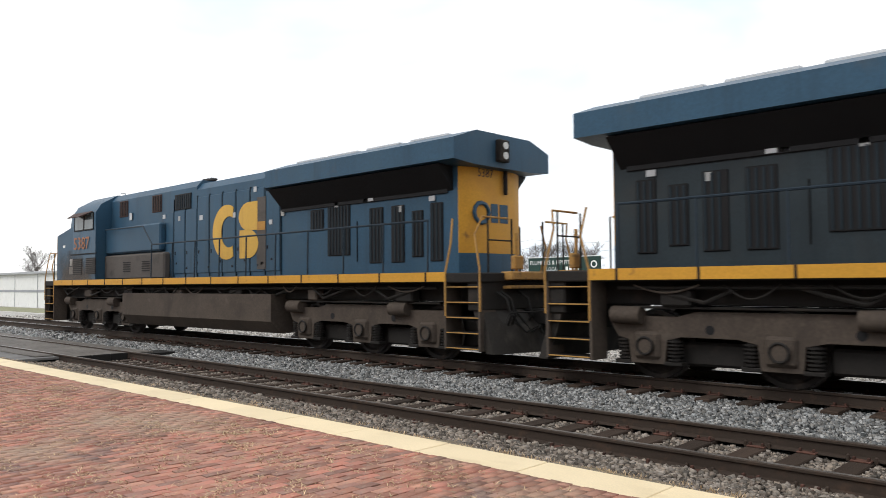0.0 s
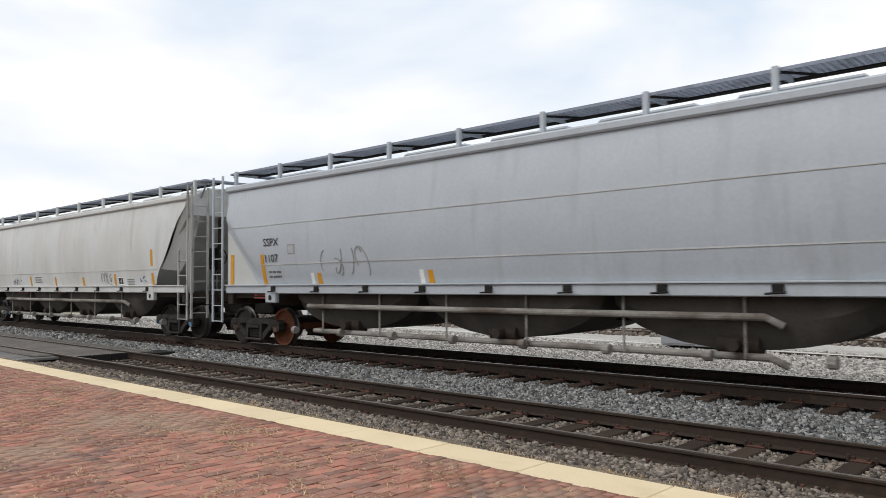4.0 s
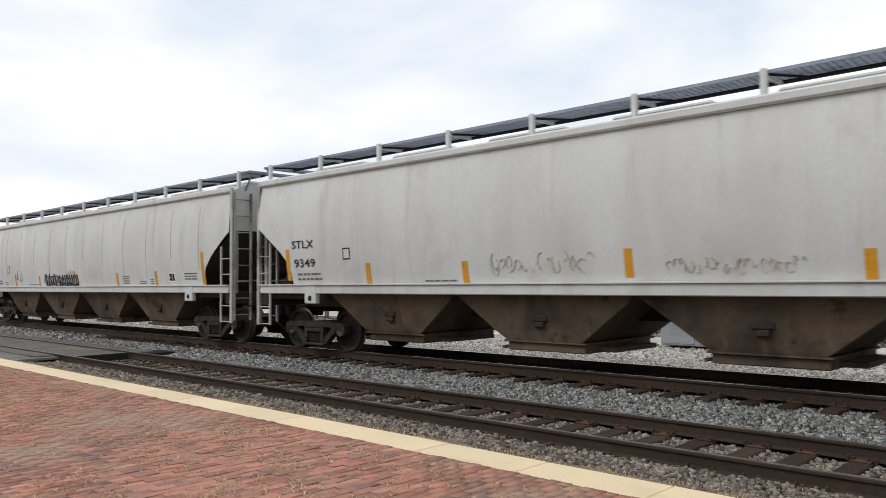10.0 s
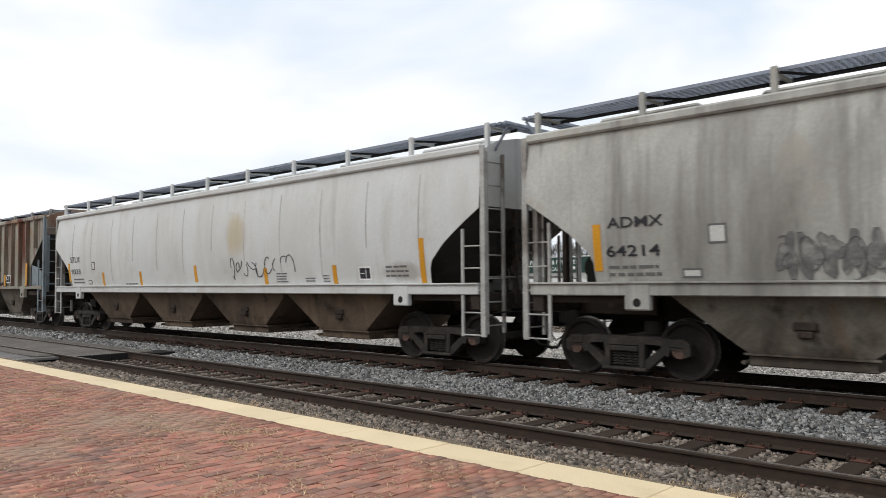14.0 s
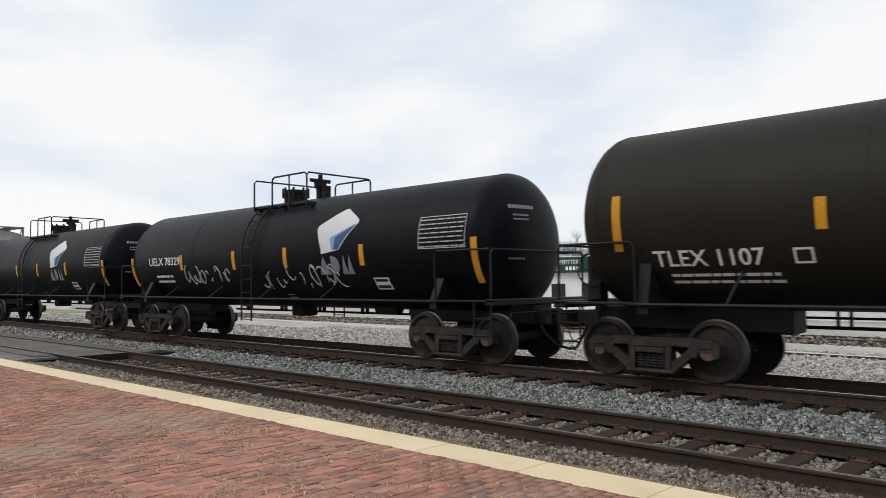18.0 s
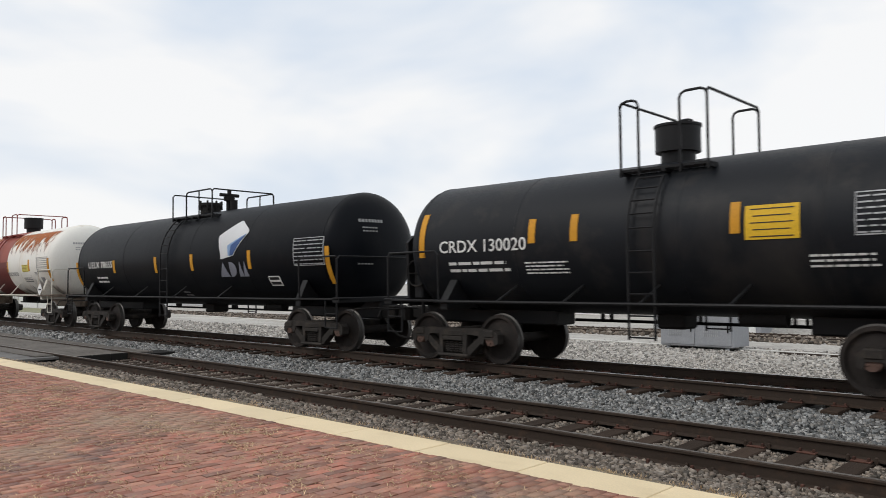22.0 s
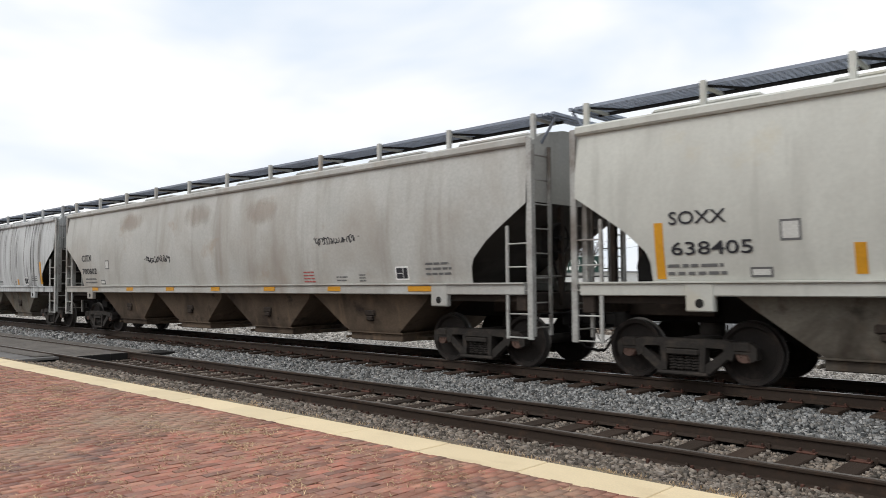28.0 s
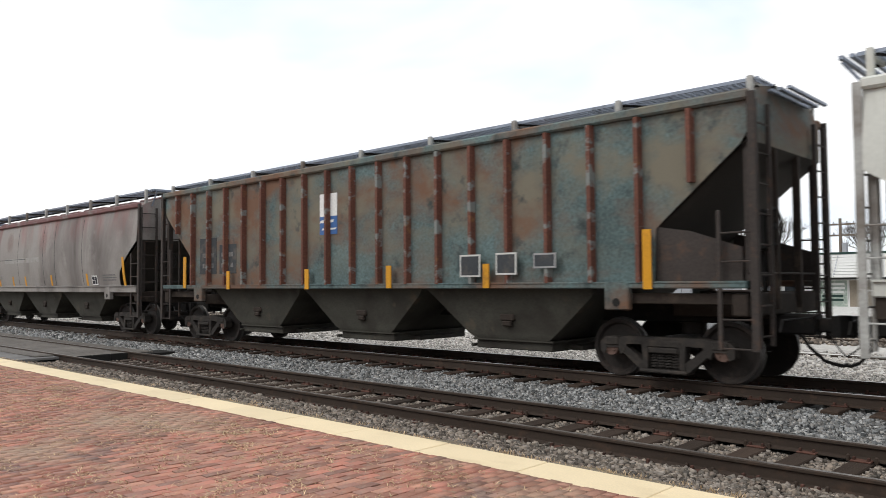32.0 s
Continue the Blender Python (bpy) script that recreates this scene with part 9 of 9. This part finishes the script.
words(c, 'HYDROCHLORIC ACID', 2.66, 1.83, 1.10, 0.09, K)
bars(c, 3.84, 4.95, 1.88, 2.52, 8, K)
panel(c, 2.72, 3.05, 1.52, 1.72, K, K)
bars(c, -5.43, -3.72, 1.76, 1.95, 2, K)
bars(c, -2.47, -2.18, 1.53, 1.77, 4, K)
bars(c, 1.52, 2.05, 1.62, 1.73, 3, K)
bars(c, 3.82, 4.14, 1.51, 1.76, 5, K)
diamond(c, 4.62, 1.46, 0.23)
c = SIDE[18]
words(c, 'RCRX 2097', -5.39, 2.07, 1.78, 0.25, K)
mark(c, -5.90, 1.68, 2.41)
mark(c, -3.20, 2.01, 2.44)
mark(c, -1.87, 2.01, 2.44)
mark(c, 1.40, 2.01, 2.44)
mark(c, 2.82, 2.02, 2.45)
placard(c, 1.62, 2.35, 2.08, 2.41, Y)
words(c, 'HYDROCHLORIC ACID', 3.01, 1.92, 1.25, 0.13, K)
panel(c, 3.86, 4.24, 1.61, 1.86, K, K)
bars(c, 4.40, 4.88, 1.96, 2.62, 8, K)
bars(c, -5.32, -3.76, 1.74, 1.97, 2, K)
bars(c, -2.90, -2.22, 1.44, 2.10, 8, G)
bars(c, 1.55, 2.44, 1.70, 1.89, 3, K)
bars(c, 3.00, 3.41, 1.69, 1.88, 4, K)
c = SIDE[19]
words(c, 'ADMX', -8.52, 2.39, 0.97, 0.17, K)
words(c, '64493', -8.46, 1.95, 0.92, 0.17, K)
mark(c, 2.75, 1.57, 1.94)
mark(c, 6.13, 1.58, 1.79)
mark(c, 8.62, 1.59, 2.42)
panel(c, 6.86, 7.24, 1.58, 1.85, K, W)
bars(c, 7.64, 8.23, 1.70, 1.91, 3, K)
bars(c, 3.90, 4.29, 1.59, 1.76, 3, K)
bars(c, 5.75, 5.95, 1.57, 1.74, 2, K)
c = SIDE[20]
words(c, 'CITX', -8.62, 2.32, 0.78, 0.21, K)
words(c, '700602', -8.62, 1.90, 1.13, 0.19, K)
panel(c, 6.72, 7.09, 1.58, 1.85, K, W)
bars(c, 7.57, 8.24, 1.65, 1.94, 3, K)
bars(c, 3.69, 4.10, 1.54, 1.82, 4, R)
bars(c, 4.85, 5.23, 1.56, 1.70, 2, K)
bars(c, 5.60, 5.81, 1.55, 1.73, 3, K)
sill_mark(c, -8.03, -7.32)
sill_mark(c, -5.24, -4.80)
sill_mark(c, -2.71, -2.26)
sill_mark(c, -0.25, 0.16)
sill_mark(c, 2.18, 2.63)
sill_mark(c, 4.63, 5.06)
sill_mark(c, 7.13, 8.03)
scrawl(c, -4.05, -2.51, 2.13, 2.37, K, 21)
scrawl(c, 4.14, 5.69, 2.35, 2.55, K, 22)
c = SIDE[21]
words(c, 'SOXX', -8.39, 2.33, 0.85, 0.19, K)
words(c, '638405', -8.37, 1.89, 1.18, 0.19, K)
mark(c, -8.56, 1.55, 2.37)
mark(c, -5.88, 1.59, 1.98)
mark(c, -2.64, 1.54, 1.94)
mark(c, 0.03, 1.55, 1.98)
mark(c, 2.64, 1.55, 1.96)
mark(c, 6.01, 1.57, 1.99)
mark(c, 8.63, 1.58, 2.47)
panel(c, 6.73, 7.10, 1.60, 1.86, K, W)
bars(c, 7.60, 8.25, 1.67, 1.97, 3, K)
bars(c, 3.75, 4.20, 1.55, 1.91, 5, K)
bars(c, 4.92, 5.26, 1.56, 1.78, 3, K)
bars(c, 5.60, 5.82, 1.56, 1.74, 2, K)
stain(c, 4.26, 5.61, 2.71, 3.62, YS)
stain(c, 1.45, 2.17, 3.02, 3.65, YS)
stain(c, 8.62, 8.90, 3.12, 3.79, YS)
bars(c, -4.01, -2.67, 1.52, 1.60, 1, K)
c = SIDE[22]
words(c, 'CEFX', -6.58, 2.35, 0.81, 0.18, K)
words(c, '10386', -6.56, 1.91, 0.91, 0.18, K)
mark(c, -4.35, 1.47, 1.92)
mark(c, -2.73, 1.49, 1.90)
mark(c, -1.34, 1.51, 1.89)
mark(c, 1.34, 1.53, 1.91)
mark(c, 4.52, 1.52, 1.92)
mark(c, 7.33, 1.49, 2.40)
panel(c, 4.91, 5.33, 1.54, 1.85, K, W)
bars(c, 5.76, 6.82, 1.66, 1.90, 3, K)
stain(c, 0.19, 1.09, 2.58, 3.74, PS)
stain(c, -6.80, -5.31, 2.94, 3.99, PS)
stain(c, -3.48, -2.54, 2.78, 3.75, PS)
for x in (-6.2, -2.05, 0.62, 1.75, 4.2):
    sheet(c, x - 0.012, x + 0.012, 1.56, 3.75, DK, 'weld_line', 0.003)
sheet(c, -5.0, -1.2, 2.55, 2.57, K, 'paint_edge')
sheet(c, -3.6, 0.2, 2.42, 2.60, WB2, 'faded_patch', 0.003)
scrawl(c, -5.6, -4.0, 1.75, 1.98, G, 24)
c = SIDE[23]
mark(c, -7.00, 1.43, 2.28)
mark(c, -4.78, 1.40, 1.86)
mark(c, -1.49, 1.40, 1.85)
mark(c, 1.21, 1.42, 1.87)
mark(c, 3.74, 1.42, 1.85)
mark(c, 6.86, 1.40, 2.29)
panel(c, 3.13, 3.61, 1.62, 2.02, DK, WB)
panel(c, 3.97, 4.42, 1.65, 2.03, DK, WB)
panel(c, 4.78, 5.23, 1.75, 2.00, DK, G)
flat_side = (c[0], lambda z: 1.464)
placard(flat_side, -1.16, -0.56, 3.00, 3.50, W)
placard(flat_side, -1.16, -0.56, 2.60, 3.00, BL)
sheet(flat_side, -1.16, -0.70, 2.86, 2.92, W, 'placard_line', 0.010, skew=0.04)
sheet(flat_side, -1.10, -0.62, 2.70, 2.74, W, 'placard_line', 0.010, skew=0.05)
sheet(flat_side, -6.4, -5.55, 1.80, 2.75, DK, 'painted_patch', 0.004)
sheet(flat_side, -5.4, -4.6, 1.80, 2.55, DK, 'painted_patch', 0.004)
bars(flat_side, -6.25, -5.65, 1.9, 2.45, 2, DG)
bars(flat_side, -5.3, -4.7, 1.9, 2.45, 2, DG)

# small stencilled squares and weight lines that the grain hoppers share
for k in (6, 9, 10, 19, 20, 21):
    if k != 9:
        panel(SIDE[k], -6.83, -6.56, 2.04, 2.32, WB, FAINT)
    bars(SIDE[k], -8.45, -7.55, 1.58, 1.80, 2, K)
    panel(SIDE[k], -7.25, -6.95, 1.56, 1.70, WB, FAINT)
bars(SIDE[7], -8.45, -7.55, 1.58, 1.80, 2, K)
scrawl(SIDE[7], -2.70, -0.60, 1.62, 2.02, SMUDGE, 41)
scrawl(SIDE[7], 0.60, 2.60, 1.60, 1.86, SMUDGE, 42)
for k, x0_, x1_, z0_, z1_ in ((6, -1.0, 0.4, 1.52, 2.1), (9, 7.2, 8.6, 1.5, 2.0), (20, 1.2, 2.9, 2.9, 3.7), (20, -1.9, -0.2, 3.0, 3.75), (20, -6.0, -4.2, 3.1, 3.8)):
    stain(SIDE[k], x0_, x1_, z0_, z1_, BS)
for k, e_ in ((14, 6.05), (17, 6.35), (18, 5.95)):
    for x0_, x1_, z1_ in ((-e_, -e_ + 2.7, 1.95), (e_ - 2.7, e_, 1.95), (-e_ + 2.4, e_ - 2.4, 1.55)):
        stain(SIDE[k], x0_, x1_, 1.10, z1_, GS)


# ---------------------------------------------------------------- what moves
def motions():
    for car, s0 in CARS:
        walk(car, [(t, pose(s0 - PACE * t, TRACK_B, RAIL_B)) for t in (0.0, 8.0, 16.0, 24.0, 32.0)])
    for w, r, dx, z, s in ROLLING:
        t0, t1 = max(0.0, (s + 1.0) / PACE), min(32.0, (s + 46.0) / PACE)
        if t1 <= t0:
            t0, t1 = (0.0, 0.1) if t1 < 0.1 else (31.9, 32.0)
        steps = max(2, int((t1 - t0) / 0.05))
        times = sorted({round(0.0, 4), 32.0} | {round(t0 + (t1 - t0) * k / steps, 4) for k in range(steps + 1)})
        rows = []
        for t in times:
            a = math.degrees(PACE * (min(max(t, t0), t1) - t0) / r)
            rows.append((t, pose(dx, 0, r, 0, -a, 0)))
        walk(w, rows)


motions()
